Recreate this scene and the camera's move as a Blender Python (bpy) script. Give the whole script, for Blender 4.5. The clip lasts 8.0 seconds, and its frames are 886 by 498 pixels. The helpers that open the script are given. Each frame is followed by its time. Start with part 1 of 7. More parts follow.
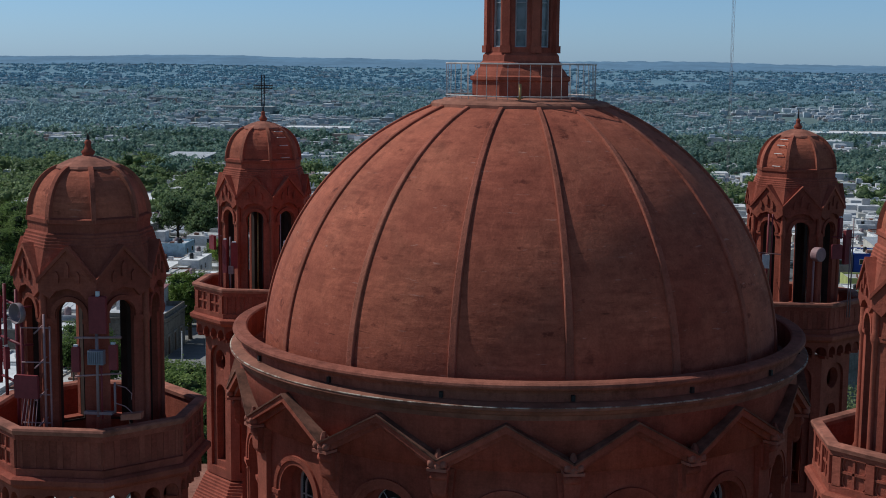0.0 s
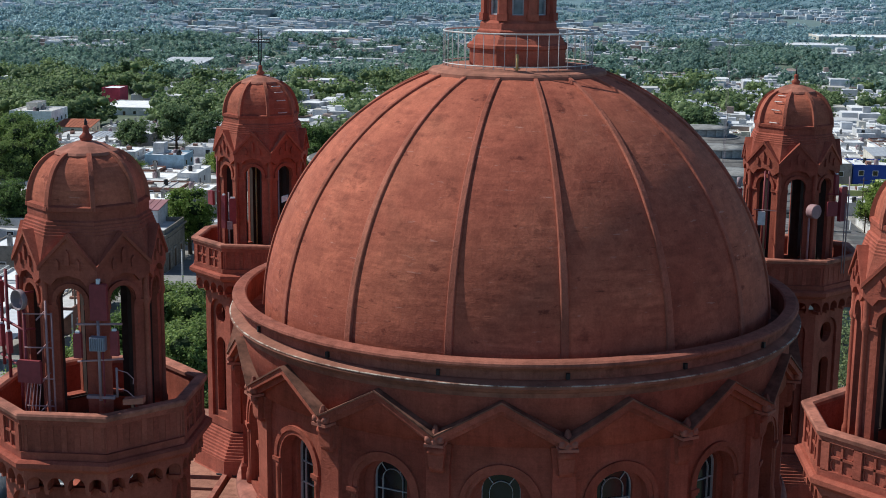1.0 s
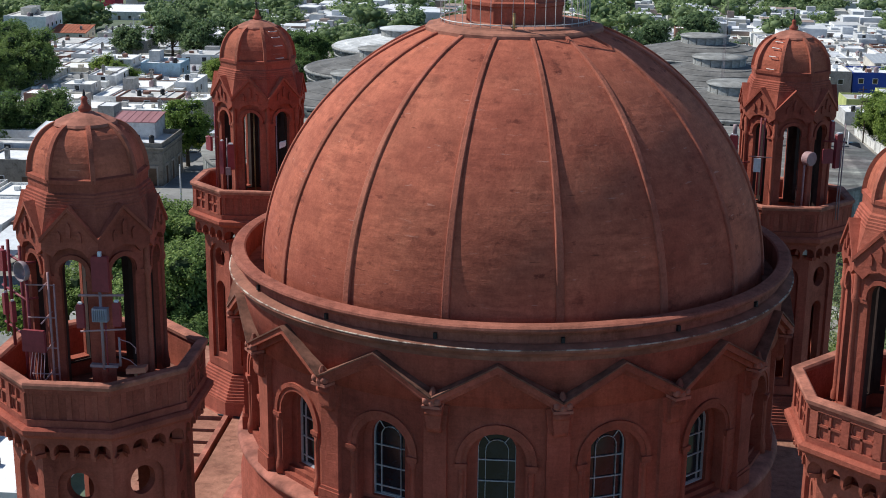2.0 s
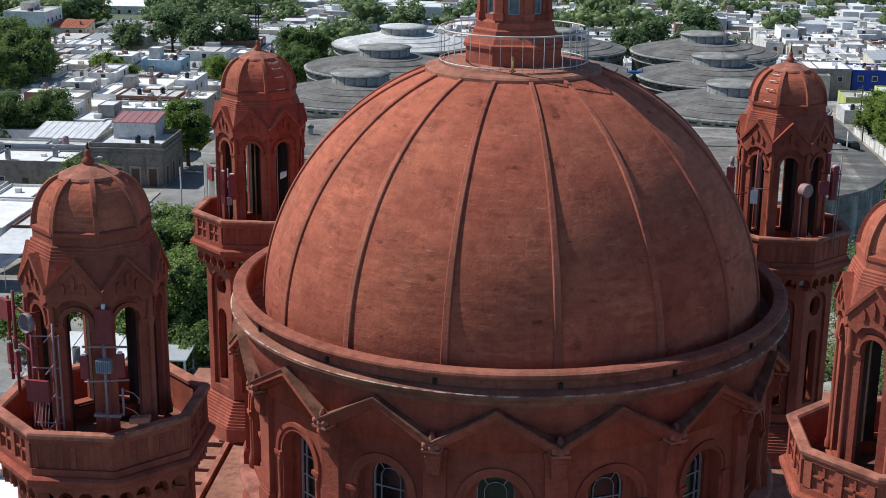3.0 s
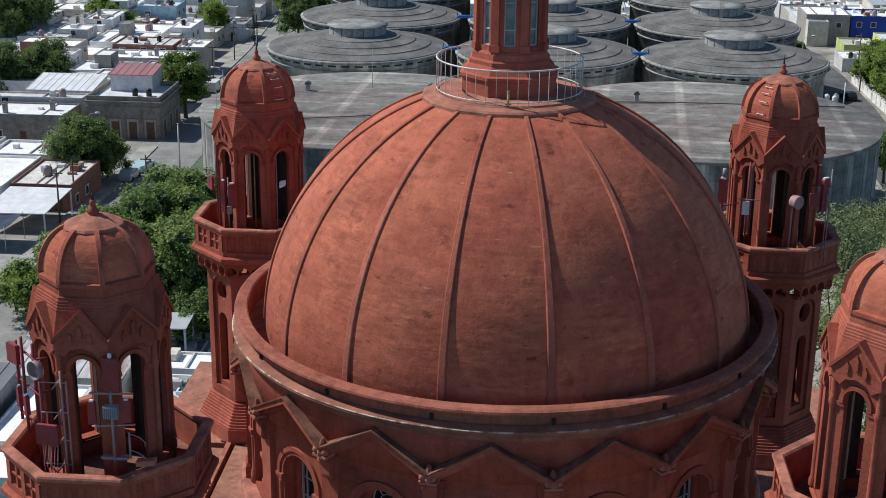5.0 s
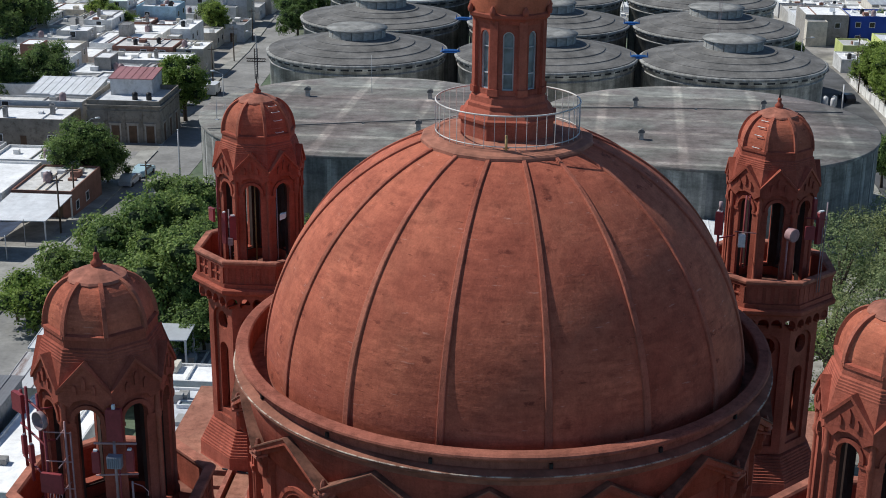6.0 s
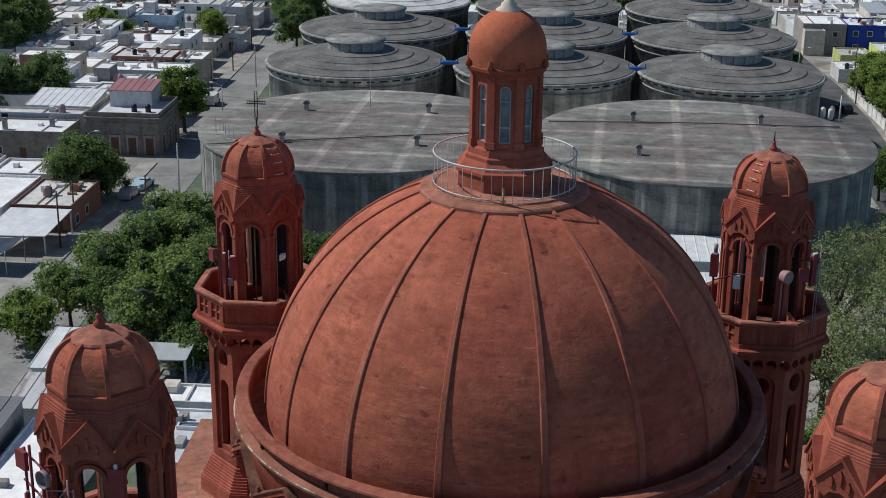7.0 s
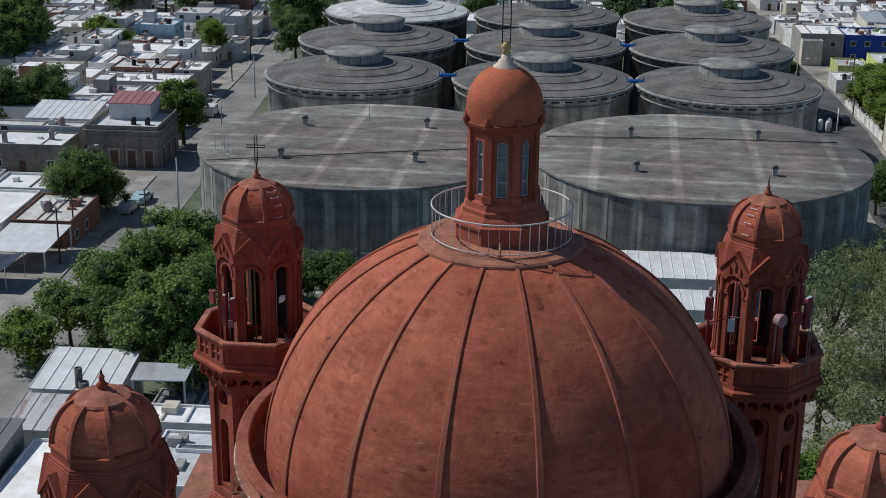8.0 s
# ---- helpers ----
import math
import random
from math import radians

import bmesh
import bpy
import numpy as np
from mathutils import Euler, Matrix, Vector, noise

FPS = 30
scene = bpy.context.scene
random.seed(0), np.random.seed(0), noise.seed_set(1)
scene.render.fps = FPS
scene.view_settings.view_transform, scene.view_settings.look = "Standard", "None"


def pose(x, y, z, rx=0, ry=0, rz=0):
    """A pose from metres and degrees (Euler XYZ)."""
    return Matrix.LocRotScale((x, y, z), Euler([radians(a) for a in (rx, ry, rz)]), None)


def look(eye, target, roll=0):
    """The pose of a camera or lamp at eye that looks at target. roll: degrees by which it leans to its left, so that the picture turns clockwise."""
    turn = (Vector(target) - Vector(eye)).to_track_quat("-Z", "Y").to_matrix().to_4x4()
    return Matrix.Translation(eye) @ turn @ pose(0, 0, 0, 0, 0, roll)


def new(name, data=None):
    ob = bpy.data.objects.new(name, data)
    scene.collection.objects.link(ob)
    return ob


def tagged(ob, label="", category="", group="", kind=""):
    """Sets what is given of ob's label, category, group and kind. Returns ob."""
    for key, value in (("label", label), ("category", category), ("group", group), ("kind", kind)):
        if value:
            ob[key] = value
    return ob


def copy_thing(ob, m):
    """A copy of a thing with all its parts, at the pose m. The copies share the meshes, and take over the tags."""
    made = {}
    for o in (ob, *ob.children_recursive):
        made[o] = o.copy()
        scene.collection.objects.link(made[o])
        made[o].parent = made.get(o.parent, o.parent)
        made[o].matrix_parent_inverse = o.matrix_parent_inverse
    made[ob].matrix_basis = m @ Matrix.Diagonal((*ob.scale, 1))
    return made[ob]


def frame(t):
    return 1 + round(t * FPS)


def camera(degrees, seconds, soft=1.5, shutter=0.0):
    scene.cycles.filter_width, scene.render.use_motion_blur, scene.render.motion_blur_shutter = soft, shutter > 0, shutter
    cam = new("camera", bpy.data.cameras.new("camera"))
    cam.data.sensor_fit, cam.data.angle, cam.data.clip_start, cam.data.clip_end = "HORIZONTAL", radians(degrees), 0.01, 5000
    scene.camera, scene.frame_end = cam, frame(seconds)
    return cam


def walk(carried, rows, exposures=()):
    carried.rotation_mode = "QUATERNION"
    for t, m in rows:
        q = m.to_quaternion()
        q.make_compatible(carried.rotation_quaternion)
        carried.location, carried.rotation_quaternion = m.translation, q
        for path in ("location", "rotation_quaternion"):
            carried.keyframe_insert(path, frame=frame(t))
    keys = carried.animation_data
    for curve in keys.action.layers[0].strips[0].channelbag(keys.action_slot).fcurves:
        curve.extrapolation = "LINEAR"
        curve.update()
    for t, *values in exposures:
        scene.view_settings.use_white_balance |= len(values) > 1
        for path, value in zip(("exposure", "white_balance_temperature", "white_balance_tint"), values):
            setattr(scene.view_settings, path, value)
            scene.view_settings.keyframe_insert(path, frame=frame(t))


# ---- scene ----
cam = camera(35.15, 8.0, soft=0.95)
PATH = [
    (0.0, (1.095, -44.611, 40.518), (-2.011, -5.091, 35.174), 0.64),
    (0.5, (1.124, -44.59, 41.606), (-1.946, -5.254, 35.029), 0.63),
    (1.0, (1.143, -44.579, 42.602), (-1.882, -5.525, 34.5), 0.61),
    (1.5, (1.153, -44.575, 43.525), (-1.79, -5.928, 33.639), 0.61),
    (1.7, (1.156, -44.574, 43.878), (-1.754, -6.107, 33.305), 0.58),
    (2.8, (1.157, -44.58, 45.699), (-1.722, -6.248, 34.635), 0.63),
    (3.0, (1.157, -44.581, 46.015), (-1.722, -6.27, 34.881), 0.62),
    (3.5, (1.154, -44.584, 46.798), (-1.699, -6.351, 35.392), 0.54),
    (4.0, (1.151, -44.586, 47.576), (-1.666, -6.519, 35.619), 0.65),
    (5.5, (1.151, -44.583, 49.953), (-1.579, -6.905, 36.803), 0.65),
    (6.0, (1.154, -44.58, 50.777), (-1.568, -6.904, 37.621), 0.64),
    (6.5, (1.159, -44.577, 51.622), (-1.547, -6.895, 38.479), 0.67),
    (7.0, (1.165, -44.576, 52.486), (-1.52, -6.89, 39.352), 0.67),
    (7.5, (1.171, -44.579, 53.369), (-1.501, -6.884, 40.255), 0.7),
    (8.0, (1.175, -44.587, 54.266), (-1.472, -6.885, 41.17), 0.72),
]
walk(cam, [(t, look(eye, target, roll)) for t, eye, target, roll in PATH],
     exposures=[(0, -0.78, 5750, 9), (0.5, -0.54, 5800, 9), (1.0, -0.08, 5850, 9), (1.5, 0.08, 5900, 10), (3.5, 0.01, 5900, 10),
                (5.5, -0.06, 5900, 10), (6.5, -0.29, 5900, 10), (8.0, -0.56, 5850, 10)])

# ---- light ----
SUN_AZ, SUN_EL = 166.0, 48.0          # degrees, counted from +x towards +y; sun stands over -x
sd = Vector((math.cos(radians(SUN_AZ)) * math.cos(radians(SUN_EL)),
             math.sin(radians(SUN_AZ)) * math.cos(radians(SUN_EL)), math.sin(radians(SUN_EL))))
world = bpy.data.worlds.new("sky")
scene.world = world
world.use_nodes = True
wn = world.node_tree
sky = wn.nodes.new("ShaderNodeTexSky")
sky.sky_type, sky.sun_disc = "NISHITA", False
sky.sun_elevation, sky.sun_rotation = radians(SUN_EL), radians(90 - SUN_AZ)
sky.air_density, sky.dust_density, sky.ozone_density = 1.0, 0.3, 4.0
where_to = wn.nodes.new("ShaderNodeTexCoord")
height = wn.nodes.new("ShaderNodeSeparateXYZ")
wn.links.new(where_to.outputs["Generated"], height.inputs[0])
haze = wn.nodes.new("ShaderNodeValToRGB")            # summer haze: a bluer, brighter horizon
haze.color_ramp.elements.new(0.10)
for el, (at, col) in zip(haze.color_ramp.elements, ((0.0, (1.35, 1.85, 2.75)), (0.10, (1.36, 1.66, 1.98)), (0.35, (1.12, 1.05, 0.96)))):
    el.position, el.color = at, (*col, 1)
wn.links.new(height.outputs["Z"], haze.inputs["Fac"])
tint = wn.nodes.new("ShaderNodeMix")
tint.data_type, tint.blend_type = "RGBA", "MULTIPLY"
tint.inputs[0].default_value = 1.0
wn.links.new(sky.outputs["Color"], tint.inputs[6])
wn.links.new(haze.outputs["Color"], tint.inputs[7])
wn.links.new(tint.outputs[2], wn.nodes["Background"].inputs["Color"])
wn.nodes["Background"].inputs["Strength"].default_value = 0.07
sun_data = bpy.data.lights.new("sun", "SUN")
sun_data.energy, sun_data.angle, sun_data.color = 4.7, radians(0.6), (1.0, 0.94, 0.82)
sun = new("sun", sun_data)
sun.matrix_world = look(sd * 400, (0, 0, 0))

# ---- materials ----
def nodes_of(name, rough=0.8, metal=0.0):
    m = bpy.data.materials.new(name)
    m.use_nodes = True
    t = m.node_tree
    b = t.nodes["Principled BSDF"]
    b.inputs["Roughness"].default_value, b.inputs["Metallic"].default_value = rough, metal
    b.inputs["Specular IOR Level"].default_value = 0.3
    return m, t, b


def tex_noise(t, co, scale, detail=6.0, rough=0.6, stretch=None):
    n = t.nodes.new("ShaderNodeTexNoise")
    n.inputs["Scale"].default_value, n.inputs["Detail"].default_value, n.inputs["Roughness"].default_value = scale, detail, rough
    if stretch:
        mp = t.nodes.new("ShaderNodeMapping")
        mp.inputs["Scale"].default_value = stretch
        t.links.new(co, mp.inputs["Vector"])
        co = mp.outputs["Vector"]
    t.links.new(co, n.inputs["Vector"])
    return n.outputs["Fac"]


def ramp(t, fac, lo, hi, a=0.35, b=0.65):
    r = t.nodes.new("ShaderNodeValToRGB")
    r.color_ramp.elements[0].position, r.color_ramp.elements[1].position = a, b
    r.color_ramp.elements[0].color, r.color_ramp.elements[1].color = (*lo, 1), (*hi, 1)
    t.links.new(fac, r.inputs["Fac"])
    return r.outputs["Color"]


def mix(t, kind, fac, a, b):
    n = t.nodes.new("ShaderNodeMix")
    n.data_type, n.blend_type = "RGBA", kind
    for sock, v in ((n.inputs[0], fac), (n.inputs[6], a), (n.inputs[7], b)):
        if isinstance(v, (float, int)):
            sock.default_value = v
        elif isinstance(v, tuple):
            sock.default_value = (*v, 1)
        else:
            t.links.new(v, sock)
    return n.outputs[2]


def where(t, kind="Object"):
    return t.nodes.new("ShaderNodeTexCoord").outputs[kind]


def bump(t, b, height, strength=0.3, dist=0.02):
    n = t.nodes.new("ShaderNodeBump")
    n.inputs["Strength"].default_value, n.inputs["Distance"].default_value = strength, dist
    t.links.new(height, n.inputs["Height"])
    t.links.new(n.outputs["Normal"], b.inputs["Normal"])


def plain(name, col, rough=0.8, metal=0.0, vary=0.25, scale=0.8, grain=9.0, relief=0.25, streak=0.0, kind="Object"):
    m, t, b = nodes_of(name, rough, metal)
    co = where(t, kind)
    lo, hi = tuple(c * (1 - vary) for c in col), tuple(min(1, c * (1 + vary)) for c in col)
    c = ramp(t, tex_noise(t, co, scale), lo, hi)
    c = mix(t, "MULTIPLY", 0.6, c, ramp(t, tex_noise(t, co, grain, 4), (0.75,) * 3, (1.15,) * 3, 0.3, 0.7))
    if streak:
        c = mix(t, "MULTIPLY", streak, c, ramp(t, tex_noise(t, co, 1.4, 6, 0.7, (1, 1, 0.12)), (0.35,) * 3, (1.1,) * 3, 0.35, 0.6))
    t.links.new(c, b.inputs["Base Color"])
    bump(t, b, tex_noise(t, co, grain * 2.5, 5), relief, 0.02)
    return m


def own_place(t):
    """Object coordinates, shifted at random so that alike pieces don't wear alike."""
    o, k = t.nodes.new("ShaderNodeObjectInfo"), t.nodes.new("ShaderNodeVectorMath")
    k.operation = "MULTIPLY_ADD"
    k.inputs[1].default_value = (91.0, 57.0, 0.0)
    t.links.new(o.outputs["Random"], k.inputs[0])
    t.links.new(where(t), k.inputs[2])
    return k.outputs[0]


def terracotta(name, col, courses=0.0, dirt=0.5, patches=0.6):
    """Red-painted brickwork and plaster, with courses, soot and streaks."""
    m, t, b = nodes_of(name, 0.9)
    b.inputs["Specular IOR Level"].default_value = 0.12
    co = own_place(t)
    c = ramp(t, tex_noise(t, co, 0.55, 8, 0.65), tuple(x * 0.72 for x in col), tuple(x * 1.22 for x in col), 0.32, 0.68)
    warm = ramp(t, tex_noise(t, co, 0.23, 4, 0.5), (1.0, 0.94, 0.95), (1.0, 1.14, 1.12), 0.4, 0.65)
    c = mix(t, "MULTIPLY", patches, c, warm)
    c = mix(t, "MULTIPLY", dirt, c, ramp(t, tex_noise(t, co, 1.9, 9, 0.72), (0.42, 0.36, 0.36), (1, 1, 1), 0.32, 0.46))
    c = mix(t, "MULTIPLY", dirt * 0.8, c, ramp(t, tex_noise(t, co, 2.6, 7, 0.7, (1, 1, 0.14)), (0.45, 0.42, 0.42), (1.05,) * 3, 0.36, 0.56))
    c = mix(t, "MULTIPLY", 0.3, c, ramp(t, tex_noise(t, co, 5.5, 6, 0.75, (1, 1, 1.3)), (0.70, 0.68, 0.68), (1.16,) * 3, 0.36, 0.62))
    c = mix(t, "MULTIPLY", 0.4, c, ramp(t, tex_noise(t, co, 17, 5, 0.75), (0.66,) * 3, (1.22,) * 3, 0.34, 0.66))
    h = tex_noise(t, co, 12, 8, 0.75)
    if courses:
        # uneven brick courses showing through the paint
        line = tex_noise(t, co, 1.0, 5, 0.65, (0.9, 0.9, courses * 3.2))
        worn = ramp(t, tex_noise(t, co, 0.7, 4), (0.25,) * 3, (1,) * 3, 0.4, 0.65)
        c = mix(t, "MULTIPLY", worn, c, ramp(t, line, (0.90, 0.89, 0.89), (1.04,) * 3, 0.36, 0.6))
        h = mix(t, "ADD", 0.5, h, line)
    o = t.nodes.new("ShaderNodeObjectInfo")
    c = mix(t, "MULTIPLY", 1.0, c, ramp(t, o.outputs["Random"], (0.92, 0.90, 0.90), (1.07, 1.09, 1.09), 0, 1))
    t.links.new(c, b.inputs["Base Color"])
    bump(t, b, h, 0.6, 0.04)
    return m


def dome_plaster(name, col):
    """Sun-bleached painted plaster: trowelled patches, level brush strokes, brown weathering, stains and short cracks."""
    m, t, b = nodes_of(name, 0.88)
    b.inputs["Specular IOR Level"].default_value = 0.2
    co = own_place(t)
    shade = lambda k: tuple(x * y for x, y in zip(col, k))
    c = ramp(t, tex_noise(t, co, 0.2, 4, 0.5), shade((0.88, 0.82, 0.84)), shade((1.08, 1.12, 1.1)), 0.36, 0.66)
    # brownish weathering in broad uneven fields
    c = mix(t, "MIX", ramp(t, tex_noise(t, co, 0.38, 7, 0.66), (0,) * 3, (0.40,) * 3, 0.5, 0.68), c, shade((0.84, 1.06, 1.06)))
    # day-work patches of the trowel, wavy-edged
    sep, com = t.nodes.new("ShaderNodeSeparateXYZ"), t.nodes.new("ShaderNodeCombineXYZ")
    wob = t.nodes.new("ShaderNodeTexNoise")
    wob.inputs["Scale"].default_value, wob.inputs["Detail"].default_value = 1.6, 3
    t.links.new(co, wob.inputs["Vector"])
    add = t.nodes.new("ShaderNodeVectorMath")
    add.operation = "MULTIPLY_ADD"
    add.inputs[1].default_value = (0.5, 0.5, 0.35)
    t.links.new(wob.outputs["Color"], add.inputs[0])
    t.links.new(co, add.inputs[2])
    t.links.new(add.outputs[0], sep.inputs[0])
    t.links.new(sep.outputs["Y"], com.inputs["X"])
    t.links.new(sep.outputs["Z"], com.inputs["Y"])
    for width, row, amount in ((1.35, 0.62, 0.55), (0.55, 0.24, 0.32)):
        br = t.nodes.new("ShaderNodeTexBrick")
        for k, v in (("Scale", 1.0), ("Mortar Size", 0.012), ("Mortar Smooth", 1.0), ("Bias", 0.0), ("Brick Width", width), ("Row Height", row)):
            br.inputs[k].default_value = v
        br.inputs["Color1"].default_value, br.inputs["Color2"].default_value = (0.84, 0.81, 0.82, 1), (1.12, 1.13, 1.12, 1)
        br.inputs["Mortar"].default_value = (0.93, 0.91, 0.91, 1)
        t.links.new(com.outputs[0], br.inputs["Vector"])
        c = mix(t, "MULTIPLY", amount, c, br.outputs["Color"])
    # level strokes, blotches, grain
    stroke = tex_noise(t, co, 1.0, 5, 0.62, (1.3, 1.3, 6.5))
    c = mix(t, "MULTIPLY", ramp(t, tex_noise(t, co, 0.6, 4), (0.12,) * 3, (0.75,) * 3, 0.42, 0.6), c, ramp(t, stroke, (0.66, 0.62, 0.64), (1.16, 1.16, 1.15), 0.34, 0.6))
    c = mix(t, "MULTIPLY", 0.62, c, ramp(t, tex_noise(t, co, 2.3, 7, 0.72), (0.74, 0.70, 0.72), (1.13,) * 3, 0.35, 0.62))
    c = mix(t, "MULTIPLY", 0.45, c, ramp(t, tex_noise(t, co, 0.62, 7, 0.66), (0.74, 0.68, 0.70), (1.10,) * 3, 0.36, 0.58))
    c = mix(t, "MULTIPLY", 0.5, c, ramp(t, tex_noise(t, co, 15, 5, 0.75), (0.7,) * 3, (1.22,) * 3, 0.34, 0.66))
    # dark stains, some running down
    c = mix(t, "MULTIPLY", 0.7, c, ramp(t, tex_noise(t, co, 0.8, 8, 0.7, (1, 1, 1.3)), (0.36, 0.31, 0.34), (1, 1, 1), 0.30, 0.41))
    c = mix(t, "MULTIPLY", 0.5, c, ramp(t, tex_noise(t, co, 1.7, 5, 0.6, (1, 1, 0.22)), (0.6, 0.56, 0.57), (1, 1, 1), 0.3, 0.42))
    c = mix(t, "MULTIPLY", 0.8, c, ramp(t, tex_noise(t, co, 1.15, 6, 0.62, (1, 1, 1.7)), (0.42, 0.36, 0.40), (1, 1, 1), 0.31, 0.37))
    crack = tex_noise(t, co, 1.0, 4, 0.6, (1.6, 1.6, 11.0))
    c = mix(t, "MULTIPLY", 0.75, c, ramp(t, crack, (0.42,) * 3, (1, 1, 1), 0.27, 0.33))
    c = mix(t, "SCREEN", 0.16, c, ramp(t, crack, (0, 0, 0), (0.9, 0.7, 0.6), 0.66, 0.72))
    o = t.nodes.new("ShaderNodeObjectInfo")
    c = mix(t, "MULTIPLY", 1.0, c, ramp(t, o.outputs["Random"], (0.93, 0.92, 0.92), (1.06, 1.07, 1.06), 0, 1))
    t.links.new(c, b.inputs["Base Color"])
    bump(t, b, mix(t, "ADD", 0.6, tex_noise(t, co, 6, 8, 0.68), stroke), 0.5, 0.035)
    return m


RED = (0.375, 0.104, 0.067)
m_dome = dome_plaster("dome_plaster", (0.443, 0.134, 0.078))
m_rib = terracotta("rib_plaster", (0.41, 0.135, 0.087), 0, 0.45)
m_cap = terracotta("orange_cap_plaster", (0.50, 0.150, 0.080), 0, 0.2, 0.3)
m_wall = terracotta("red_brickwork", RED, 4.5, 0.4)
m_trim = terracotta("red_plaster_trim", (0.385, 0.108, 0.069), 0, 0.38)
m_roofred = terracotta("faded_red_deck", (0.40, 0.19, 0.13), 0, 0.6)
m_rim = terracotta("weathered_rim", (0.34, 0.122, 0.083), 0, 0.6)
m_cornice = plain("weathered_brown_cornice", (0.285, 0.118, 0.078), 0.95, vary=0.3, scale=1.1, grain=8, relief=0.4)
m_lichen = plain("dark_lichen_coping", (0.165, 0.074, 0.05), 0.95, vary=0.6, scale=1.4, grain=8, relief=0.4)
# near-black base colour that darkens the inside of the belfries
m_inner = plain("dark_interior", (0.055, 0.034, 0.028), 0.95, vary=0.35, scale=1.2, grain=7)
m_soot = plain("weathered_cornice", (0.20, 0.083, 0.058), 0.95, vary=0.45, scale=1.6, grain=8, relief=0.4)
m_ledge = plain("weathered_red_ledge", (0.35, 0.13, 0.09), 0.9, vary=0.4, scale=1.2, grain=7)
m_platform = plain("worn_platform_plaster", (0.36, 0.15, 0.098), 0.9, vary=0.3, scale=1.1, grain=6)
m_capstone = plain("worn_red_cap", (0.35, 0.135, 0.09), 0.9, vary=0.35, scale=2.0)
m_iron = plain("dark_iron", (0.05, 0.045, 0.045), 0.6, 0.6)
m_white_metal = plain("white_painted_rail", (0.62, 0.58, 0.54), 0.5, vary=0.3)
m_lead = plain("window_lead", (0.46, 0.47, 0.48), 0.6, vary=0.2)
m_gold = plain("aged_gilt", (0.50, 0.33, 0.13), 0.5, 0.2, vary=0.3)
m_stonecollar = plain("pale_stone_collar", (0.55, 0.45, 0.36), 0.8)
m_antred = plain("antenna_red_paint", (0.24, 0.042, 0.05), 0.5, vary=0.2)
m_antgrey = plain("antenna_grey", (0.30, 0.22, 0.23), 0.55, 0.0, vary=0.2)
m_antwhite = plain("antenna_white", (0.75, 0.75, 0.76), 0.4, vary=0.1)
m_antpink = plain("dish_pinkish_paint", (0.40, 0.24, 0.24), 0.6, vary=0.15)
# black plastic, also painted stand-in for the dark inside openings
m_black = plain("black_plastic_and_voids", (0.02, 0.02, 0.022), 0.5)
m_concrete = plain("tank_concrete", (0.36, 0.35, 0.325), 0.9, vary=0.3, scale=0.25, grain=3, streak=0.75)
m_tankcone = plain("cone_roof_felt", (0.168, 0.16, 0.15), 0.85, vary=0.34, scale=0.22, grain=2.5, streak=0.35)
m_ventcap = plain("vent_cap_concrete", (0.24, 0.235, 0.22), 0.9, vary=0.45, scale=0.5, grain=3)
m_ventwall = plain("vent_wall_concrete", (0.37, 0.36, 0.33), 0.9, vary=0.3, scale=0.6, grain=3, streak=0.4)
m_tankwhite = plain("cone_roof_white", (0.55, 0.55, 0.54), 0.8, vary=0.25, scale=0.4, grain=2)
m_asphalt = plain("street_concrete", (0.27, 0.262, 0.25), 0.9, vary=0.25, scale=0.15, grain=2)
m_dirt = plain("trodden_yard", (0.31, 0.29, 0.26), 0.95, vary=0.4, scale=0.2, grain=2)
m_street = plain("street_asphalt", (0.105, 0.105, 0.108), 0.9, vary=0.3, scale=0.25, grain=3)
m_pave = plain("pavement_concrete", (0.33, 0.32, 0.29), 0.9, vary=0.25, scale=0.4, grain=3)
m_bark = plain("bark", (0.10, 0.075, 0.055), 0.9, grain=6)
m_bluepaint = plain("blue_pipe_paint", (0.03, 0.12, 0.35), 0.5)


def glass_mat(name, col, rough=0.12):
    m, t, b = nodes_of(name, rough)
    b.inputs["Specular IOR Level"].default_value = 0.5
    c = ramp(t, tex_noise(t, where(t), 2.2, 2), tuple(x * 0.6 for x in col), tuple(x * 1.4 for x in col))
    t.links.new(c, b.inputs["Base Color"])
    return m


m_glass = glass_mat("dark_window_glass", (0.010, 0.014, 0.020), 0.12)
m_glasslight = glass_mat("lantern_glass", (0.16, 0.19, 0.20), 0.22)
m_carglass = glass_mat("car_glass", (0.03, 0.035, 0.04), 0.05)


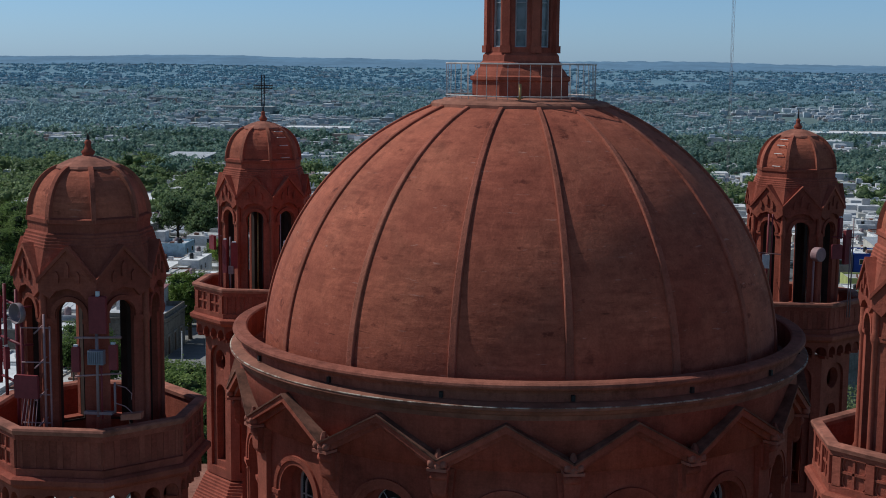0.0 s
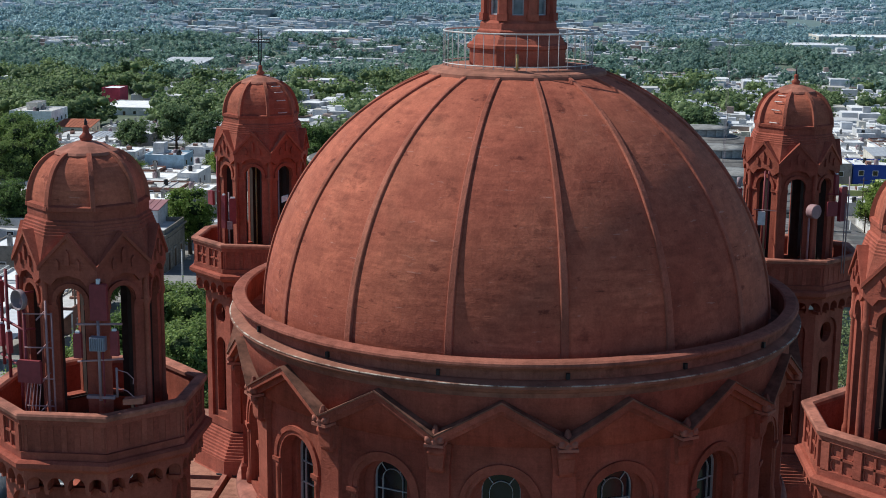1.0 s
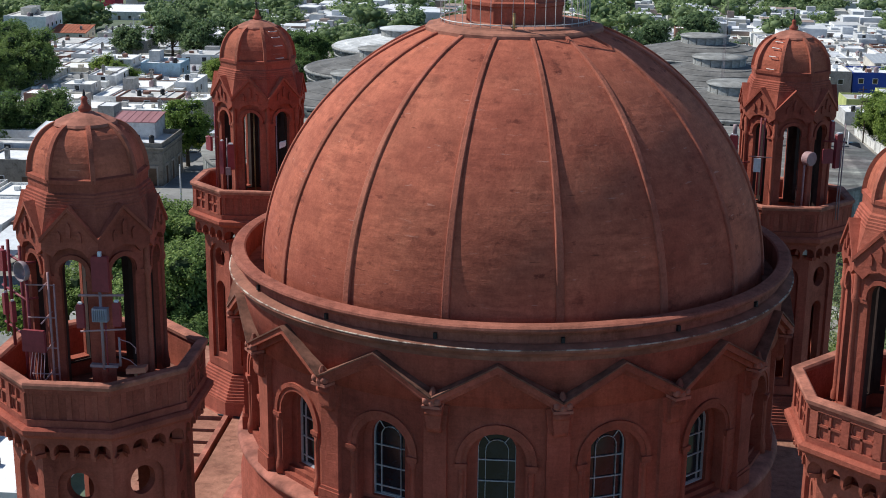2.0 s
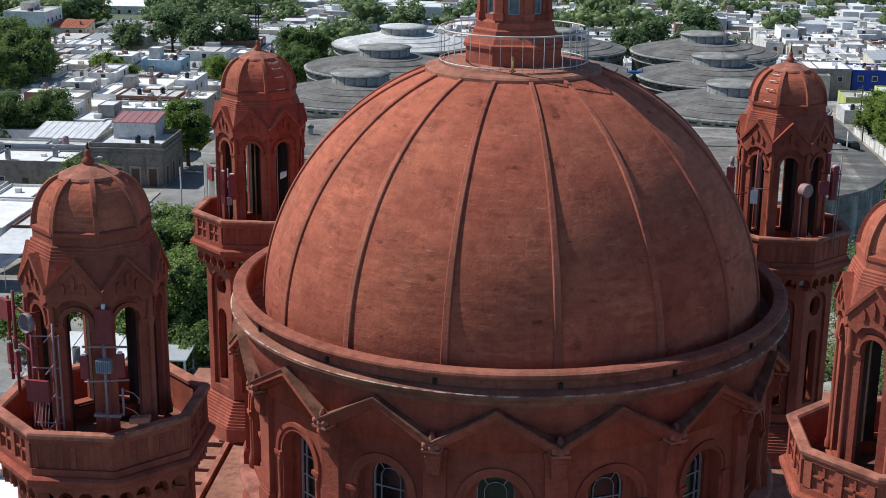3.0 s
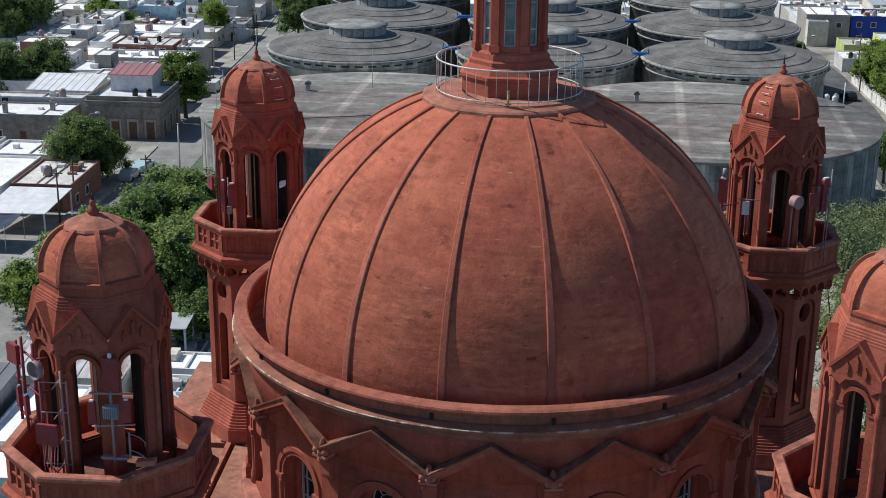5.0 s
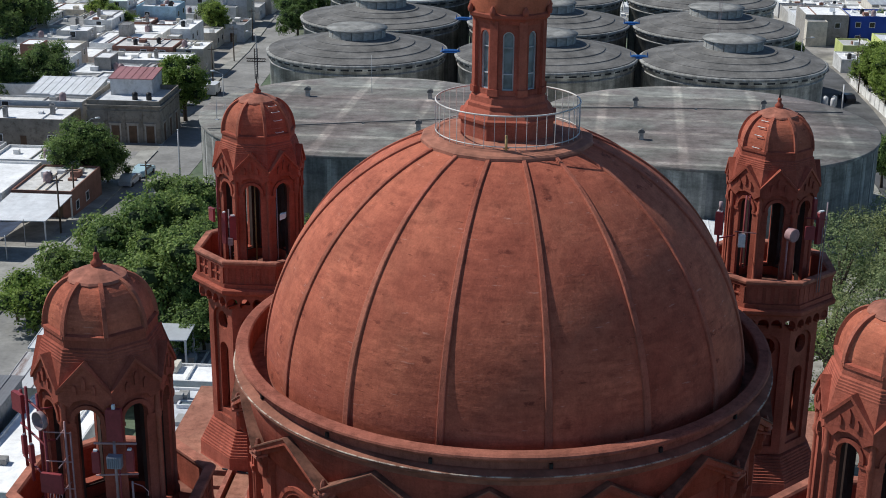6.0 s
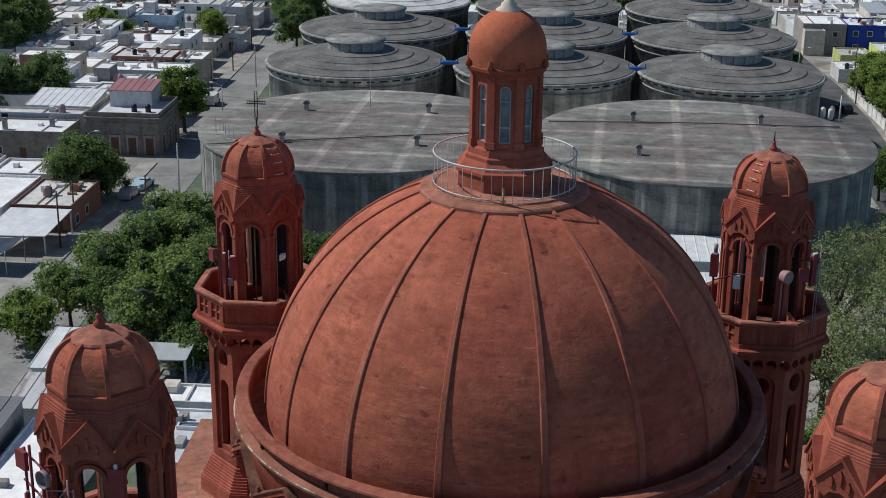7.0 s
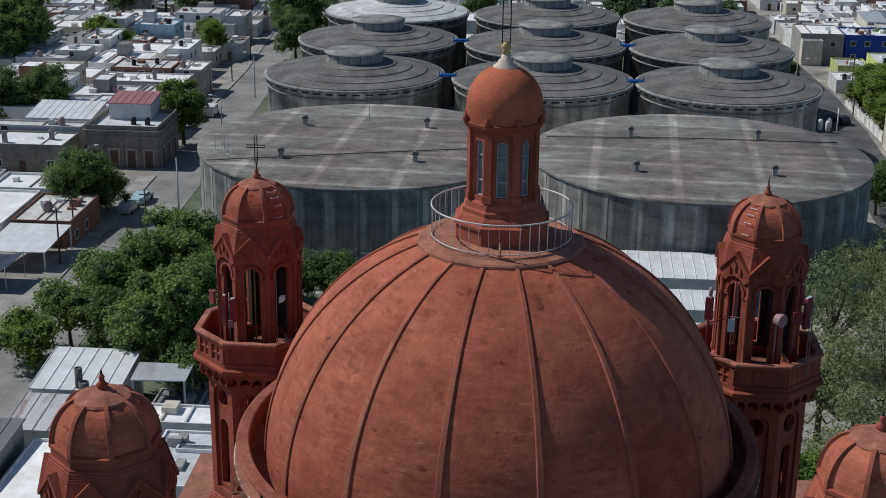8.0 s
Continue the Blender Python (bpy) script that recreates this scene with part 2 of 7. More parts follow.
def roof_grid(name):
    """Flat tank roof of cast slabs: broad pale seams worn unevenly, brownish stains."""
    m, t, b = nodes_of(name, 0.92)
    co = where(t)
    c = ramp(t, tex_noise(t, co, 0.08, 8, 0.68), (0.145, 0.135, 0.127), (0.275, 0.26, 0.247), 0.34, 0.66)
    c = mix(t, "MULTIPLY", 0.8, c, ramp(t, tex_noise(t, co, 0.45, 8, 0.75), (0.55, 0.53, 0.52), (1.2, 1.18, 1.15), 0.33, 0.62))
    c = mix(t, "MULTIPLY", 0.6, c, ramp(t, tex_noise(t, co, 0.3, 6, 0.7, (0.25, 1, 1)), (0.6, 0.58, 0.56), (1.12,) * 3, 0.38, 0.6))
    for turn, width, row in ((0.0, 9.4, 60.0), (1.5708, 6.4, 60.0)):
        mp = t.nodes.new("ShaderNodeMapping")
        mp.inputs["Rotation"].default_value = (0, 0, turn + 0.06)
        mp.inputs["Location"].default_value = (31.0 + turn, 27.0, 0)
        t.links.new(co, mp.inputs["Vector"])
        br = t.nodes.new("ShaderNodeTexBrick")
        br.offset = 0.0
        for k, v in (("Scale", 1.0), ("Mortar Size", 0.75), ("Mortar Smooth", 0.6), ("Brick Width", width), ("Row Height", row)):
            br.inputs[k].default_value = v
        br.inputs["Color1"].default_value, br.inputs["Color2"].default_value = (1, 1, 1, 1), (0.92, 0.91, 0.9, 1)
        br.inputs["Mortar"].default_value = (1.62, 1.6, 1.55, 1)
        t.links.new(mp.outputs["Vector"], br.inputs["Vector"])
        worn = ramp(t, tex_noise(t, co, 0.3, 7, 0.75), (0.1,) * 3, (1,) * 3, 0.36, 0.58)
        c = mix(t, "MULTIPLY", worn, c, br.outputs["Color"])
    c = mix(t, "MULTIPLY", 0.8, c, ramp(t, tex_noise(t, co, 0.11, 5, 0.6), (1.05, 0.96, 0.97), (0.94, 1.02, 0.98), 0.4, 0.6))
    c = mix(t, "MULTIPLY", 0.6, c, ramp(t, tex_noise(t, co, 0.9, 8, 0.78, (0.6, 1, 1)), (0.55, 0.54, 0.54), (1.15,) * 3, 0.3, 0.5))
    c = mix(t, "MULTIPLY", 0.5, c, ramp(t, tex_noise(t, co, 2.5, 6, 0.75), (0.7,) * 3, (1.2,) * 3, 0.35, 0.65))
    t.links.new(c, b.inputs["Base Color"])
    bump(t, b, tex_noise(t, co, 3, 6), 0.2, 0.03)
    return m


def tank_wall_mat(name):
    """Old concrete: tall bays in uneven greys, black algae runs from the eaves, pale lime."""
    m, t, b = nodes_of(name, 0.92)
    co = where(t)
    c = ramp(t, tex_noise(t, co, 0.35, 5, 0.6, (1, 1, 0.1)), (0.205, 0.198, 0.182), (0.53, 0.51, 0.465), 0.36, 0.64)
    c = mix(t, "MULTIPLY", 0.6, c, ramp(t, tex_noise(t, co, 0.7, 6, 0.65, (1, 1, 0.14)), (0.5, 0.51, 0.51), (1.12,) * 3, 0.36, 0.58))
    c = mix(t, "MULTIPLY", 0.85, c, ramp(t, tex_noise(t, co, 0.4, 8, 0.74, (0.5, 0.5, 1.3)), (0.48, 0.5, 0.49), (1.2,) * 3, 0.36, 0.6))
    c = mix(t, "MULTIPLY", 0.5, c, ramp(t, tex_noise(t, co, 4, 5, 0.7), (0.7,) * 3, (1.15,) * 3, 0.35, 0.65))
    o = t.nodes.new("ShaderNodeObjectInfo")
    c = mix(t, "MULTIPLY", 1.0, c, ramp(t, o.outputs["Random"], (0.55, 0.56, 0.58), (1.42, 1.40, 1.36), 0, 1))
    t.links.new(c, b.inputs["Base Color"])
    bump(t, b, tex_noise(t, co, 5, 5), 0.25, 0.03)
    return m


m_tankwall = tank_wall_mat("stained_tank_wall")
m_tankroof = roof_grid("tank_slab_roof")


def leaf_mat(name, dark, light, far=False, thin=0.38):
    m, t, b = nodes_of(name, 0.65)
    g = t.nodes.new("ShaderNodeNewGeometry")
    o = t.nodes.new("ShaderNodeObjectInfo")
    c = ramp(t, g.outputs["Random Per Island"], dark, light, 0, 1)
    c = mix(t, "MULTIPLY", 0.8, c, ramp(t, o.outputs["Random"], (0.65, 0.72, 0.7), (1.25, 1.15, 1.1), 0, 1))
    if far:
        c = mix(t, "MULTIPLY", 0.9, c, ramp(t, tex_noise(t, where(t), 0.02, 4), (0.8, 0.82, 0.85), (1.18, 1.15, 1.08), 0.35, 0.65))
    t.links.new(c, b.inputs["Base Color"])
    tr = t.nodes.new("ShaderNodeBsdfTranslucent")
    mx = t.nodes.new("ShaderNodeMixShader")
    mx.inputs[0].default_value = thin
    t.links.new(c, tr.inputs["Color"])
    t.links.new(b.outputs[0], mx.inputs[1])
    t.links.new(tr.outputs[0], mx.inputs[2])
    t.links.new(mx.outputs[0], t.nodes["Material Output"].inputs["Surface"])
    return m


m_leaf = leaf_mat("green_leaves", (0.09, 0.15, 0.042), (0.29, 0.395, 0.115), False, 0.48)
m_leafbright = leaf_mat("bright_leaves", (0.12, 0.20, 0.035), (0.34, 0.44, 0.10), False, 0.48)
m_leafgrey = leaf_mat("olive_leaves", (0.12, 0.16, 0.065), (0.36, 0.41, 0.19), False, 0.46)
# darker leaf copy: shade inside the crowns put into the colour
m_leafcore = leaf_mat("shaded_inner_leaves", (0.03, 0.054, 0.019), (0.05, 0.082, 0.027))
m_leafmid = leaf_mat("wood_leaves", (0.11, 0.175, 0.08), (0.29, 0.385, 0.17), True, 0.42)
# aerial haze put into the leaf colour: bluer and paler with each band
m_leaffar = leaf_mat("haze_tinted_distant_leaves", (0.27, 0.415, 0.475), (0.335, 0.48, 0.515), True, 0.7)
m_leafmidfar = leaf_mat("haze_tinted_suburb_leaves", (0.17, 0.27, 0.235), (0.275, 0.40, 0.325), True, 0.55)
m_leafhaze = leaf_mat("haze_tinted_horizon_leaves", (0.27, 0.435, 0.555), (0.30, 0.47, 0.58), True, 0.78)


def ground_mat():
    m, t, b = nodes_of("ground_mixed", 0.95)
    co = where(t)
    c = ramp(t, tex_noise(t, co, 0.03, 8, 0.7), (0.09, 0.13, 0.075), (0.17, 0.185, 0.13), 0.35, 0.65)
    c = mix(t, "MULTIPLY", 0.6, c, ramp(t, tex_noise(t, co, 0.6, 6), (0.6,) * 3, (1.3,) * 3))
    # distance haze put into the colour: fades to pale blue further out
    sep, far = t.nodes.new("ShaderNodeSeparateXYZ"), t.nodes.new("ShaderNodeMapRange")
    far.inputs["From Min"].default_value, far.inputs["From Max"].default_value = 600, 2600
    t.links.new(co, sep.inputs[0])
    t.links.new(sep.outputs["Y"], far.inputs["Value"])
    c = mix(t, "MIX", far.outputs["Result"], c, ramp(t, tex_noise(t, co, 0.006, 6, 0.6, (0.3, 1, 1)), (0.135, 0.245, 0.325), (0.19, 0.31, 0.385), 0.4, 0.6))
    t.links.new(c, b.inputs["Base Color"])
    bump(t, b, tex_noise(t, co, 2, 5), 0.4, 0.1)
    return m


m_ground = ground_mat()
# the horizon rise takes its haze blue straight from the base colour
m_ridge = plain("haze_painted_ridge", (0.155, 0.275, 0.40), 0.95, vary=0.12, scale=0.004, grain=0.03, relief=0.0)
m_field = plain("dry_field", (0.24, 0.29, 0.19), 0.95, vary=0.25, scale=0.02, grain=0.3)


def house_mat(name, col, rough=0.85, vary=0.18, dirt=0.5):
    m, t, b = nodes_of(name, rough)
    co = where(t)
    o = t.nodes.new("ShaderNodeObjectInfo")
    c = ramp(t, tex_noise(t, co, 0.35, 7, 0.7), tuple(x * (1 - vary) for x in col), tuple(min(1, x * (1 + vary)) for x in col))
    c = mix(t, "MULTIPLY", dirt, c, ramp(t, tex_noise(t, co, 1.3, 8, 0.75), (0.45, 0.43, 0.40), (1, 1, 1), 0.32, 0.52))
    c = mix(t, "MULTIPLY", 0.7, c, ramp(t, o.outputs["Random"], (0.82, 0.82, 0.84), (1.18, 1.17, 1.15), 0, 1))
    t.links.new(c, b.inputs["Base Color"])
    bump(t, b, tex_noise(t, co, 6, 4), 0.2, 0.02)
    return m


def sheet_mat(name, col, metal=0.3, rust=0.3, pitch=2.2):
    """Corrugated metal sheets."""
    m, t, b = nodes_of(name, 0.5, metal)
    co = where(t)
    c = ramp(t, tex_noise(t, co, 0.7, 6, 0.7), tuple(x * 0.75 for x in col), col)
    c = mix(t, "MIX", rust, c, ramp(t, tex_noise(t, co, 0.5, 8, 0.75, (1, 0.2, 1)), (0.20, 0.09, 0.05), col, 0.36, 0.5))
    t.links.new(c, b.inputs["Base Color"])
    w = t.nodes.new("ShaderNodeTexWave")
    w.bands_direction = "X"
    w.inputs["Scale"].default_value = pitch
    t.links.new(co, w.inputs["Vector"])
    bump(t, b, w.outputs["Fac"], 0.22, 0.03)
    return m


WALLS = [house_mat("wall_white", (0.80, 0.79, 0.76), dirt=0.35), house_mat("wall_grey", (0.42, 0.41, 0.39)),
         house_mat("wall_cream", (0.62, 0.57, 0.48)), house_mat("wall_cement", (0.31, 0.30, 0.285), dirt=0.8),
         house_mat("wall_brick", (0.26, 0.135, 0.10)), house_mat("wall_palegrey", (0.62, 0.62, 0.61))]
ROOFS = [house_mat("roof_white", (0.88, 0.88, 0.87), 0.7, dirt=0.3), house_mat("roof_silver", (0.72, 0.73, 0.74), 0.55, dirt=0.3),
         house_mat("roof_pale", (0.58, 0.57, 0.55), dirt=0.6), house_mat("roof_grey", (0.27, 0.27, 0.27), dirt=0.8),
         sheet_mat("roof_sheet", (0.55, 0.57, 0.59))]
m_tile_red = house_mat("roof_clay", (0.40, 0.13, 0.07))
m_wallblue = house_mat("wall_skyblue", (0.42, 0.60, 0.72))
m_walldeepblue = house_mat("wall_deepblue", (0.03, 0.07, 0.33), dirt=0.2)
m_wallyellow = house_mat("wall_limeyellow", (0.55, 0.60, 0.22), dirt=0.2)
m_wallred = house_mat("wall_crimson", (0.45, 0.06, 0.09), dirt=0.2)
m_stone = house_mat("wall_oldstone", (0.25, 0.225, 0.19), dirt=0.9)
m_stonelight = house_mat("wall_stone_trim", (0.38, 0.35, 0.31), dirt=0.7)
m_whitesheet = sheet_mat("white_sheet", (0.80, 0.81, 0.82), 0.0, 0.12, 1.4)
m_redstripe = sheet_mat("red_striped_sheet", (0.42, 0.20, 0.20), 0.1, 0.2, 0.9)
m_rustsheet = sheet_mat("rusty_sheet", (0.62, 0.62, 0.62), 0.2, 0.75)
m_darkwin = glass_mat("house_window_glass", (0.025, 0.028, 0.03), 0.2)
m_door = plain("door_paint", (0.13, 0.08, 0.05), 0.6)
m_greytile = sheet_mat("grey_ribbed_sheet", (0.22, 0.22, 0.23), 0.1, 0.1, 1.2)


def lime_edge(name):
    """Brown plaster arris with a broken crust of pale lime."""
    m, t, b = nodes_of(name, 0.95)
    co = where(t)
    c = ramp(t, tex_noise(t, co, 1.1, 5, 0.6), (0.17, 0.085, 0.06), (0.29, 0.15, 0.105), 0.35, 0.65)
    c = mix(t, "MIX", ramp(t, tex_noise(t, co, 2.2, 7, 0.72), (0,) * 3, (1,) * 3, 0.47, 0.6), c, (0.56, 0.48, 0.39))
    t.links.new(c, b.inputs["Base Color"])
    bump(t, b, tex_noise(t, co, 14, 5), 0.4, 0.02)
    return m


m_dripedge = lime_edge("lime_crusted_edge")
m_tarp = plain("dark_tarpaulin", (0.035, 0.045, 0.075), 0.6, vary=0.4, scale=0.9)
m_box = plain("equipment_box", (0.28, 0.28, 0.33), 0.5, 0.1, vary=0.15)

# ---- mesh tools ----
class Mesh:
    """Collects corners and faces of one part."""

    def __init__(self):
        self.v, self.f, self.s = [], [], []

    def add(self, verts, faces, smooth=False, m=None):
        n = len(self.v)
        self.v += [tuple(m @ Vector(p)) for p in verts] if m else [tuple(p) for p in verts]
        self.f += [tuple(i + n for i in q) for q in faces]
        self.s += [smooth] * len(faces)
        return self

    def box(self, x0, x1, y0, y1, z0, z1, m=None):
        p = [(x, y, z) for z in (z0, z1) for y in (y0, y1) for x in (x0, x1)]
        return self.add(p, [(0, 2, 3, 1), (4, 5, 7, 6), (0, 1, 5, 4), (2, 6, 7, 3), (0, 4, 6, 2), (1, 3, 7, 5)], False, m)

    def prism(self, poly, w0, w1, m=None):
        """Outline in (u, z), thick from w0 to w1 along y."""
        n = len(poly)
        p = [(u, w0, z) for u, z in poly] + [(u, w1, z) for u, z in poly]
        f = [tuple(range(n)), tuple(range(2 * n - 1, n - 1, -1))]
        f += [(i, i + n, (i + 1) % n + n, (i + 1) % n) for i in range(n)]
        return self.add(p, f, False, m)

    def ring(self, outer, inner, w0, w1, m=None, open_foot=False):
        """Plate between two outlines of equally many points in (u, z)."""
        n = len(outer)
        p = [(u, w, z) for w in (w0, w1) for u, z in outer] + [(u, w, z) for w in (w0, w1) for u, z in inner]
        f = []
        for i in range(1 if open_foot else 0, n):
            j = (i + 1) % n
            f += [(i, j, 2 * n + j, 2 * n + i), (n + i, 3 * n + i, 3 * n + j, n + j),
                  (i, n + i, n + j, j), (2 * n + i, 2 * n + j, 3 * n + j, 3 * n + i)]
        if open_foot:
            f += [(0, n, 3 * n, 2 * n), (1, 2 * n + 1, 3 * n + 1, n + 1)]
        return self.add(p, f, False, m)

    def lathe(self, prof, segs=64, turn=0.0, smooth=True, m=None, a0=0.0, a1=360.0, scale=1.0):
        full = abs(a1 - a0) >= 360
        k = segs if full else segs + 1
        p, f = [], []
        for i in range(k):
            a = radians(a0 + turn + (a1 - a0) * i / segs)
            p += [(r * scale * math.cos(a), r * scale * math.sin(a), z) for r, z in prof]
        n = len(prof)
        for i in range(segs):
            j = (i + 1) % k
            for q in range(n - 1):
                f.append((i * n + q, j * n + q, j * n + q + 1, i * n + q + 1))
        return self.add(p, f, smooth, m)

    def tube(self, pts, r, sides=6, m=None, r1=None):
        pts = [Vector(p) for p in pts]
        p, f = [], []
        for i, c in enumerate(pts):
            d = (pts[min(i + 1, len(pts) - 1)] - pts[max(i - 1, 0)]).normalized()
            a = d.orthogonal().normalized() if abs(d.z) > 0.9 else d.cross(Vector((0, 0, 1))).normalized()
            b = d.cross(a)
            rr = r if r1 is None else r + (r1 - r) * i / (len(pts) - 1)
            p += [tuple(c + (a * math.cos(2 * math.pi * k / sides) + b * math.sin(2 * math.pi * k / sides)) * rr) for k in range(sides)]
        for i in range(len(pts) - 1):
            for k in range(sides):
                l = (k + 1) % sides
                f.append((i * sides + k, i * sides + l, (i + 1) * sides + l, (i + 1) * sides + k))
        f += [tuple(range(sides - 1, -1, -1)), tuple(range((len(pts) - 1) * sides, len(pts) * sides))]
        return self.add(p, f, sides > 5, m)

    def data(self, name, mat):
        d = bpy.data.meshes.new(name)
        d.from_pydata(self.v, [], self.f)
        bm = bmesh.new()
        bm.from_mesh(d)
        bmesh.ops.recalc_face_normals(bm, faces=bm.faces)
        bm.to_mesh(d)
        bm.free()
        d.polygons.foreach_set("use_smooth", self.s)
        d.materials.append(mat)
        return d


def thing(name, at=None, label="", category="", group="", kind=""):
    e = new(name)
    e.empty_display_size = 0.5
    e.matrix_world = at or Matrix()
    return tagged(e, label, category, group, kind)


def part(name, ms, mat, parent=None, label="", at=None):
    """Links a mesh as one object under a thing or a part. ms: a Mesh, or mesh data to share."""
    ob = new(name, ms.data(name, mat) if isinstance(ms, Mesh) else ms)
    if parent is not None:
        ob.parent = parent
    if at is not None:
        ob.matrix_basis = at
    if label:
        ob["label"] = label
    return ob


def solid(name, ms, mat, label, category, group="", kind="", at=None):
    return tagged(part(name, ms, mat, None, "", at), label, category, group, kind)


def arch(w, z0, zs, n=10, rise=1.0):
    """Outline of an arched opening: width w, sill z0, spring zs."""
    h = w / 2
    pts = [(-h, z0), (h, z0)]
    return pts + [(h * math.cos(math.pi * i / n), zs + h * rise * math.sin(math.pi * i / n)) for i in range(n + 1)]


def arch_frame(w, z0, zs, tw, bot, top, n=10, rise=1.0):
    """The rectangle tw wide from bot to top, with as many points as arch()."""
    pts, h = [(-tw / 2, bot), (tw / 2, bot)], w / 2
    for i in range(n + 1):
        a = math.pi * i / n
        if i == 0:
            pts.append((tw / 2, zs))
        elif i == n:
            pts.append((-tw / 2, zs))
        else:
            c, s = math.cos(a), math.sin(a)
            k = min(tw / 2 / abs(c) if abs(c) > 1e-6 else 1e9, (top - zs) / s)
            pts.append((c * k, zs + s * k))
    # pull the two corner rays to the corners
    for side in (1, -1):
        best = min(range(2, len(pts)), key=lambda i: (pts[i][0] - side * tw / 2) ** 2 + (pts[i][1] - top) ** 2)
        pts[best] = (side * tw / 2, top)
    return pts


def circle_pts(r, zc, n=16, ry=1.0):
    return [(r * math.cos(2 * math.pi * (i + 0.5) / n), zc + r * ry * math.sin(2 * math.pi * (i + 0.5) / n)) for i in range(n)]


def square_pts(w, z0, z1, n=16):
    zc, out = (z0 + z1) / 2, []
    for i in range(n):
        a = 2 * math.pi * (i + 0.5) / n
        c, s = math.cos(a), math.sin(a)
        k = min(w / 2 / abs(c), (z1 - z0) / 2 / abs(s))
        out.append((c * k, zc + s * k))
    for sx in (1, -1):
        for sz in (1, -1):
            tgt = (sx * w / 2, zc + sz * (z1 - z0) / 2)
            b = min(range(n), key=lambda i: (out[i][0] - tgt[0]) ** 2 + (out[i][1] - tgt[1]) ** 2)
            out[b] = tgt
    return out


def face_at(angle, dist):
    """Local frame of a wall face: u to the right seen from outside, -y outwards, at dist from the axis."""
    a = radians(angle)
    return Matrix.Translation((dist * math.cos(a), dist * math.sin(a), 0)) @ Matrix.Rotation(a + math.pi / 2, 4, "Z")

# ---- the church: drum, dome and lantern ----
BAY = 22.5
DOME_R, DOME_Z = 8.12, 31.5
DOME_AT = Matrix.Translation((0.06, 0, 0))


def build_dome():
    c = thing("church_dome", None, "large red-plastered church dome with sixteen ribs on an arcaded drum", "church dome")
    prof = []
    a_top = math.acos(2.6 / DOME_R)
    for i in range(49):
        a = -0.04 + (a_top + 0.04) * i / 48
        prof.append((DOME_R * math.cos(a), DOME_Z + DOME_R * math.sin(a)))
    gore = Mesh().lathe(prof, 10, a0=-11.25, a1=11.25).data("dome_panel", m_dome)
    for k in range(16):
        part("dome_panel", gore, m_dome, c, "" if k else "faded red plaster with dark stains", DOME_AT @ Matrix.Rotation(radians(BAY * k), 4, "Z"))
    # ribs, one mesh shared by sixteen
    rib = Mesh()
    n, w, h = 40, 0.118, 0.07
    pv = []
    for i in range(n + 1):
        a = 0.03 + (math.acos(2.75 / DOME_R) - 0.03) * i / n
        ww = w * (1.0 - 0.45 * i / n)
        for du, dr in ((-ww * 1.15, -0.05), (-ww, h * 0.8), (-ww * 0.75, h), (ww * 0.75, h), (ww, h * 0.8), (ww * 1.15, -0.05)):
            r = DOME_R + dr
            pv.append((r * math.cos(a), du, DOME_Z + r * math.sin(a)))
    f = [(i * 6 + k, i * 6 + k + 1, i * 6 + k + 7, i * 6 + k + 6) for i in range(n) for k in range(5)]
    f += [tuple(range(6)), tuple(range(n * 6, n * 6 + 6))]
    rd = rib.add(pv, f).data("rib", m_rib)
    for k in range(16):
        part("rib", rd, m_rib, c, at=DOME_AT @ Matrix.Rotation(radians(11.25 + BAY * k), 4, "Z"))
    # parapet round the foot of the dome, with gutter and cornice
    part("gutter", Mesh().lathe([(7.9, 31.45), (8.78, 31.4), (8.78, 31.5)], 128), m_soot, c)
    part("parapet_rim", Mesh().lathe([(8.66, 31.4), (8.64, 32.1), (8.63, 32.18), (8.68, 32.22), (8.98, 32.21), (9.07, 32.17), (9.09, 32.11), (9.06, 32.05), (8.97, 32.02), (8.9, 31.97), (8.85, 31.9),
                                      (8.83, 31.40)], 240, smooth=False), m_rim, c, "weathered brown-red plaster rim")
    part("cornice", Mesh().lathe([(8.82, 31.70), (8.92, 31.685), (9.08, 31.63), (9.16, 31.60), (9.17, 31.52), (9.12, 31.48), (9.05, 31.46), (9.0, 31.38), (8.93, 31.33), (8.90, 31.2), (8.82, 31.18)], 240, smooth=False),
         m_cornice, c, "brown weathered cornice with a pale drip edge")
    part("drip_edge", Mesh().lathe([(9.14, 31.612), (9.174, 31.606), (9.18, 31.59), (9.172, 31.578), (9.15, 31.576)], 160), m_dripedge, c)
    # black block in place of the shade inside each drain hole
    hole = Mesh().box(-0.05, 0.05, -0.06, 0.1, 31.72, 31.88).data("scupper", m_black)
    for k in range(16):
        part("scupper", hole, m_black, c, at=face_at(11.25 + BAY * k, 8.87))
    # drum: a front wall with a deep arch in each bay, and the window wall behind it
    F = -0.32
    W = 2 * (8.25 - F) * math.tan(radians(11.25))
    wl = Mesh()
    wl.ring(arch_frame(1.66, 26.1, 28.08, W, 25.8, 30.0, 14), arch(1.66, 26.1, 28.08, 14), F, 0.06)
    wl.ring(arch_frame(1.08, 26.35, 28.28, 1.9, 26.0, 29.4, 14), arch(1.08, 26.35, 28.28, 14), 0.04, 0.5)
    wd = wl.data("drum_wall", m_wall)
    arv = Mesh()
    arv.ring(arch(2.26, 28.0, 28.08, 18), arch(1.98, 28.0, 28.08, 18), F - 0.075, F + 0.02, open_foot=True)
    arv.ring(arch(2.0, 28.0, 28.08, 18), arch(1.7, 28.0, 28.08, 18), F - 0.035, F + 0.02, open_foot=True)
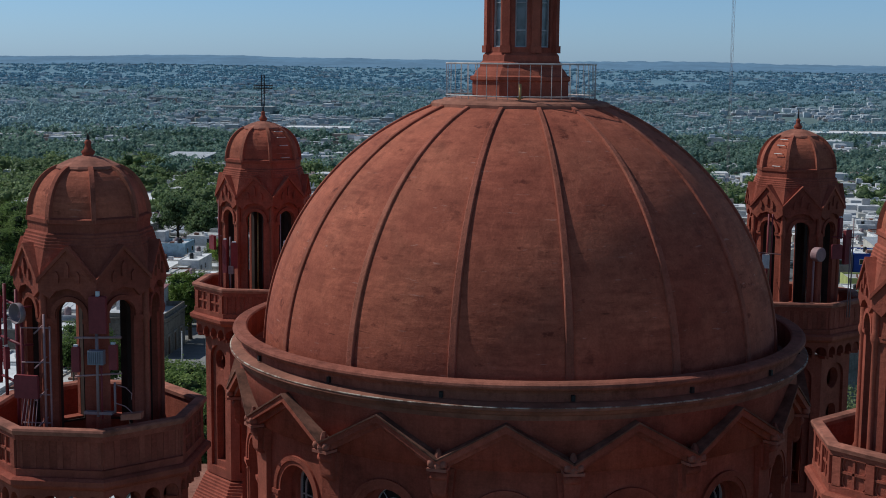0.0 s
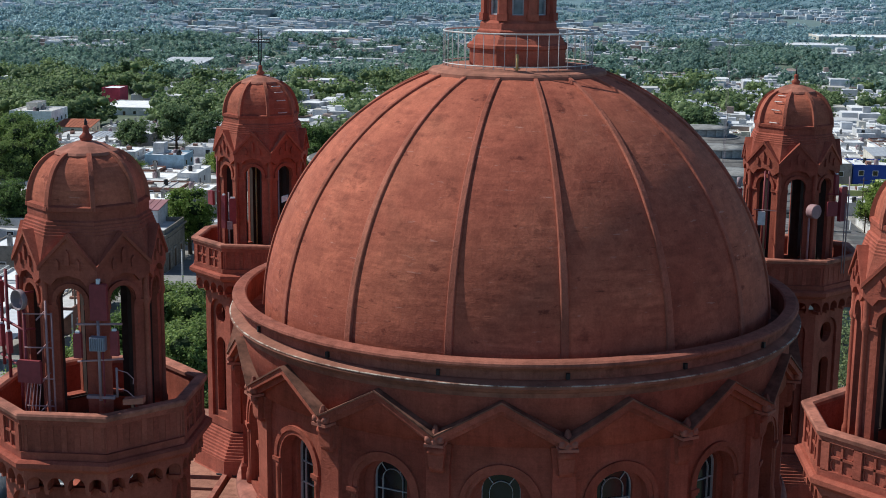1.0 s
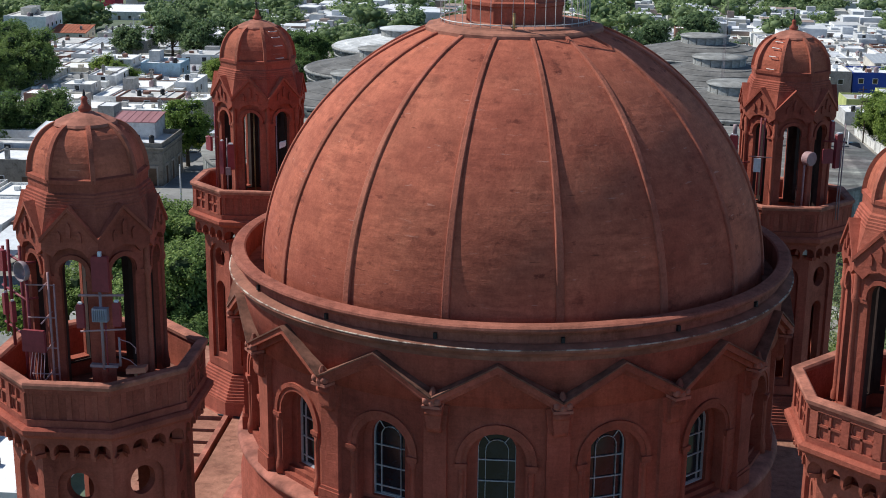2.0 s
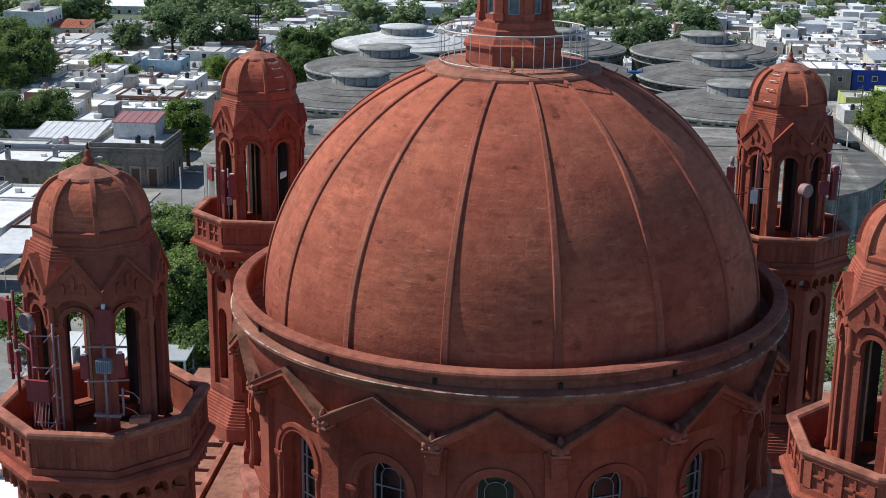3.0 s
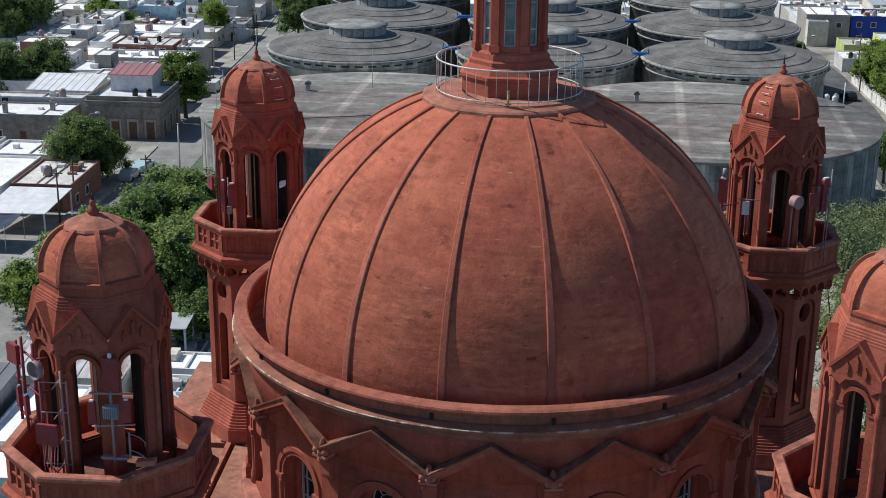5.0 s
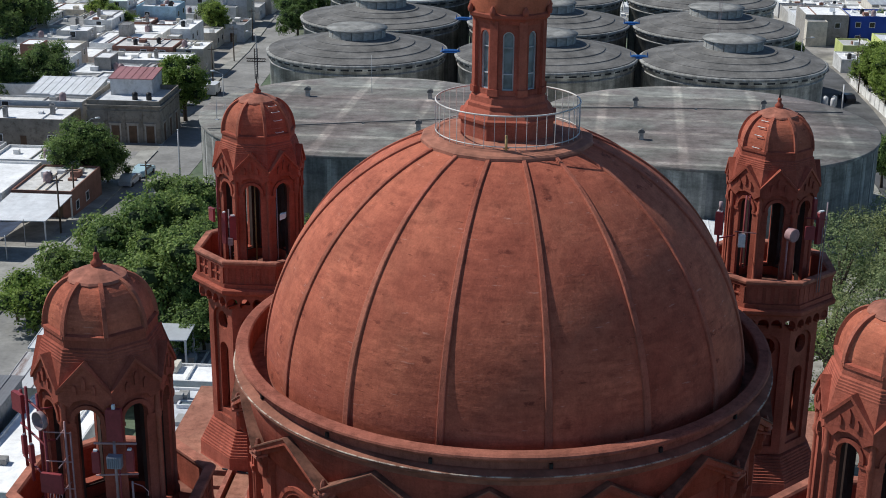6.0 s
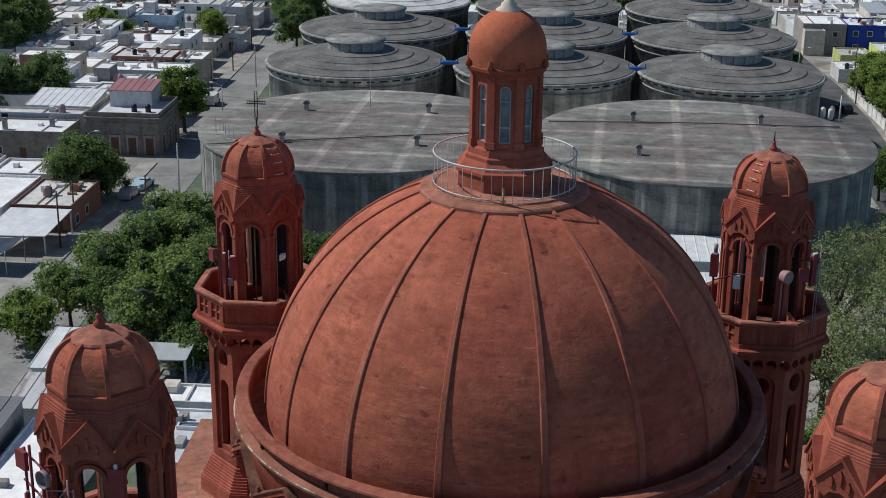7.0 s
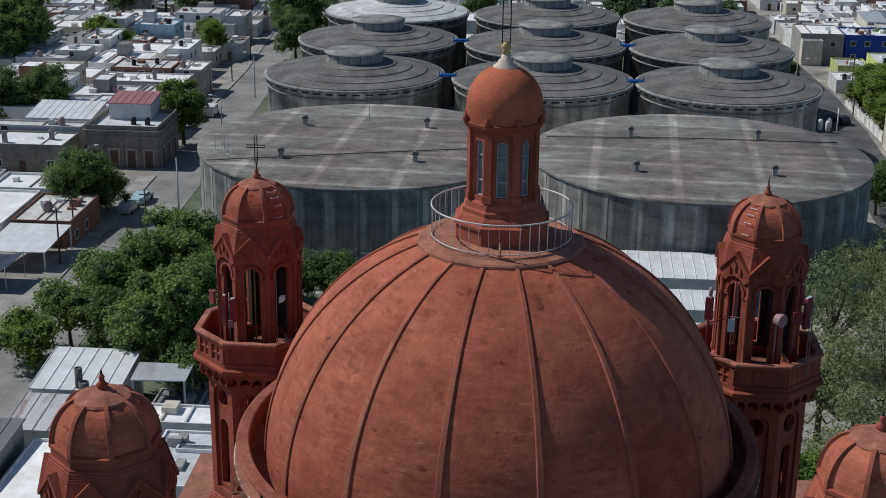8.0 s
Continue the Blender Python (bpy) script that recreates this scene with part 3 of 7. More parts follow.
    for s in (-1, 1):
        arv.box(s * 0.99 - 0.17, s * 0.99 + 0.17, F - 0.12, F + 0.02, 27.9, 28.02)
        arv.box(s * 0.99 - 0.14, s * 0.99 + 0.14, F - 0.09, F + 0.02, 27.82, 27.9)
    ad = arv.data("arch_moulding", m_trim)
    col = Mesh()
    cp = [(0.0, 26.0), (0.15, 26.0), (0.15, 26.3), (0.12, 26.36), (0.13, 26.42), (0.09, 26.5), (0.085, 27.66), (0.11, 27.7), (0.085, 27.74), (0.12, 27.84), (0, 27.84)]
    col.lathe(cp, 10)
    cd = col.data("colonnette", m_trim)
    sill = Mesh().prism([(-0.83, 26.1), (0.83, 26.1), (0.83, 26.24), (-0.83, 26.24)], -0.12, 0.2).data("sill", m_trim)
    hw = 9.08 * math.tan(radians(11.25))
    tym = Mesh().prism([(-hw + 0.1, 29.9), (hw - 0.1, 29.9), (hw - 0.1, 30.0), (0, 30.95), (-hw + 0.1, 30.0)], F - 0.02, 0.1)
    for u, z in ((0, 30.22), (-0.24, 30.12), (0.24, 30.12), (-0.72, 29.86), (0.72, 29.86)):
        tym.prism([(u - 0.06, z), (u + 0.06, z), (u + 0.06, z + 0.24), (u, z + 0.32), (u - 0.06, z + 0.24)], F - 0.1, F)
    td = tym.data("tympanum", m_wall)
    rk = Mesh()
    for s in (1, -1):
        rk.prism([(0, 30.72), (s * (hw - 0.02), 29.74), (s * (hw - 0.02), 29.92), (0, 30.9)], -0.68, 0.1)
        rk.prism([(0, 30.89), (s * hw, 29.91), (s * hw, 30.09), (0, 31.09)], -0.85, 0.12)
    kd = rk.data("gable_roof", m_trim)
    rt = Mesh()
    for s in (1, -1):
        rt.prism([(0, 31.09), (s * hw, 30.09), (s * hw, 30.14), (0, 31.14)], -0.89, -0.2)
    rtd = rt.data("gable_coping", m_lichen)
    pier = Mesh()
    pier.box(-0.33, 0.33, -0.40, 0.35, 25.95, 29.5)
    pier.box(-0.40, 0.40, -0.48, 0.3, 25.9, 26.4).prism([(-0.40, 26.4), (0.40, 26.4), (0.35, 26.5), (-0.35, 26.5)], -0.44, 0.3)
    pier.prism([(-0.33, 29.1), (0.33, 29.1), (0.4, 29.8), (-0.4, 29.8)], -0.46, 0.3)
    pd = pier.data("pier", m_wall)
    cons = Mesh()
    cons.lathe([(0, -0.2), (0.17, -0.2), (0.2, -0.16), (0.2, 0.16), (0.17, 0.2), (0, 0.2)], 14, m=Matrix.Translation((0, -0.42, 29.16)) @ Matrix.Rotation(radians(90), 4, "Y"))
    cons.prism([(-0.2, 29.16), (0.2, 29.16), (0.26, 29.78), (-0.26, 29.78)], -0.62, 0.2)
    cons.lathe([(0, -0.23), (0.1, -0.23), (0.12, 0), (0.1, 0.23), (0, 0.23)], 10, m=Matrix.Translation((0, -0.6, 29.62)) @ Matrix.Rotation(radians(90), 4, "Y"))
    nd = cons.data("console", m_trim)
    gar = Mesh()
    gar.lathe([(0, 0.33), (0.05, 0.31), (0.1, 0.2), (0.13, 0.08), (0.2, -0.02), (0.24, -0.1), (0.22, -0.18), (0, -0.18)], 6, 30, False, m=Matrix.Translation((0, -0.66, 30.06)))
    for a in (-0.17, 0.17):
        gar.lathe([(0.0, -0.08), (0.1, -0.08), (0.13, 0.0), (0.1, 0.08), (0, 0.08)], 8, m=Matrix.Translation((a, -0.76, 30.0)) @ Matrix.Rotation(radians(90), 4, "Y"))
    gar.box(-0.27, 0.27, -0.86, -0.3, 29.8, 29.88)
    gd = gar.data("acroterion", m_ledge)
    glass = Mesh().prism(arch(1.08, 26.35, 28.28, 14), 0.24, 0.26).data("pane", m_glass)
    lead = Mesh()
    lead.ring(arch(1.08, 26.35, 28.28, 14), arch(1.04, 26.38, 28.28, 14), 0.16, 0.24)
    lead.ring(arch(0.66, 26.39, 28.2, 14), arch(0.63, 26.42, 28.2, 14), 0.18, 0.24)
    for z in (26.62, 27.25, 27.9):
        lead.box(-0.52, 0.52, 0.19, 0.235, z - 0.015, z + 0.015)
    for a in (45, 135):
        ca, sa = math.cos(radians(a)), math.sin(radians(a))
        lead.tube([(0.31 * ca, 0.21, 28.22 + 0.31 * sa), (0.52 * ca, 0.21, 28.27 + 0.52 * sa)], 0.017, 4)
    ld = lead.data("window_frame", m_lead)
    for k in range(16):
        m = face_at(BAY * k, 8.25)
        part("drum_wall", wd, m_wall, c, at=m)
        part("arch_moulding", ad, m_trim, c, at=m)
        for u in (-0.99, 0.99):
            part("colonnette", cd, m_trim, c, at=m @ Matrix.Translation((u, F + 0.02, 0)))
        part("sill", sill, m_trim, c, at=m)
        g = part("gable", td, m_wall, c, at=m)
        part("gable_roof", kd, m_trim, g)
        part("gable_coping", rtd, m_lichen, g, "dark lichen-stained coping")
        win = part("window", ld, m_lead, c, "arched leaded window with dark panes", at=m)
        part("pane", glass, m_glass, win)
        m = face_at(11.25 + BAY * k, 8.42)
        p = part("pier", pd, m_wall, c, at=m)
        part("console", nd, m_trim, p)
        part("acroterion", gd, m_ledge, p, "weathered reddish carved ornament")
    # black cylinder added for the unlit inside of the drum
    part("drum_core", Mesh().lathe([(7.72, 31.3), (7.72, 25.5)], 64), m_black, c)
    part("upper_wall", Mesh().lathe([(8.9, 31.3), (8.86, 31.1), (8.86, 29.8), (8.0, 29.8)], 96), m_wall, c)
    part("drum_ledge", Mesh().lathe([(7.9, 26.0), (8.95, 25.95), (9.05, 25.88), (9.08, 25.78), (9.0, 25.7), (8.94, 25.62)], 128), m_ledge, c, "weathered reddish ledge")
    part("drum_base", Mesh().lathe([(8.92, 25.64), (8.92, 24.6), (9.0, 24.5), (9.0, 21.0)], 128), m_wall, c)
    # platform, railing and lantern on top
    part("platform", Mesh().lathe([(2.86, 38.9), (2.86, 39.2), (2.8, 39.26), (2.5, 39.31), (2.46, 39.36), (1.5, 39.42)], 16, 11.25, False), m_platform, c, "flat ring platform of worn red plaster")
    return c


def build_lantern():
    c = thing("lantern", None, "octagonal red lantern with glazed slits and round cap", "lantern")
    T = 22.5
    st = Mesh()
    st.lathe([(1.62, 39.35), (1.62, 39.9), (1.7, 39.94), (1.7, 40.04), (1.58, 40.08), (1.5, 40.22), (1.38, 40.34), (1.38, 40.46), (1.30, 40.52), (1.28, 40.7), (1.2, 40.78), (0.6, 40.8)], 8, T, False)
    part("plinth", st, m_trim, c)
    W = 2 * 1.08 * math.tan(radians(22.5))
    body = Mesh()
    op = arch(0.36, 40.95, 42.65, 8)
    body.ring(arch_frame(0.36, 40.95, 42.65, W, 40.75, 43.2, 8), op, 0.0, 0.2)
    bd = body.data("lantern_wall", m_wall)
    pil = Mesh().box(-0.13, 0.13, -0.1, 0.14, 40.78, 43.15).box(-0.17, 0.17, -0.14, 0.1, 40.78, 41.0).data("pilaster", m_trim)
    gl = Mesh().prism(op, 0.12, 0.13).data("pane", m_glasslight)
    fr = Mesh().ring(op, arch(0.28, 40.99, 42.65, 8), 0.07, 0.12).box(-0.16, 0.16, 0.08, 0.12, 41.45, 41.49).box(-0.16, 0.16, 0.08, 0.12, 42.3, 42.33).data("window_frame", m_lead)
    for k in range(8):
        m = face_at(45 * k, 1.08)
        part("lantern_wall", bd, m_wall, c, at=m)
        w = part("window", fr, m_lead, c, "narrow glazed slit", at=m)
        part("pane", gl, m_glasslight, w)
        part("pilaster", pil, m_trim, c, at=face_at(22.5 + 45 * k, 1.12))
    ev = Mesh().lathe([(1.0, 43.0), (1.2, 43.05), (1.26, 43.18), (1.36, 43.26), (1.38, 43.36), (1.28, 43.42), (1.1, 43.5)], 8, T, False)
    part("eave", ev, m_trim, c)
    kn = Mesh().lathe([(0, -0.1), (0.08, -0.08), (0.1, 0.04), (0.05, 0.16), (0, 0.2)], 8).data("eave_knob", m_trim)
    for k in range(8):
        part("eave_knob", kn, m_trim, c, at=Matrix.Translation((1.34 * math.cos(radians(22.5 + 45 * k)), 1.34 * math.sin(radians(22.5 + 45 * k)), 43.45)))
    pr = [(1.24, 43.4), (1.25, 43.7)] + [(1.25 * math.cos(a), 43.85 + 1.3 * math.sin(a)) for a in [i * 1.5 / 16 for i in range(17)]]
    part("cap", Mesh().lathe(pr, 48), m_cap, c, "smooth orange-red round cap")
    part("collar", Mesh().lathe([(0.42, 45.04), (0.4, 45.12), (0.26, 45.2), (0.24, 45.3), (0.16, 45.36), (0.14, 45.5), (0, 45.5)], 20), m_stonecollar, c)
    part("gilt_knob", Mesh().lathe([(0, 45.48), (0.15, 45.52), (0.1, 45.6), (0.17, 45.7), (0.14, 45.82), (0.1, 45.9), (0, 45.92)], 16), m_gold, c, "worn gilt knob")
    cr = Mesh()
    for x in (-0.13, 0.13):
        for y in (-0.05, 0.05):
            cr.tube([(x, y, 45.85), (x, y, 49.6)], 0.024, 4)
    for i in range(18):
        z = 46.0 + i * 0.2
        cr.tube([(-0.13, 0, z), (0.13, 0, z)], 0.006, 4)
    cr.box(-1.0, 1.0, -0.04, 0.04, 48.4, 48.65)
    part("iron_cross", cr, m_iron, c, "openwork iron cross")
    return c


def build_railing():
    c = thing("roof_railing", None, "white-painted iron railing ring round the lantern", "railing")
    R = 2.36
    for z, r in ((40.44, 0.028), (39.46, 0.018)):
        pts = [(R * math.cos(2 * math.pi * i / 64), R * math.sin(2 * math.pi * i / 64), z) for i in range(65)]
        part("rail", Mesh().tube(pts, r, 6), m_white_metal, c)
    b = Mesh().tube([(R, 0, 39.36), (R, 0, 40.44)], 0.011, 4).data("baluster", m_white_metal)
    for i in range(44):
        part("baluster", b, m_white_metal, c, at=Matrix.Rotation(2 * math.pi * i / 44, 4, "Z"))
    g = Mesh().tube([(0, -R - 0.02, 39.2), (0, -R - 0.02, 39.85)], 0.04, 6).tube([(-0.1, -R - 0.02, 39.42), (0.1, -R - 0.02, 39.42)], 0.02, 4)
    part("gate_post", g, m_gold, c, at=Matrix.Rotation(radians(1), 4, "Z"))
    return c


dome = build_dome()
build_lantern()
build_railing()


# ---- four corner turrets ----
def build_turret():
    c = thing("turret", Matrix.Translation((-10.5, -10.5, 0)), "octagonal red brick corner turret with parapet and ribbed cupola", "turret", "corner turrets")
    T = 22.5
    ap = math.cos(radians(22.5))
    # flared stepped foot
    pr, r, z = [(3.02, 20.5), (3.02, 22.3), (2.98, 22.34), (2.98, 22.95)], 2.94, 22.95
    for i in range(9):
        pr += [(r, z), (r, z + 0.085), (r - 0.045, z + 0.097)]
        r, z = r - 0.06, z + 0.112
    pr += [(2.3, z)]
    part("stepped_foot", Mesh().lathe(pr, 8, T, False), m_wall, c)
    # shaft with round and tall openings
    W = 2 * 2.36 * ap * math.tan(radians(22.5))
    sh = Mesh()
    zt = 29.7
    sh.ring(arch_frame(1.1, 24.35, 28.75, W, 24.0, zt, 12), arch(1.1, 24.35, 28.75, 12), 0.0, 0.16)
    sh.ring(square_pts(1.3, 28.05, 29.5, 16), circle_pts(0.36, 28.7, 16, 1.12), 0.12, 0.4)
    sh.ring(arch_frame(0.62, 24.6, 27.4, 1.3, 24.1, 28.05, 12), arch(0.62, 24.6, 27.4, 12), 0.12, 0.4)
    sd_ = sh.data("shaft_wall", m_wall)
    for k in range(8):
        part("shaft_wall", sd_, m_wall, c, at=face_at(45 * k, 2.36 * ap))
    # corbel table
    cb = Mesh()
    W2 = 2 * 2.72 * ap * math.tan(radians(22.5))
    poly = [(-W2 / 2, 30.25), (-W2 / 2, 29.72)]
    n = 4
    for i in range(n):
        u = -W2 / 2 + W2 * (i + 0.5) / n
        h = 0.215
        poly += [(u - h, 29.72)] + [(u - h * math.cos(math.pi * j / 6), 29.86 + h * math.sin(math.pi * j / 6)) for j in range(7)] + [(u + h, 29.72)]
    poly += [(W2 / 2, 29.72), (W2 / 2, 30.25)]
    cb.prism(poly, -0.0, 0.36)
    for i in range(n + 1):
        u = -W2 / 2 + W2 * i / n
        cb.prism([(u - 0.07, 29.72), (u + 0.07, 29.72), (u + 0.045, 29.6), (u - 0.045, 29.6)], 0.08, 0.36)
    cbd = cb.data("corbel_table", m_trim)
    part("corbel_slab", Mesh().lathe([(2.3, 30.24), (2.78, 30.24), (2.9, 30.3), (2.98, 30.38), (2.98, 30.5), (2.88, 30.56), (1.2, 30.56)], 8, T, False), m_trim, c)
    # parapet
    RP = 2.80
    W3 = 2 * RP * ap * math.tan(radians(22.5))
    wall_d = Mesh().box(-W3 / 2, W3 / 2, 0.085, 0.17, 30.55, 31.6).data("parapet_wall", m_wall)
    low_d = Mesh().box(-W3 / 2, W3 / 2, 0.0, 0.1, 30.55, 30.74).data("base_rail", m_wall)
    top_d = Mesh().box(-W3 / 2, W3 / 2, 0.0, 0.1, 31.44, 31.6).data("top_rail", m_wall)
    stile_d = Mesh().box(-0.11, 0.11, 0.0, 0.1, 30.72, 31.46).data("stile", m_wall)
    strip_d = Mesh().box(-0.07, 0.07, 0.072, 0.088, 30.72, 31.46).data("panel_strip", m_wall)
    PW = (W3 - 0.36) / 2
    pwid = PW - 0.2
    zc, h = 31.09, 0.36
    cross_d = Mesh().box(-0.03, 0.03, 0.03, 0.09, zc - h, zc + h).box(-pwid / 2, pwid / 2, 0.03, 0.09, zc - 0.03, zc + 0.03).data("tracery_cross", m_trim)
    loop = [[(r0 * math.cos(q * math.pi / 7), zc + r1 * math.sin(q * math.pi / 7)) for q in range(14)] for r0, r1 in ((0.17, 0.21), (0.14, 0.18))]
    ring_d = Mesh().ring(loop[0], loop[1], 0.05, 0.09).data("tracery_ring", m_trim)
    for k in range(8):
        part("corbel_table", cbd, m_trim, c, at=face_at(45 * k, 2.72 * ap))
        p = part("parapet_wall", wall_d, m_wall, c, "", face_at(45 * k, RP * ap))
        part("base_rail", low_d, m_wall, p)
        part("top_rail", top_d, m_wall, p)
        if k in (6, 7):
            # the faces towards the forecourt have plain narrow panels
            for i in range(7):
                part("panel_strip", strip_d, m_wall, p, at=Matrix.Translation(((i - 3) * (W3 - 0.16) / 6, 0, 0)))
            continue
        for i in range(3):
            part("stile", stile_d, m_wall, p, at=Matrix.Translation((-W3 / 2 + 0.18 + PW * i, 0, 0)))
        for i in range(2):
            uc = -W3 / 2 + 0.18 + PW * (i + 0.5)
            part("tracery_cross", cross_d, m_trim, p, at=Matrix.Translation((uc, 0, 0)))
            for sx in (-0.15, 0.15):
                for sz in (-0.18, 0.18):
                    part("tracery_ring", ring_d, m_trim, p, at=Matrix.Translation((uc + sx, 0, sz)))
    cap = Mesh()
    cap.lathe([(RP - 0.24, 31.58), (RP - 0.26, 31.68), (RP - 0.2, 31.73), (RP + 0.06, 31.73), (RP + 0.09, 31.68), (RP + 0.06, 31.58), (RP - 0.24, 31.58)], 8, T, False)
    part("parapet_cap", cap, m_capstone, c, "worn red plaster coping")
    # open belfry
    RB = 1.72
    part("belfry_plinth", Mesh().lathe([(RB + 0.08, 30.55), (RB + 0.08, 30.95), (RB, 31.02), (RB, 31.1), (RB - 0.32, 31.1), (RB - 0.32, 30.55)], 8, T, False), m_wall, c)
    W4 = 2 * RB * ap * math.tan(radians(22.5))
    bl = Mesh()
    zs = 34.3
    bl.ring(arch_frame(0.66, 31.05, zs, W4, 31.0, 35.3, 12), arch(0.66, 31.05, zs, 12), 0.0, 0.15)
    bl.ring(arch(0.94, zs - 0.1, zs, 12), arch(0.7, zs - 0.1, zs, 12), -0.07, 0.02, open_foot=True)
    bl.box(-W4 / 2 - 0.02, -0.32, -0.05, 0.02, zs - 0.2, zs - 0.08).box(0.32, W4 / 2 + 0.02, -0.05, 0.02, zs - 0.2, zs - 0.08)
    bld = bl.data("belfry_wall", m_wall)
    W5 = 2 * (RB * ap - 0.15) * math.tan(radians(22.5))
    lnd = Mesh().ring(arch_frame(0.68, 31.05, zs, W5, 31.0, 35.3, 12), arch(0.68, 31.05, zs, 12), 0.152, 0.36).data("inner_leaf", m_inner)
    pc = Mesh()
    pc.lathe([(0.11, 31.05), (0.11, 31.25), (0.075, 31.32), (0.07, zs - 0.3), (0.11, zs - 0.2), (0.12, zs - 0.1), (0.09, zs), (0.09, 34.9)], 8)
    pcd = pc.data("corner_shaft", m_trim)
    RG = 1.88
    hw = RG * math.sin(radians(22.5)) + 0.0
    gb = Mesh()
    gb.prism([(-hw, 34.9), (-hw * 0.62, 34.72), (-hw * 0.42, 34.9), (0, 34.98), (hw * 0.42, 34.9), (hw * 0.62, 34.72), (hw, 34.9), (hw, 35.2), (0, 35.98), (-hw, 35.2)], 0.0, 0.16)
    for u, z, h in ((0, 35.25, 0.38), (-0.26, 35.12, 0.28), (0.26, 35.12, 0.28)):
        gb.prism([(u - 0.055, z), (u + 0.055, z), (u + 0.055, z + h * 0.7), (u, z + h), (u - 0.055, z + h * 0.7)], -0.06, 0.02)
    gbd = gb.data("gable", m_wall)
    rk = Mesh()
    for s in (1, -1):
        rk.prism([(0, 35.9), (s * (hw + 0.03), 35.1), (s * (hw + 0.03), 35.21), (0, 36.01)], -0.06, 0.6)
    rkd = rk.data("gable_roof", m_trim)
    for k in range(8):
        w = part("belfry_wall", bld, m_wall, c, at=face_at(45 * k, RB * ap))
        part("inner_leaf", lnd, m_inner, w, "dark inner face")
        a = radians(22.5 + 45 * k)
        part("corner_shaft", pcd, m_trim, c, at=Matrix.Translation(((RB + 0.01) * math.cos(a), (RB + 0.01) * math.sin(a), 0)))
        g = part("gable", gbd, m_wall, c, at=face_at(45 * k, RG * ap))
        part("gable_roof", rkd, m_trim, g)
    pr, r, z = [(1.84, 35.2), (1.82, 35.3)], 1.66, 35.88
    for i in range(4):
        pr += [(r, z), (r, z + 0.05), (r - 0.012, z + 0.062)]
        r, z = r - 0.022, z + 0.075
    pr += [(1.56, 36.18), (1.56, 36.24), (1.5, 36.28), (1.5, 36.52)]
    part("stepped_roof", Mesh().lathe(pr, 8, T, False), m_wall, c)
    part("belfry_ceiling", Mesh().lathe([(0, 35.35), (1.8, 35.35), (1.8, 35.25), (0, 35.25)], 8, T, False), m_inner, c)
    cu = Mesh()
    dp = [(1.5, 36.5), (1.46, 36.54)] + [(0.5 + 0.94 * math.cos(q), 36.54 + 1.3 * math.sin(q)) for q in [i * 1.45 / 12 for i in range(13)]]
    cu.lathe(dp, 8, T, False)
    part("cupola", cu, m_dome, c, "red plaster eight-sided cupola")
    rb = Mesh()
    pv = []
    for i in range(13):
        q = i * 1.36 / 12
        r, z = 0.53 + 0.97 * math.cos(q), 36.5 + 1.36 * math.sin(q)
        w = 0.058
        for du, dr in ((-w, -0.1), (-w, 0.03), (w, 0.03), (w, -0.1)):
            pv.append((r + dr, du, z + (0.02 if dr > 0 else -0.06)))
    rb.add(pv, [(i * 4 + k, i * 4 + k + 1, i * 4 + k + 5, i * 4 + k + 4) for i in range(12) for k in range(3)] + [(0, 1, 2, 3)])
    rbd = rb.data("cupola_rib", m_rib)
    band = Mesh()
    band.lathe([(1.46, 36.48), (1.54, 36.5), (1.54, 36.6), (1.44, 36.64)], 8, T, False)
    part("cupola_band", band, m_trim, c)
    for k in range(8):
        part("cupola_rib", rbd, m_rib, c, at=Matrix.Rotation(radians(22.5 + 45 * k), 4, "Z"))
    part("cupola_cap", Mesh().lathe([(0.66, 37.73), (0.78, 37.73), (0.81, 37.78), (0.77, 37.84), (0.5, 37.97), (0.22, 38.06), (0, 38.08)], 16, T, False), m_capstone, c, "worn red cap slab")
    part("finial", Mesh().lathe([(0.24, 37.96), (0.22, 38.02), (0.12, 38.06), (0.16, 38.12), (0.17, 38.17), (0.09, 38.25), (0.07, 38.34), (0.09, 38.39), (0.05, 38.46), (0, 38.47)], 14), m_trim, c)
    part("belfry_floor", Mesh().lathe([(0, 30.6), (RP - 0.2, 30.6), (RP - 0.2, 30.5), (0, 30.5)], 8, T, False), m_soot, c)
    return c


turret = build_turret()
RUNG = Mesh().tube([(-0.17, 0.0, 0), (-0.17, -0.09, 0), (0.17, -0.09, 0), (0.17, 0.0, 0)], 0.016, 5).data("rung", m_white_metal)
TURRETS = ((-10.4, 10.15, 315), (10.4, 10.1, 225), (10.3, -11.0, 0))
for tx, ty, side in TURRETS:
    tw = copy_thing(turret, Matrix.Translation((tx, ty, 0)))
    if side:
        for q in (0.12, 0.5, 0.8, 1.08):
            part("rung", RUNG, m_white_metal, tw, at=face_at(side, (0.5 + 0.94 * math.cos(q)) * 0.924 + 0.01) @ Matrix.Translation((0.1, 0, 36.54 + 1.3 * math.sin(q))))

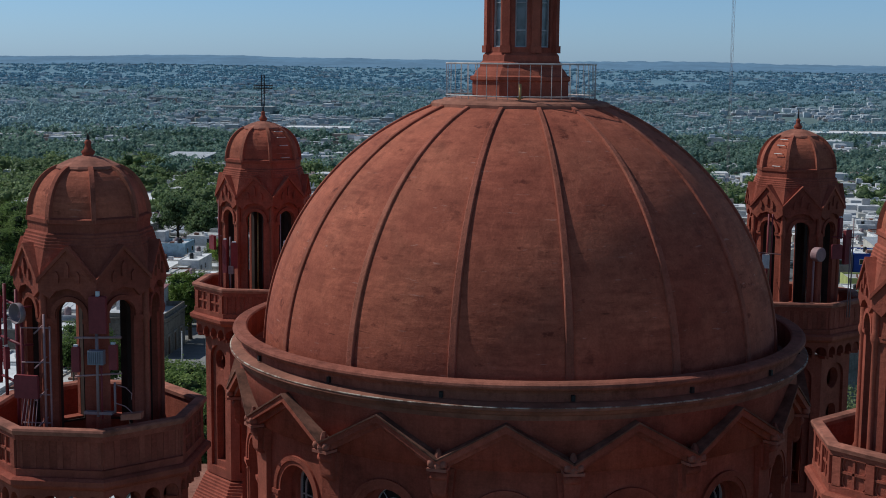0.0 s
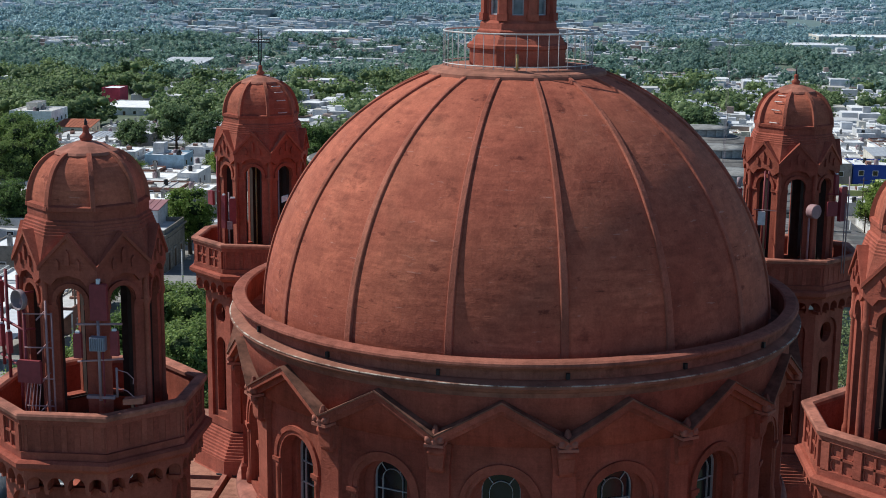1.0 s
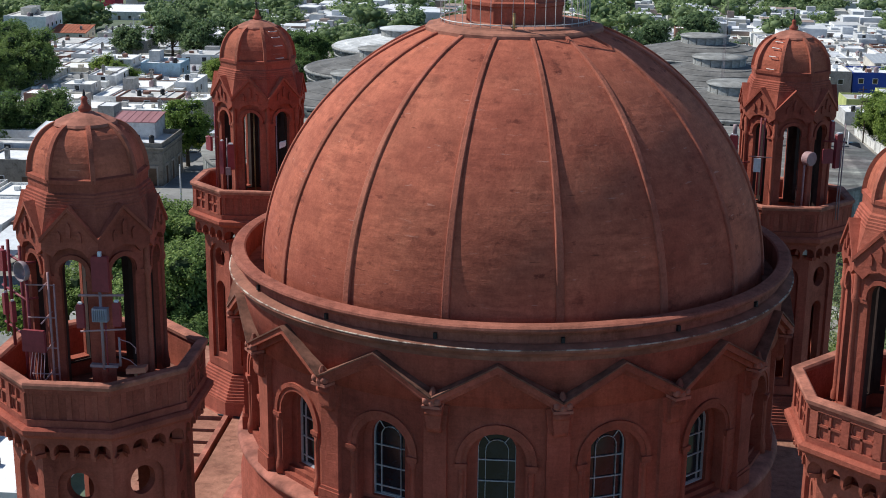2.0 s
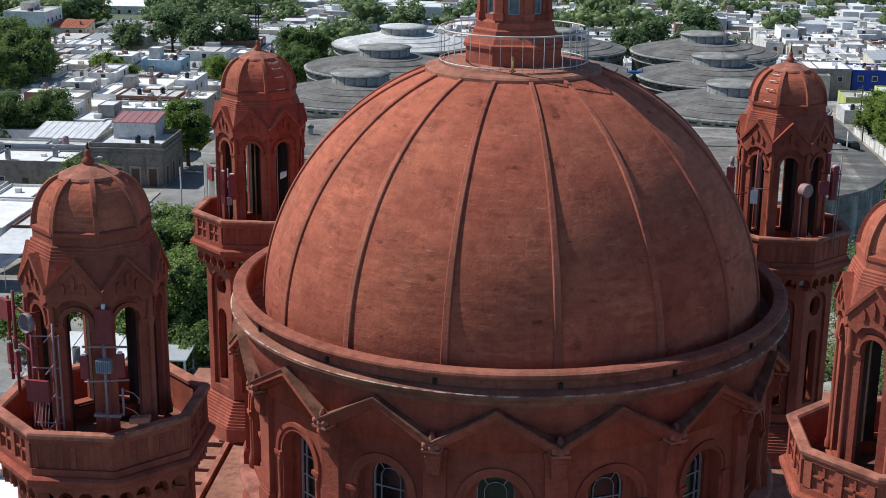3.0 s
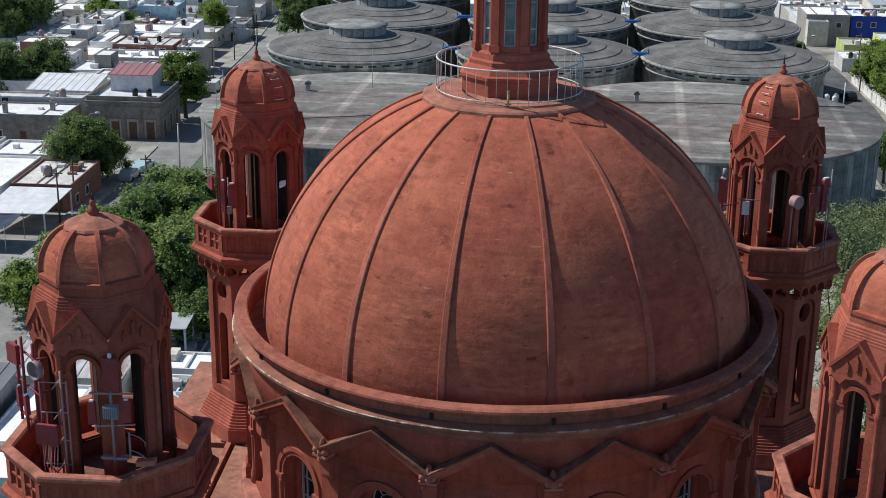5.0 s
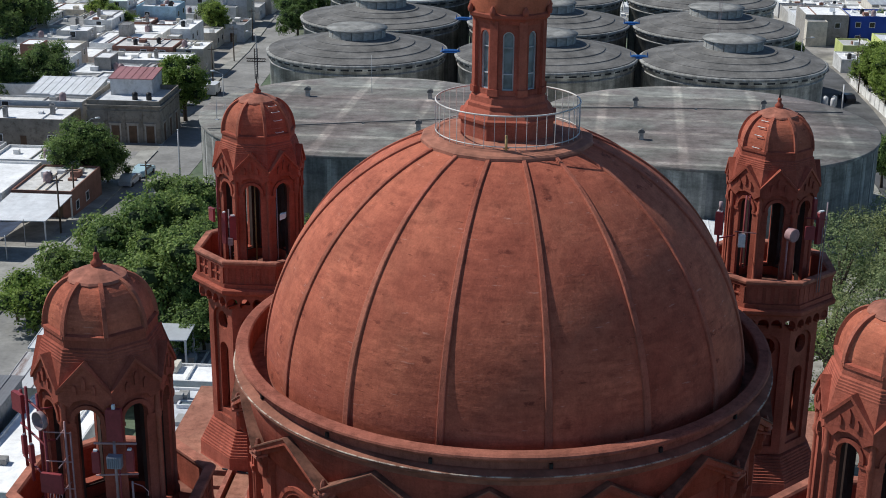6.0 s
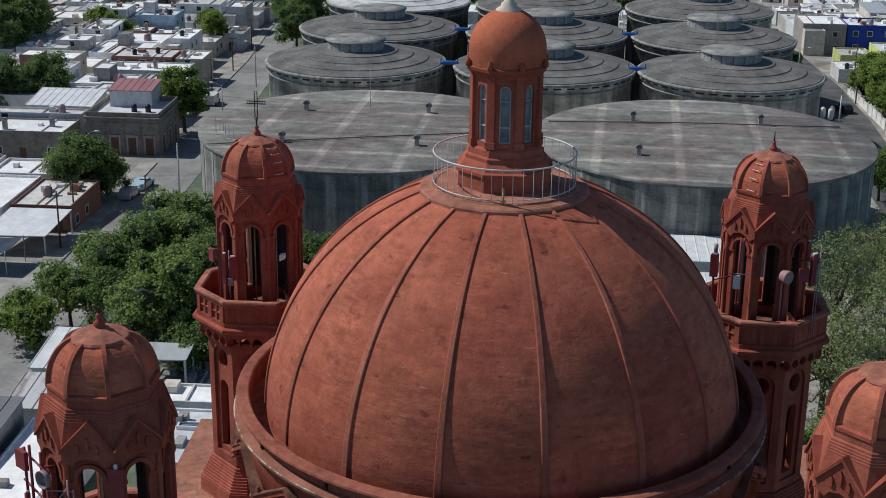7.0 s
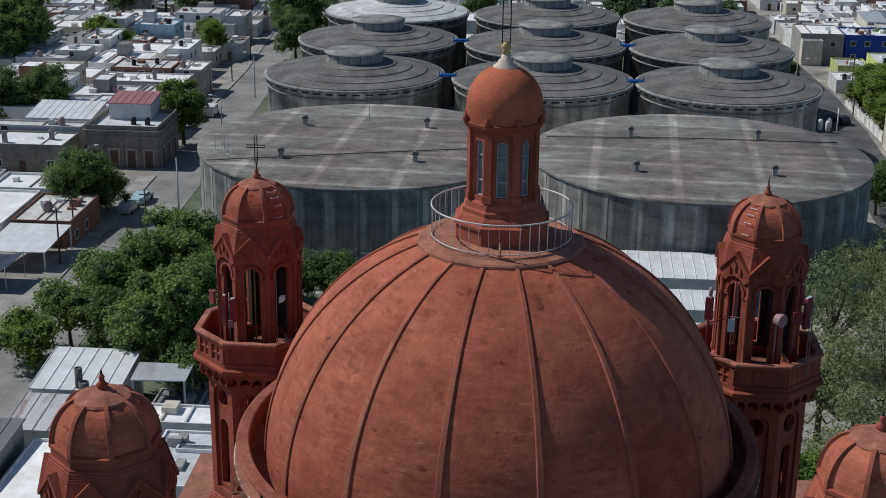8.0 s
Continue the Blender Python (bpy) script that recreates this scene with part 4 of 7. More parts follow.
# ---- church body and roof, under the drum ----
def roof_slab():
    c = thing("church", None, "red brick church with a flat faded roof", "church")
    part("wall", Mesh().box(-14.5, 14.5, -16, 15.5, 1.0, 21.4), m_wall, c)
    for x0, x1, y0, y1 in ((-11.25, 14.8, -16.3, 15.8), (-14.8, -11.25, 7.5, 15.8), (-14.8, -11.25, -16.3, -3.4), (-14.8, -13.4, -3.4, 7.5)):
        part("roof_deck", Mesh().box(x0, x1, y0, y1, 21.4, 22.3), m_roofred, c, "faded worn red roof deck")
    part("kerb", Mesh().box(-11.62, -11.42, -3.4, 7.5, 21.8, 22.40), m_ledge, c)
    tooth = Mesh().prism([(-0.06, 0), (0.06, 0), (0.05, 0.09), (0, 0.14), (-0.05, 0.09)], -0.12, 0.12).data("ridge_tile", m_trim)
    for i in range(14):
        part("ridge_tile", tooth, m_trim, c, at=Matrix.Translation((-11.4 + i * 0.13, 7.5, 22.3)))
    part("plinth", Mesh().lathe([(9.9, 22.2), (9.9, 22.5), (9.4, 22.62), (8.9, 22.62)], 64, smooth=False), m_ledge, c)
    return c


roof_slab()


# ---- the lie of the land ----
def land(x, y):
    if y < 130:
        z = -2 + 0.05 * (130 - max(y, -40))
    elif y < 500:
        z = -2 - 0.03 * (y - 130)
    else:
        z = -13.1
    if y > 1200:
        z += 31 * ((y - 1200) / 3700) ** 1.3
    if y > 3000:
        z += 10 * noise.noise(Vector((x * 0.0012, 3.1, 0))) * (y - 3000) / 1900
    return z


def build_ground():
    ys = [-400, -200, -100, -40, 0, 30, 60, 90, 130, 170, 210, 260, 320, 400, 500, 700, 900, 1200, 1600, 2000, 2500, 3000, 3500, 4000, 4400, 4800]
    xs = [-1 + 2 * i / 48 for i in range(49)]
    v, f = [], []
    for y in ys:
        for s in xs:
            x = s * 2600
            v.append((x, y, land(x, y)))
    n = len(xs)
    for j in range(len(ys) - 1):
        for i in range(n - 1):
            f.append((j * n + i, j * n + i + 1, (j + 1) * n + i + 1, (j + 1) * n + i))
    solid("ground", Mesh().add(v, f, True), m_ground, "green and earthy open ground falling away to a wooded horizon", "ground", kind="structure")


build_ground()


def strip(name, mat, pts, w, lift, label, cat):
    """A road or pavement along a line of (x, y), w wide."""
    v, f = [], []
    fine = []
    for (x0, y0), (x1, y1) in zip(pts, pts[1:]):
        k = max(1, int(math.hypot(x1 - x0, y1 - y0) / 8))
        fine += [(x0 + (x1 - x0) * i / k, y0 + (y1 - y0) * i / k) for i in range(k)]
    fine.append(pts[-1])
    for i, (x, y) in enumerate(fine):
        a, b = fine[max(i - 1, 0)], fine[min(i + 1, len(fine) - 1)]
        d = Vector((b[0] - a[0], b[1] - a[1])).normalized()
        nx, ny = d.y, -d.x
        for s in (-0.5, 0.5):
            px_, py_ = x + nx * w * s, y + ny * w * s
            v += [(px_, py_, land(px_, py_) + lift), (px_, py_, land(px_, py_) - 0.3)]
    for i in range(len(fine) - 1):
        a, b = i * 4, i * 4 + 4
        f += [(a, a + 2, b + 2, b), (a, b, b + 1, a + 1), (a + 2, a + 3, b + 3, b + 2)]
    return solid(name, Mesh().add(v, f), mat, label, cat, kind="structure")


strip("yard", m_dirt, [(-92, 96), (-92, 380)], 76, 0.015, "bare trodden earth and concrete between houses", "yard")
strip("yard", m_dirt, [(92, 140), (92, 380)], 84, 0.015, "bare trodden earth and concrete between houses", "yard")
strip("road", m_asphalt, [(-44, 40), (-46, 72), (-48.2, 100), (-49.5, 125), (-50.5, 150), (-52.5, 190), (-55, 232), (-60, 290)], 7.5, 0.05, "pale worn concrete street running beside the water tanks", "road")
strip("pavement", m_pave, [(-49.5, 40), (-50.6, 72), (-52.8, 100), (-54.1, 125), (-55, 146)], 2.4, 0.2, "cracked concrete pavement with a kerb", "pavement")
strip("pavement", m_pave, [(-57.5, 178), (-59.6, 232), (-64, 285)], 2.0, 0.2, "cracked concrete pavement with a kerb", "pavement")
strip("yard", m_pave, [(-65, 50), (-64, 98)], 22, 0.03, "bare worn concrete yard by the houses", "yard")
strip("road", m_asphalt, [(-48, 143), (-70, 141), (-140, 138)], 6.5, 0.06, "pale concrete cross street", "road")
strip("road", m_street, [(46, 60), (49, 140), (52.2, 190), (53, 221), (52, 250), (51, 281)], 8.5, 0.05, "dark grey asphalt street along the tank yard", "road")
strip("yard", m_dirt, [(31, 30), (33, 100)], 20, 0.03, "trodden pale yard under the trees beside the church", "yard")
strip("yard", m_pave, [(-42, 152), (46, 148)], 110, 0.02, "bare concrete and gravel tank yard", "yard")


strip("track", m_pave, [(-275, 1400), (-330, 1700), (-430, 2280)], 9, 0.1, "pale straight road through the far suburbs", "road")
strip("track", m_pave, [(-304, 1160), (-340, 1250), (-378, 1363), (-430, 1560), (-492, 1750)], 11, 0.1, "pale curving earth road through the far suburbs", "road")
strip("field", m_field, [(-530, 1330), (-290, 1235)], 75, 0.1, "open mown field in the far suburbs", "field")


def far_ridge():
    """Wooded rise along the horizon, a soft uneven skyline."""
    v, f, nx = [], [], 540
    for j, (y, up) in enumerate(((4440, -3.0), (4620, 10.0), (4820, 20.0), (5050, 29.0), (5150, -8.0))):
        for i in range(nx + 1):
            x = -2700 + 5400 * i / nx
            k = 1.0 + 0.3 * noise.noise(Vector((x * 0.0016, 4.2, 0))) + 0.1 * noise.noise(Vector((x * 0.012, 1.2, j * 0.3))) + 0.09 * noise.noise(Vector((x * 0.045, 7.7, j * 0.9))) - 0.00012 * x
            v.append((x, y, land(x, 4800) + (up * k if up > 0 else up)))
    for j in range(4):
        for i in range(nx):
            p = j * (nx + 1) + i
            f.append((p, p + 1, p + nx + 2, p + nx + 1))
    solid("backdrop", Mesh().add(v, f, True), m_ridge, "wooded rise along the horizon, painted in haze blue", "backdrop", kind="structure")


far_ridge()

# ---- water tanks ----
def flat_tank(x, y, seed):
    rng = random.Random(seed)
    R, zt = 20.2, 10.2
    zb = land(x, y) - 1.5
    c = thing("water_tank", Matrix.Translation((x, y, 0)), "large round concrete water tank with flat stained roof", "water tank", "flat water tanks")
    bay = Mesh().lathe([(R, zb), (R, zt - 0.1)], 6, a0=-4.9, a1=4.9).data("wall_bay", m_tankwall)
    part("tank_wall", Mesh().lathe([(R - 0.12, zb), (R - 0.12, zt - 0.1)], 144), m_tankwall, c, "streaked grey concrete wall")
    for k in range(36):
        part("wall_bay", bay, m_tankwall, c, at=Matrix.Rotation(radians(10 * k), 4, "Z"))
    part("tank_roof", Mesh().lathe([(R + 0.22, zt - 0.35), (R + 0.25, zt - 0.05), (R + 0.2, zt), (12, zt + 0.1), (5, zt + 0.15), (0.01, zt + 0.16)], 96, smooth=True), m_tankroof, c, "stained slab roof with pale joints")
    pil = Mesh().box(-0.2, 0.2, -0.05, 0.12, zb, zt - 0.4).data("buttress", m_tankwall)
    for k in range(36):
        part("buttress", pil, m_tankwall, c, at=face_at(10 * k + 5, R))
    part("wall_band", Mesh().lathe([(R, zt - 7.3), (R + 0.05, zt - 7.35), (R + 0.05, zt - 7.5), (R, zt - 7.55)], 96), m_tankwall, c)
    return c


def roof_vent(x, y, z):
    v = thing("roof_vent", Matrix.Translation((x, y, z)), "small pale concrete vent box with a dark hood", "vent", "tank roof vents")
    part("shaft", Mesh().box(-0.25, 0.25, -0.25, 0.25, 0, 0.95), m_stonelight, v)
    part("hood", Mesh().prism([(-0.4, 0.85), (0.4, 0.85), (0.3, 1.15), (0, 1.3), (-0.3, 1.15)], -0.35, 0.35), m_tankcone, v, "dark rounded hood")
    return v


flat_tank(-20.2, 121.3, 1)
flat_tank(20.35, 120.4, 2)
for vx, vy in ((-28.9, 128.7), (-13.25, 129.1), (-13.25, 112.9), (-29.1, 112.7), (12.6, 127.9), (28.4, 128.1), (12.4, 111.7), (28.1, 111.7)):
    roof_vent(vx, vy, 10.28)


def cone_tank(x, y, white=False):
    R = 14.4
    zb, ze = land(x, y) - 1.5, 7.4
    roof = m_tankwhite if white else m_tankcone
    c = thing("water_tank", Matrix.Translation((x, y, 0)),
              "round concrete tank with a %s low conical roof" % ("whitish" if white else "dark grey"), "water tank", "conical water tanks")
    part("tank_wall", Mesh().lathe([(R - 0.5, zb), (R - 0.5, ze - 0.9), (R - 0.1, ze - 0.8), (R - 0.1, ze - 0.3)], 96), m_tankwall, c, "streaked concrete wall")
    part("eave_ring", Mesh().lathe([(R - 0.3, ze - 0.35), (R + 0.05, ze - 0.3), (R + 0.1, ze), (R - 0.1, ze + 0.12), (R - 0.5, ze + 0.1)], 96), m_concrete, c, "pale concrete eave")
    pr = [(R - 0.3, ze + 0.05)]
    for i in range(4):
        r0, r1 = R - 0.35 - i * 2.45, R - 0.35 - (i + 1) * 2.45 + 0.25
        z0 = ze + 0.12 + i * 0.52
        pr += [(r0, z0 + 0.03), (r0, z0 + 0.11), (r1, z0 + 0.44)]
    pr += [(4.2, ze + 2.2)]
    part("cone_roof", Mesh().lathe(pr, 96, smooth=False), roof, c)
    part("vent_drum", Mesh().lathe([(4.5, ze + 1.9), (4.5, ze + 3.5)], 48), m_tankcone, c)
    lv = Mesh().box(-0.83, 0.83, -0.03, 0.08, ze + 2.0, ze + 3.3).data("vent_panel", m_ventwall)
    for k in range(16):
        part("vent_panel", lv, m_ventwall, c, at=face_at(22.5 * k + 8, 4.5))
    # black box stands for the shade within the air slot
    slot = Mesh().box(-0.62, 0.62, -0.02, 0.06, ze - 0.68, ze - 0.44).data("air_slot", m_black)
    for k in range(44):
        part("air_slot", slot, m_black, c, at=face_at(360 * k / 44, R - 0.1))
    part("wall_ledge", Mesh().lathe([(R - 0.5, ze - 1.62), (R - 0.36, ze - 1.58), (R - 0.34, ze - 1.4), (R - 0.5, ze - 1.34)], 96), m_concrete, c, "pale ledge round the wall")
    part("vent_cap", Mesh().lathe([(4.2, ze + 3.3), (4.85, ze + 3.35), (4.85, ze + 3.5), (2.5, ze + 3.66), (0.01, ze + 3.7)], 48), roof if white else m_ventcap, c)
    return c


for r_, ty in enumerate((175.2, 205.0, 235.2)):
    for q_, tx in enumerate((-28.8 + 0.3 * r_, 1.3 + 0.2 * r_, 30.2 + 0.5 * r_)):
        cone_tank(tx, ty - q_ * 1.0, white=(r_ == 2 and q_ == 0))


def pipe_bridge(x, y):
    c = thing("pipe_bridge", Matrix.Translation((x, y, 0)), "small blue-painted pipe bridge between two water tanks", "pipe", "pipe bridges")
    for u in (-0.35, 0.35):
        part("pipe", Mesh().tube([(-1.9, u - 0.3, 7.45), (-0.9, u, 7.8), (0.9, u, 7.8), (1.9, u - 0.3, 7.45)], 0.16, 8), m_bluepaint, c)
    part("walkway", Mesh().box(-1.5, 1.5, -0.7, 0.7, 7.52, 7.6), m_bluepaint, c)
    for u in (-1.3, 1.3):
        for v in (-0.65, 0.65):
            part("stanchion", Mesh().box(u - 0.05, u + 0.05, v - 0.05, v + 0.05, 7.6, 8.3), m_bluepaint, c)
    return c


for bx, by in ((-13.75, 173.6), (15.75, 172.8), (-13.5, 203.4), (16.1, 202.6)):
    pipe_bridge(bx, by)


def tank_mast(x, y, h):
    c = thing("whip_antenna", Matrix.Translation((x, y, 10.2)), "thin grey whip antenna on the tank rim", "antenna", "whip antennas")
    part("pole", Mesh().tube([(0, 0, 0), (0, 0, h)], 0.05, 6, r1=0.025), m_lead, c)
    part("base_plate", Mesh().box(-0.2, 0.2, -0.2, 0.2, 0, 0.08), m_lead, c)
    return c


for ax, ay, ah in ((-37.6, 115.5, 2.6), (-36.4, 115.2, 2.0), (-35.6, 113.6, 2.2), (-34.9, 113.0, 1.8), (-37.0, 116.8, 1.4), (-21.0, 131.5, 5.0)):
    tank_mast(ax, ay, ah)


def roof_pipe(pts):
    c = thing("roof_pipe", None, "thin dark pipe lying across the tank roof", "pipe")
    part("run", Mesh().tube(pts, 0.09, 6), m_tankcone, c)
    for x, y, z in pts[1:-1]:
        part("saddle", Mesh().box(x - 0.15, x + 0.15, y - 0.15, y + 0.15, z - 0.2, z - 0.02), m_concrete, c)
    return c


roof_pipe([(-37.5, 110.3, 10.42), (-30.0, 112.3, 10.48), (-20.0, 115.1, 10.52), (-10.0, 118.0, 10.48), (-1.5, 120.4, 10.42)])
roof_pipe([(2.0, 126.0, 10.42), (12.0, 126.6, 10.48), (20.0, 126.9, 10.52), (30.0, 127.0, 10.46), (38.0, 127.2, 10.42)])


# ---- houses ----
WIN = Mesh().ring([(-0.6, 0), (0.6, 0), (0.6, 1.2), (-0.6, 1.2)], [(-0.5, 0.1), (0.5, 0.1), (0.5, 1.1), (-0.5, 1.1)], -0.04, 0.1) \
    .box(-0.03, 0.03, -0.02, 0.06, 0.1, 1.1).data("window", m_antwhite)
PANE = Mesh().box(-0.5, 0.5, 0.0, 0.03, 0.1, 1.1).data("pane", m_darkwin)
DOOR = Mesh().box(-0.45, 0.45, -0.03, 0.1, 0, 2.05).box(-0.38, 0.38, -0.05, 0.0, 0.2, 1.9).data("door", m_door)
TANK = Mesh().lathe([(0, 0), (0.5, 0), (0.52, 0.1), (0.52, 1.0), (0.4, 1.2), (0.14, 1.25), (0.14, 1.32), (0, 1.32)], 14).data("water_barrel", m_antgrey)
TANKD = Mesh().lathe([(0, 0), (0.42, 0), (0.42, 1.0), (0.2, 1.15), (0, 1.15)], 12).data("water_barrel", m_black)
CHIM = Mesh().box(-0.3, 0.3, -0.3, 0.3, 0, 1.3).box(-0.38, 0.38, -0.38, 0.38, 1.3, 1.42).box(-0.18, 0.18, -0.18, 0.18, 1.42, 1.7).data("chimney", WALLS[3])


def block(c, name, x0, x1, y0, y1, z0, z1, wall, roof, par=0.35, tilt=0.0):
    """One volume: walls that end in a thin parapet with the roof set inside, or a sheet roof with a fall."""
    t = 0.16
    mw, mr = Mesh(), Mesh()
    if par > 0:
        o = [(x0, y0), (x1, y0), (x1, y1), (x0, y1)]
        i = [(x0 + t, y0 + t), (x1 - t, y0 + t), (x1 - t, y1 - t), (x0 + t, y1 - t)]
        v = [(*p, z0) for p in o] + [(*p, z1 + par) for p in o] + [(*p, z1 + par) for p in i] + [(*p, z1) for p in i]
        f = [(3, 2, 1, 0), (12, 13, 14, 15)]
        for k in range(4):
            n = (k + 1) % 4
            f += [(k, n, n + 4, k + 4), (k + 4, n + 4, n + 8, k + 8), (k + 8, n + 8, n + 12, k + 12)]
        mw.add(v, f)
        mr.box(x0 + t, x1 - t, y0 + t, y1 - t, z1 + 0.005, z1 + 0.06)
    else:
        v = [(x0, y0, z0), (x1, y0, z0), (x1, y1, z0), (x0, y1, z0), (x0, y0, z1), (x1, y0, z1), (x1, y1, z1 + tilt), (x0, y1, z1 + tilt)]
        mw.add(v, [(3, 2, 1, 0), (4, 5, 6, 7), (0, 1, 5, 4), (1, 2, 6, 5), (2, 3, 7, 6), (3, 0, 4, 7)])
        e = 0.2
        mr.add([(x0 - e, y0 - e, z1 + 0.01), (x1 + e, y0 - e, z1 + 0.01), (x1 + e, y1 + e, z1 + tilt + 0.01), (x0 - e, y1 + e, z1 + tilt + 0.01),
                (x0 - e, y0 - e, z1 + 0.12), (x1 + e, y0 - e, z1 + 0.12), (x1 + e, y1 + e, z1 + tilt + 0.12), (x0 - e, y1 + e, z1 + tilt + 0.12)],
               [(0, 3, 2, 1), (4, 5, 6, 7), (0, 1, 5, 4), (1, 2, 6, 5), (2, 3, 7, 6), (3, 0, 4, 7)])
    w = part(name, mw, wall, c)
    rf = part("roof", mr, roof, c if name == "wall" else w)
    if par <= 0 and name == "wall":
        k = max(2, int((x1 - x0) / 1.05))
        e = 0.2
        sm = Mesh().add([(-0.03, y0 - e, z1 + 0.11), (0.03, y0 - e, z1 + 0.11), (0.03, y1 + e, z1 + tilt + 0.11), (-0.03, y1 + e, z1 + tilt + 0.11),
                         (-0.03, y0 - e, z1 + 0.18), (0.03, y0 - e, z1 + 0.18), (0.03, y1 + e, z1 + tilt + 0.18), (-0.03, y1 + e, z1 + tilt + 0.18)],
                        [(4, 5, 6, 7), (0, 1, 5, 4), (1, 2, 6, 5), (2, 3, 7, 6), (3, 0, 4, 7)]).data("seam", roof)
        for i in range(k + 1):
            part("seam", sm, roof, rf, at=Matrix.Translation((x0 - e + 0.03 + (x1 - x0 + 2 * e - 0.06) * i / k, 0, 0)))


def house(x0, x1, y0, y1, top, wall, roof, label, par=0.35, tilt=0.0, openings=True, extra=0, rng=None, name="house", category="house", group="houses of the quarter"):
    """A low house by its footprint and the height of its roof (world z)."""
    rng = rng or random.Random(int(x0 * 31 + y0 * 17))
    xc, yc = (x0 + x1) / 2, (y0 + y1) / 2
    zb = min(land(x0, y0), land(x1, y1)) - 0.4
    c = thing(name, Matrix.Translation((xc, yc, zb)), label, category, group if name == "house" else "")
    w, d, h = (x1 - x0) / 2, (y1 - y0) / 2, top - zb
    block(c, "wall", -w, w, -d, d, 0, h, wall, roof, par, tilt)
    if extra & 1 and w > 2.2 and d > 2.2:
        a, b = rng.uniform(-w + 0.3, 0), rng.uniform(-d * 0.2, d * 0.4)
        block(c, "roof_room", a, a + rng.uniform(1.8, w), b, d - 0.3, h + 0.07, h + rng.uniform(1.5, 2.3), rng.choice(WALLS), rng.choice(ROOFS[:4]), 0.15)
    if extra & 2:
        block(c, "annexe", -w, w * rng.uniform(-0.2, 0.6), -d - rng.uniform(2, 3.6), -d - 0.01, 0, max(2.4, h - rng.uniform(0.6, 1.4)), rng.choice(WALLS), rng.choice(ROOFS[:4]), 0.15)
    if extra & 8:
        part("yard_wall", Mesh().box(w * 0.2, w * 0.2 + 0.18, -d - 3.0, -d - 0.01, 0, 2.3), rng.choice(WALLS), c)
    if openings:
        for fl in range(1 if h < 5 else 2):
            zf = 1.5 + fl * 2.9
            n = max(1, int(w * 2 / 3.2))
            for i in range(n):
                u = -w + (i + 0.5) * 2 * w / n + rng.uniform(-0.3, 0.3)
                if fl == 0 and i == n // 2:
                    part("door", DOOR, m_door, c, at=Matrix.Translation((u, -d, 0.45)))
                elif rng.random() < 0.8:
                    q = part("window", WIN, m_antwhite, c, at=Matrix.Translation((u, -d, zf)))
                    part("pane", PANE, m_darkwin, q, at=Matrix.Translation((0, -0.03, 0)))
            n = max(1, int(d * 2 / 3.4))
            for i in range(n):
                v = -d + (i + 0.5) * 2 * d / n
                if rng.random() < 0.75:
                    q = part("window", WIN, m_antwhite, c, at=Matrix.Translation((w, v, zf)) @ Matrix.Rotation(radians(90), 4, "Z"))
                    part("pane", PANE, m_darkwin, q, at=Matrix.Translation((0, -0.03, 0)))
    if par > 0 and h < 9 and name == "house":
        for _ in range(rng.choice((1, 2, 3, 4, 5))):
            a, b, k = rng.uniform(-w * 0.8, w * 0.5), rng.uniform(-d * 0.8, d * 0.5), rng.uniform(0.4, 1.3)
            part("roof_box", Mesh().box(a, a + k, b, b + rng.uniform(0.4, 1.6), h + 0.058, h + rng.uniform(0.3, 0.9)), rng.choice(WALLS + ROOFS[:2]), c)
        for _ in range(rng.choice((0, 1, 2, 2))):
            u = rng.uniform(-w * 0.7, w * 0.7)
            part("roof_kerb", Mesh().box(u, u + 0.15, -d + 0.2, d - 0.2, h + 0.058, h + 0.25), rng.choice(WALLS), c)
    for bit, datas, nm in ((4, (TANK, TANKD), "water_barrel"), (16, (CHIM,), "chimney")):
        if extra & bit:
            for _ in range(rng.choice((1, 1, 2))):
                part(nm, rng.choice(datas), m_antgrey, c, at=Matrix.Translation((rng.uniform(-w * 0.75, w * 0.75), rng.uniform(-d * 0.75, d * 0.1), h + 0.055)))
    return c


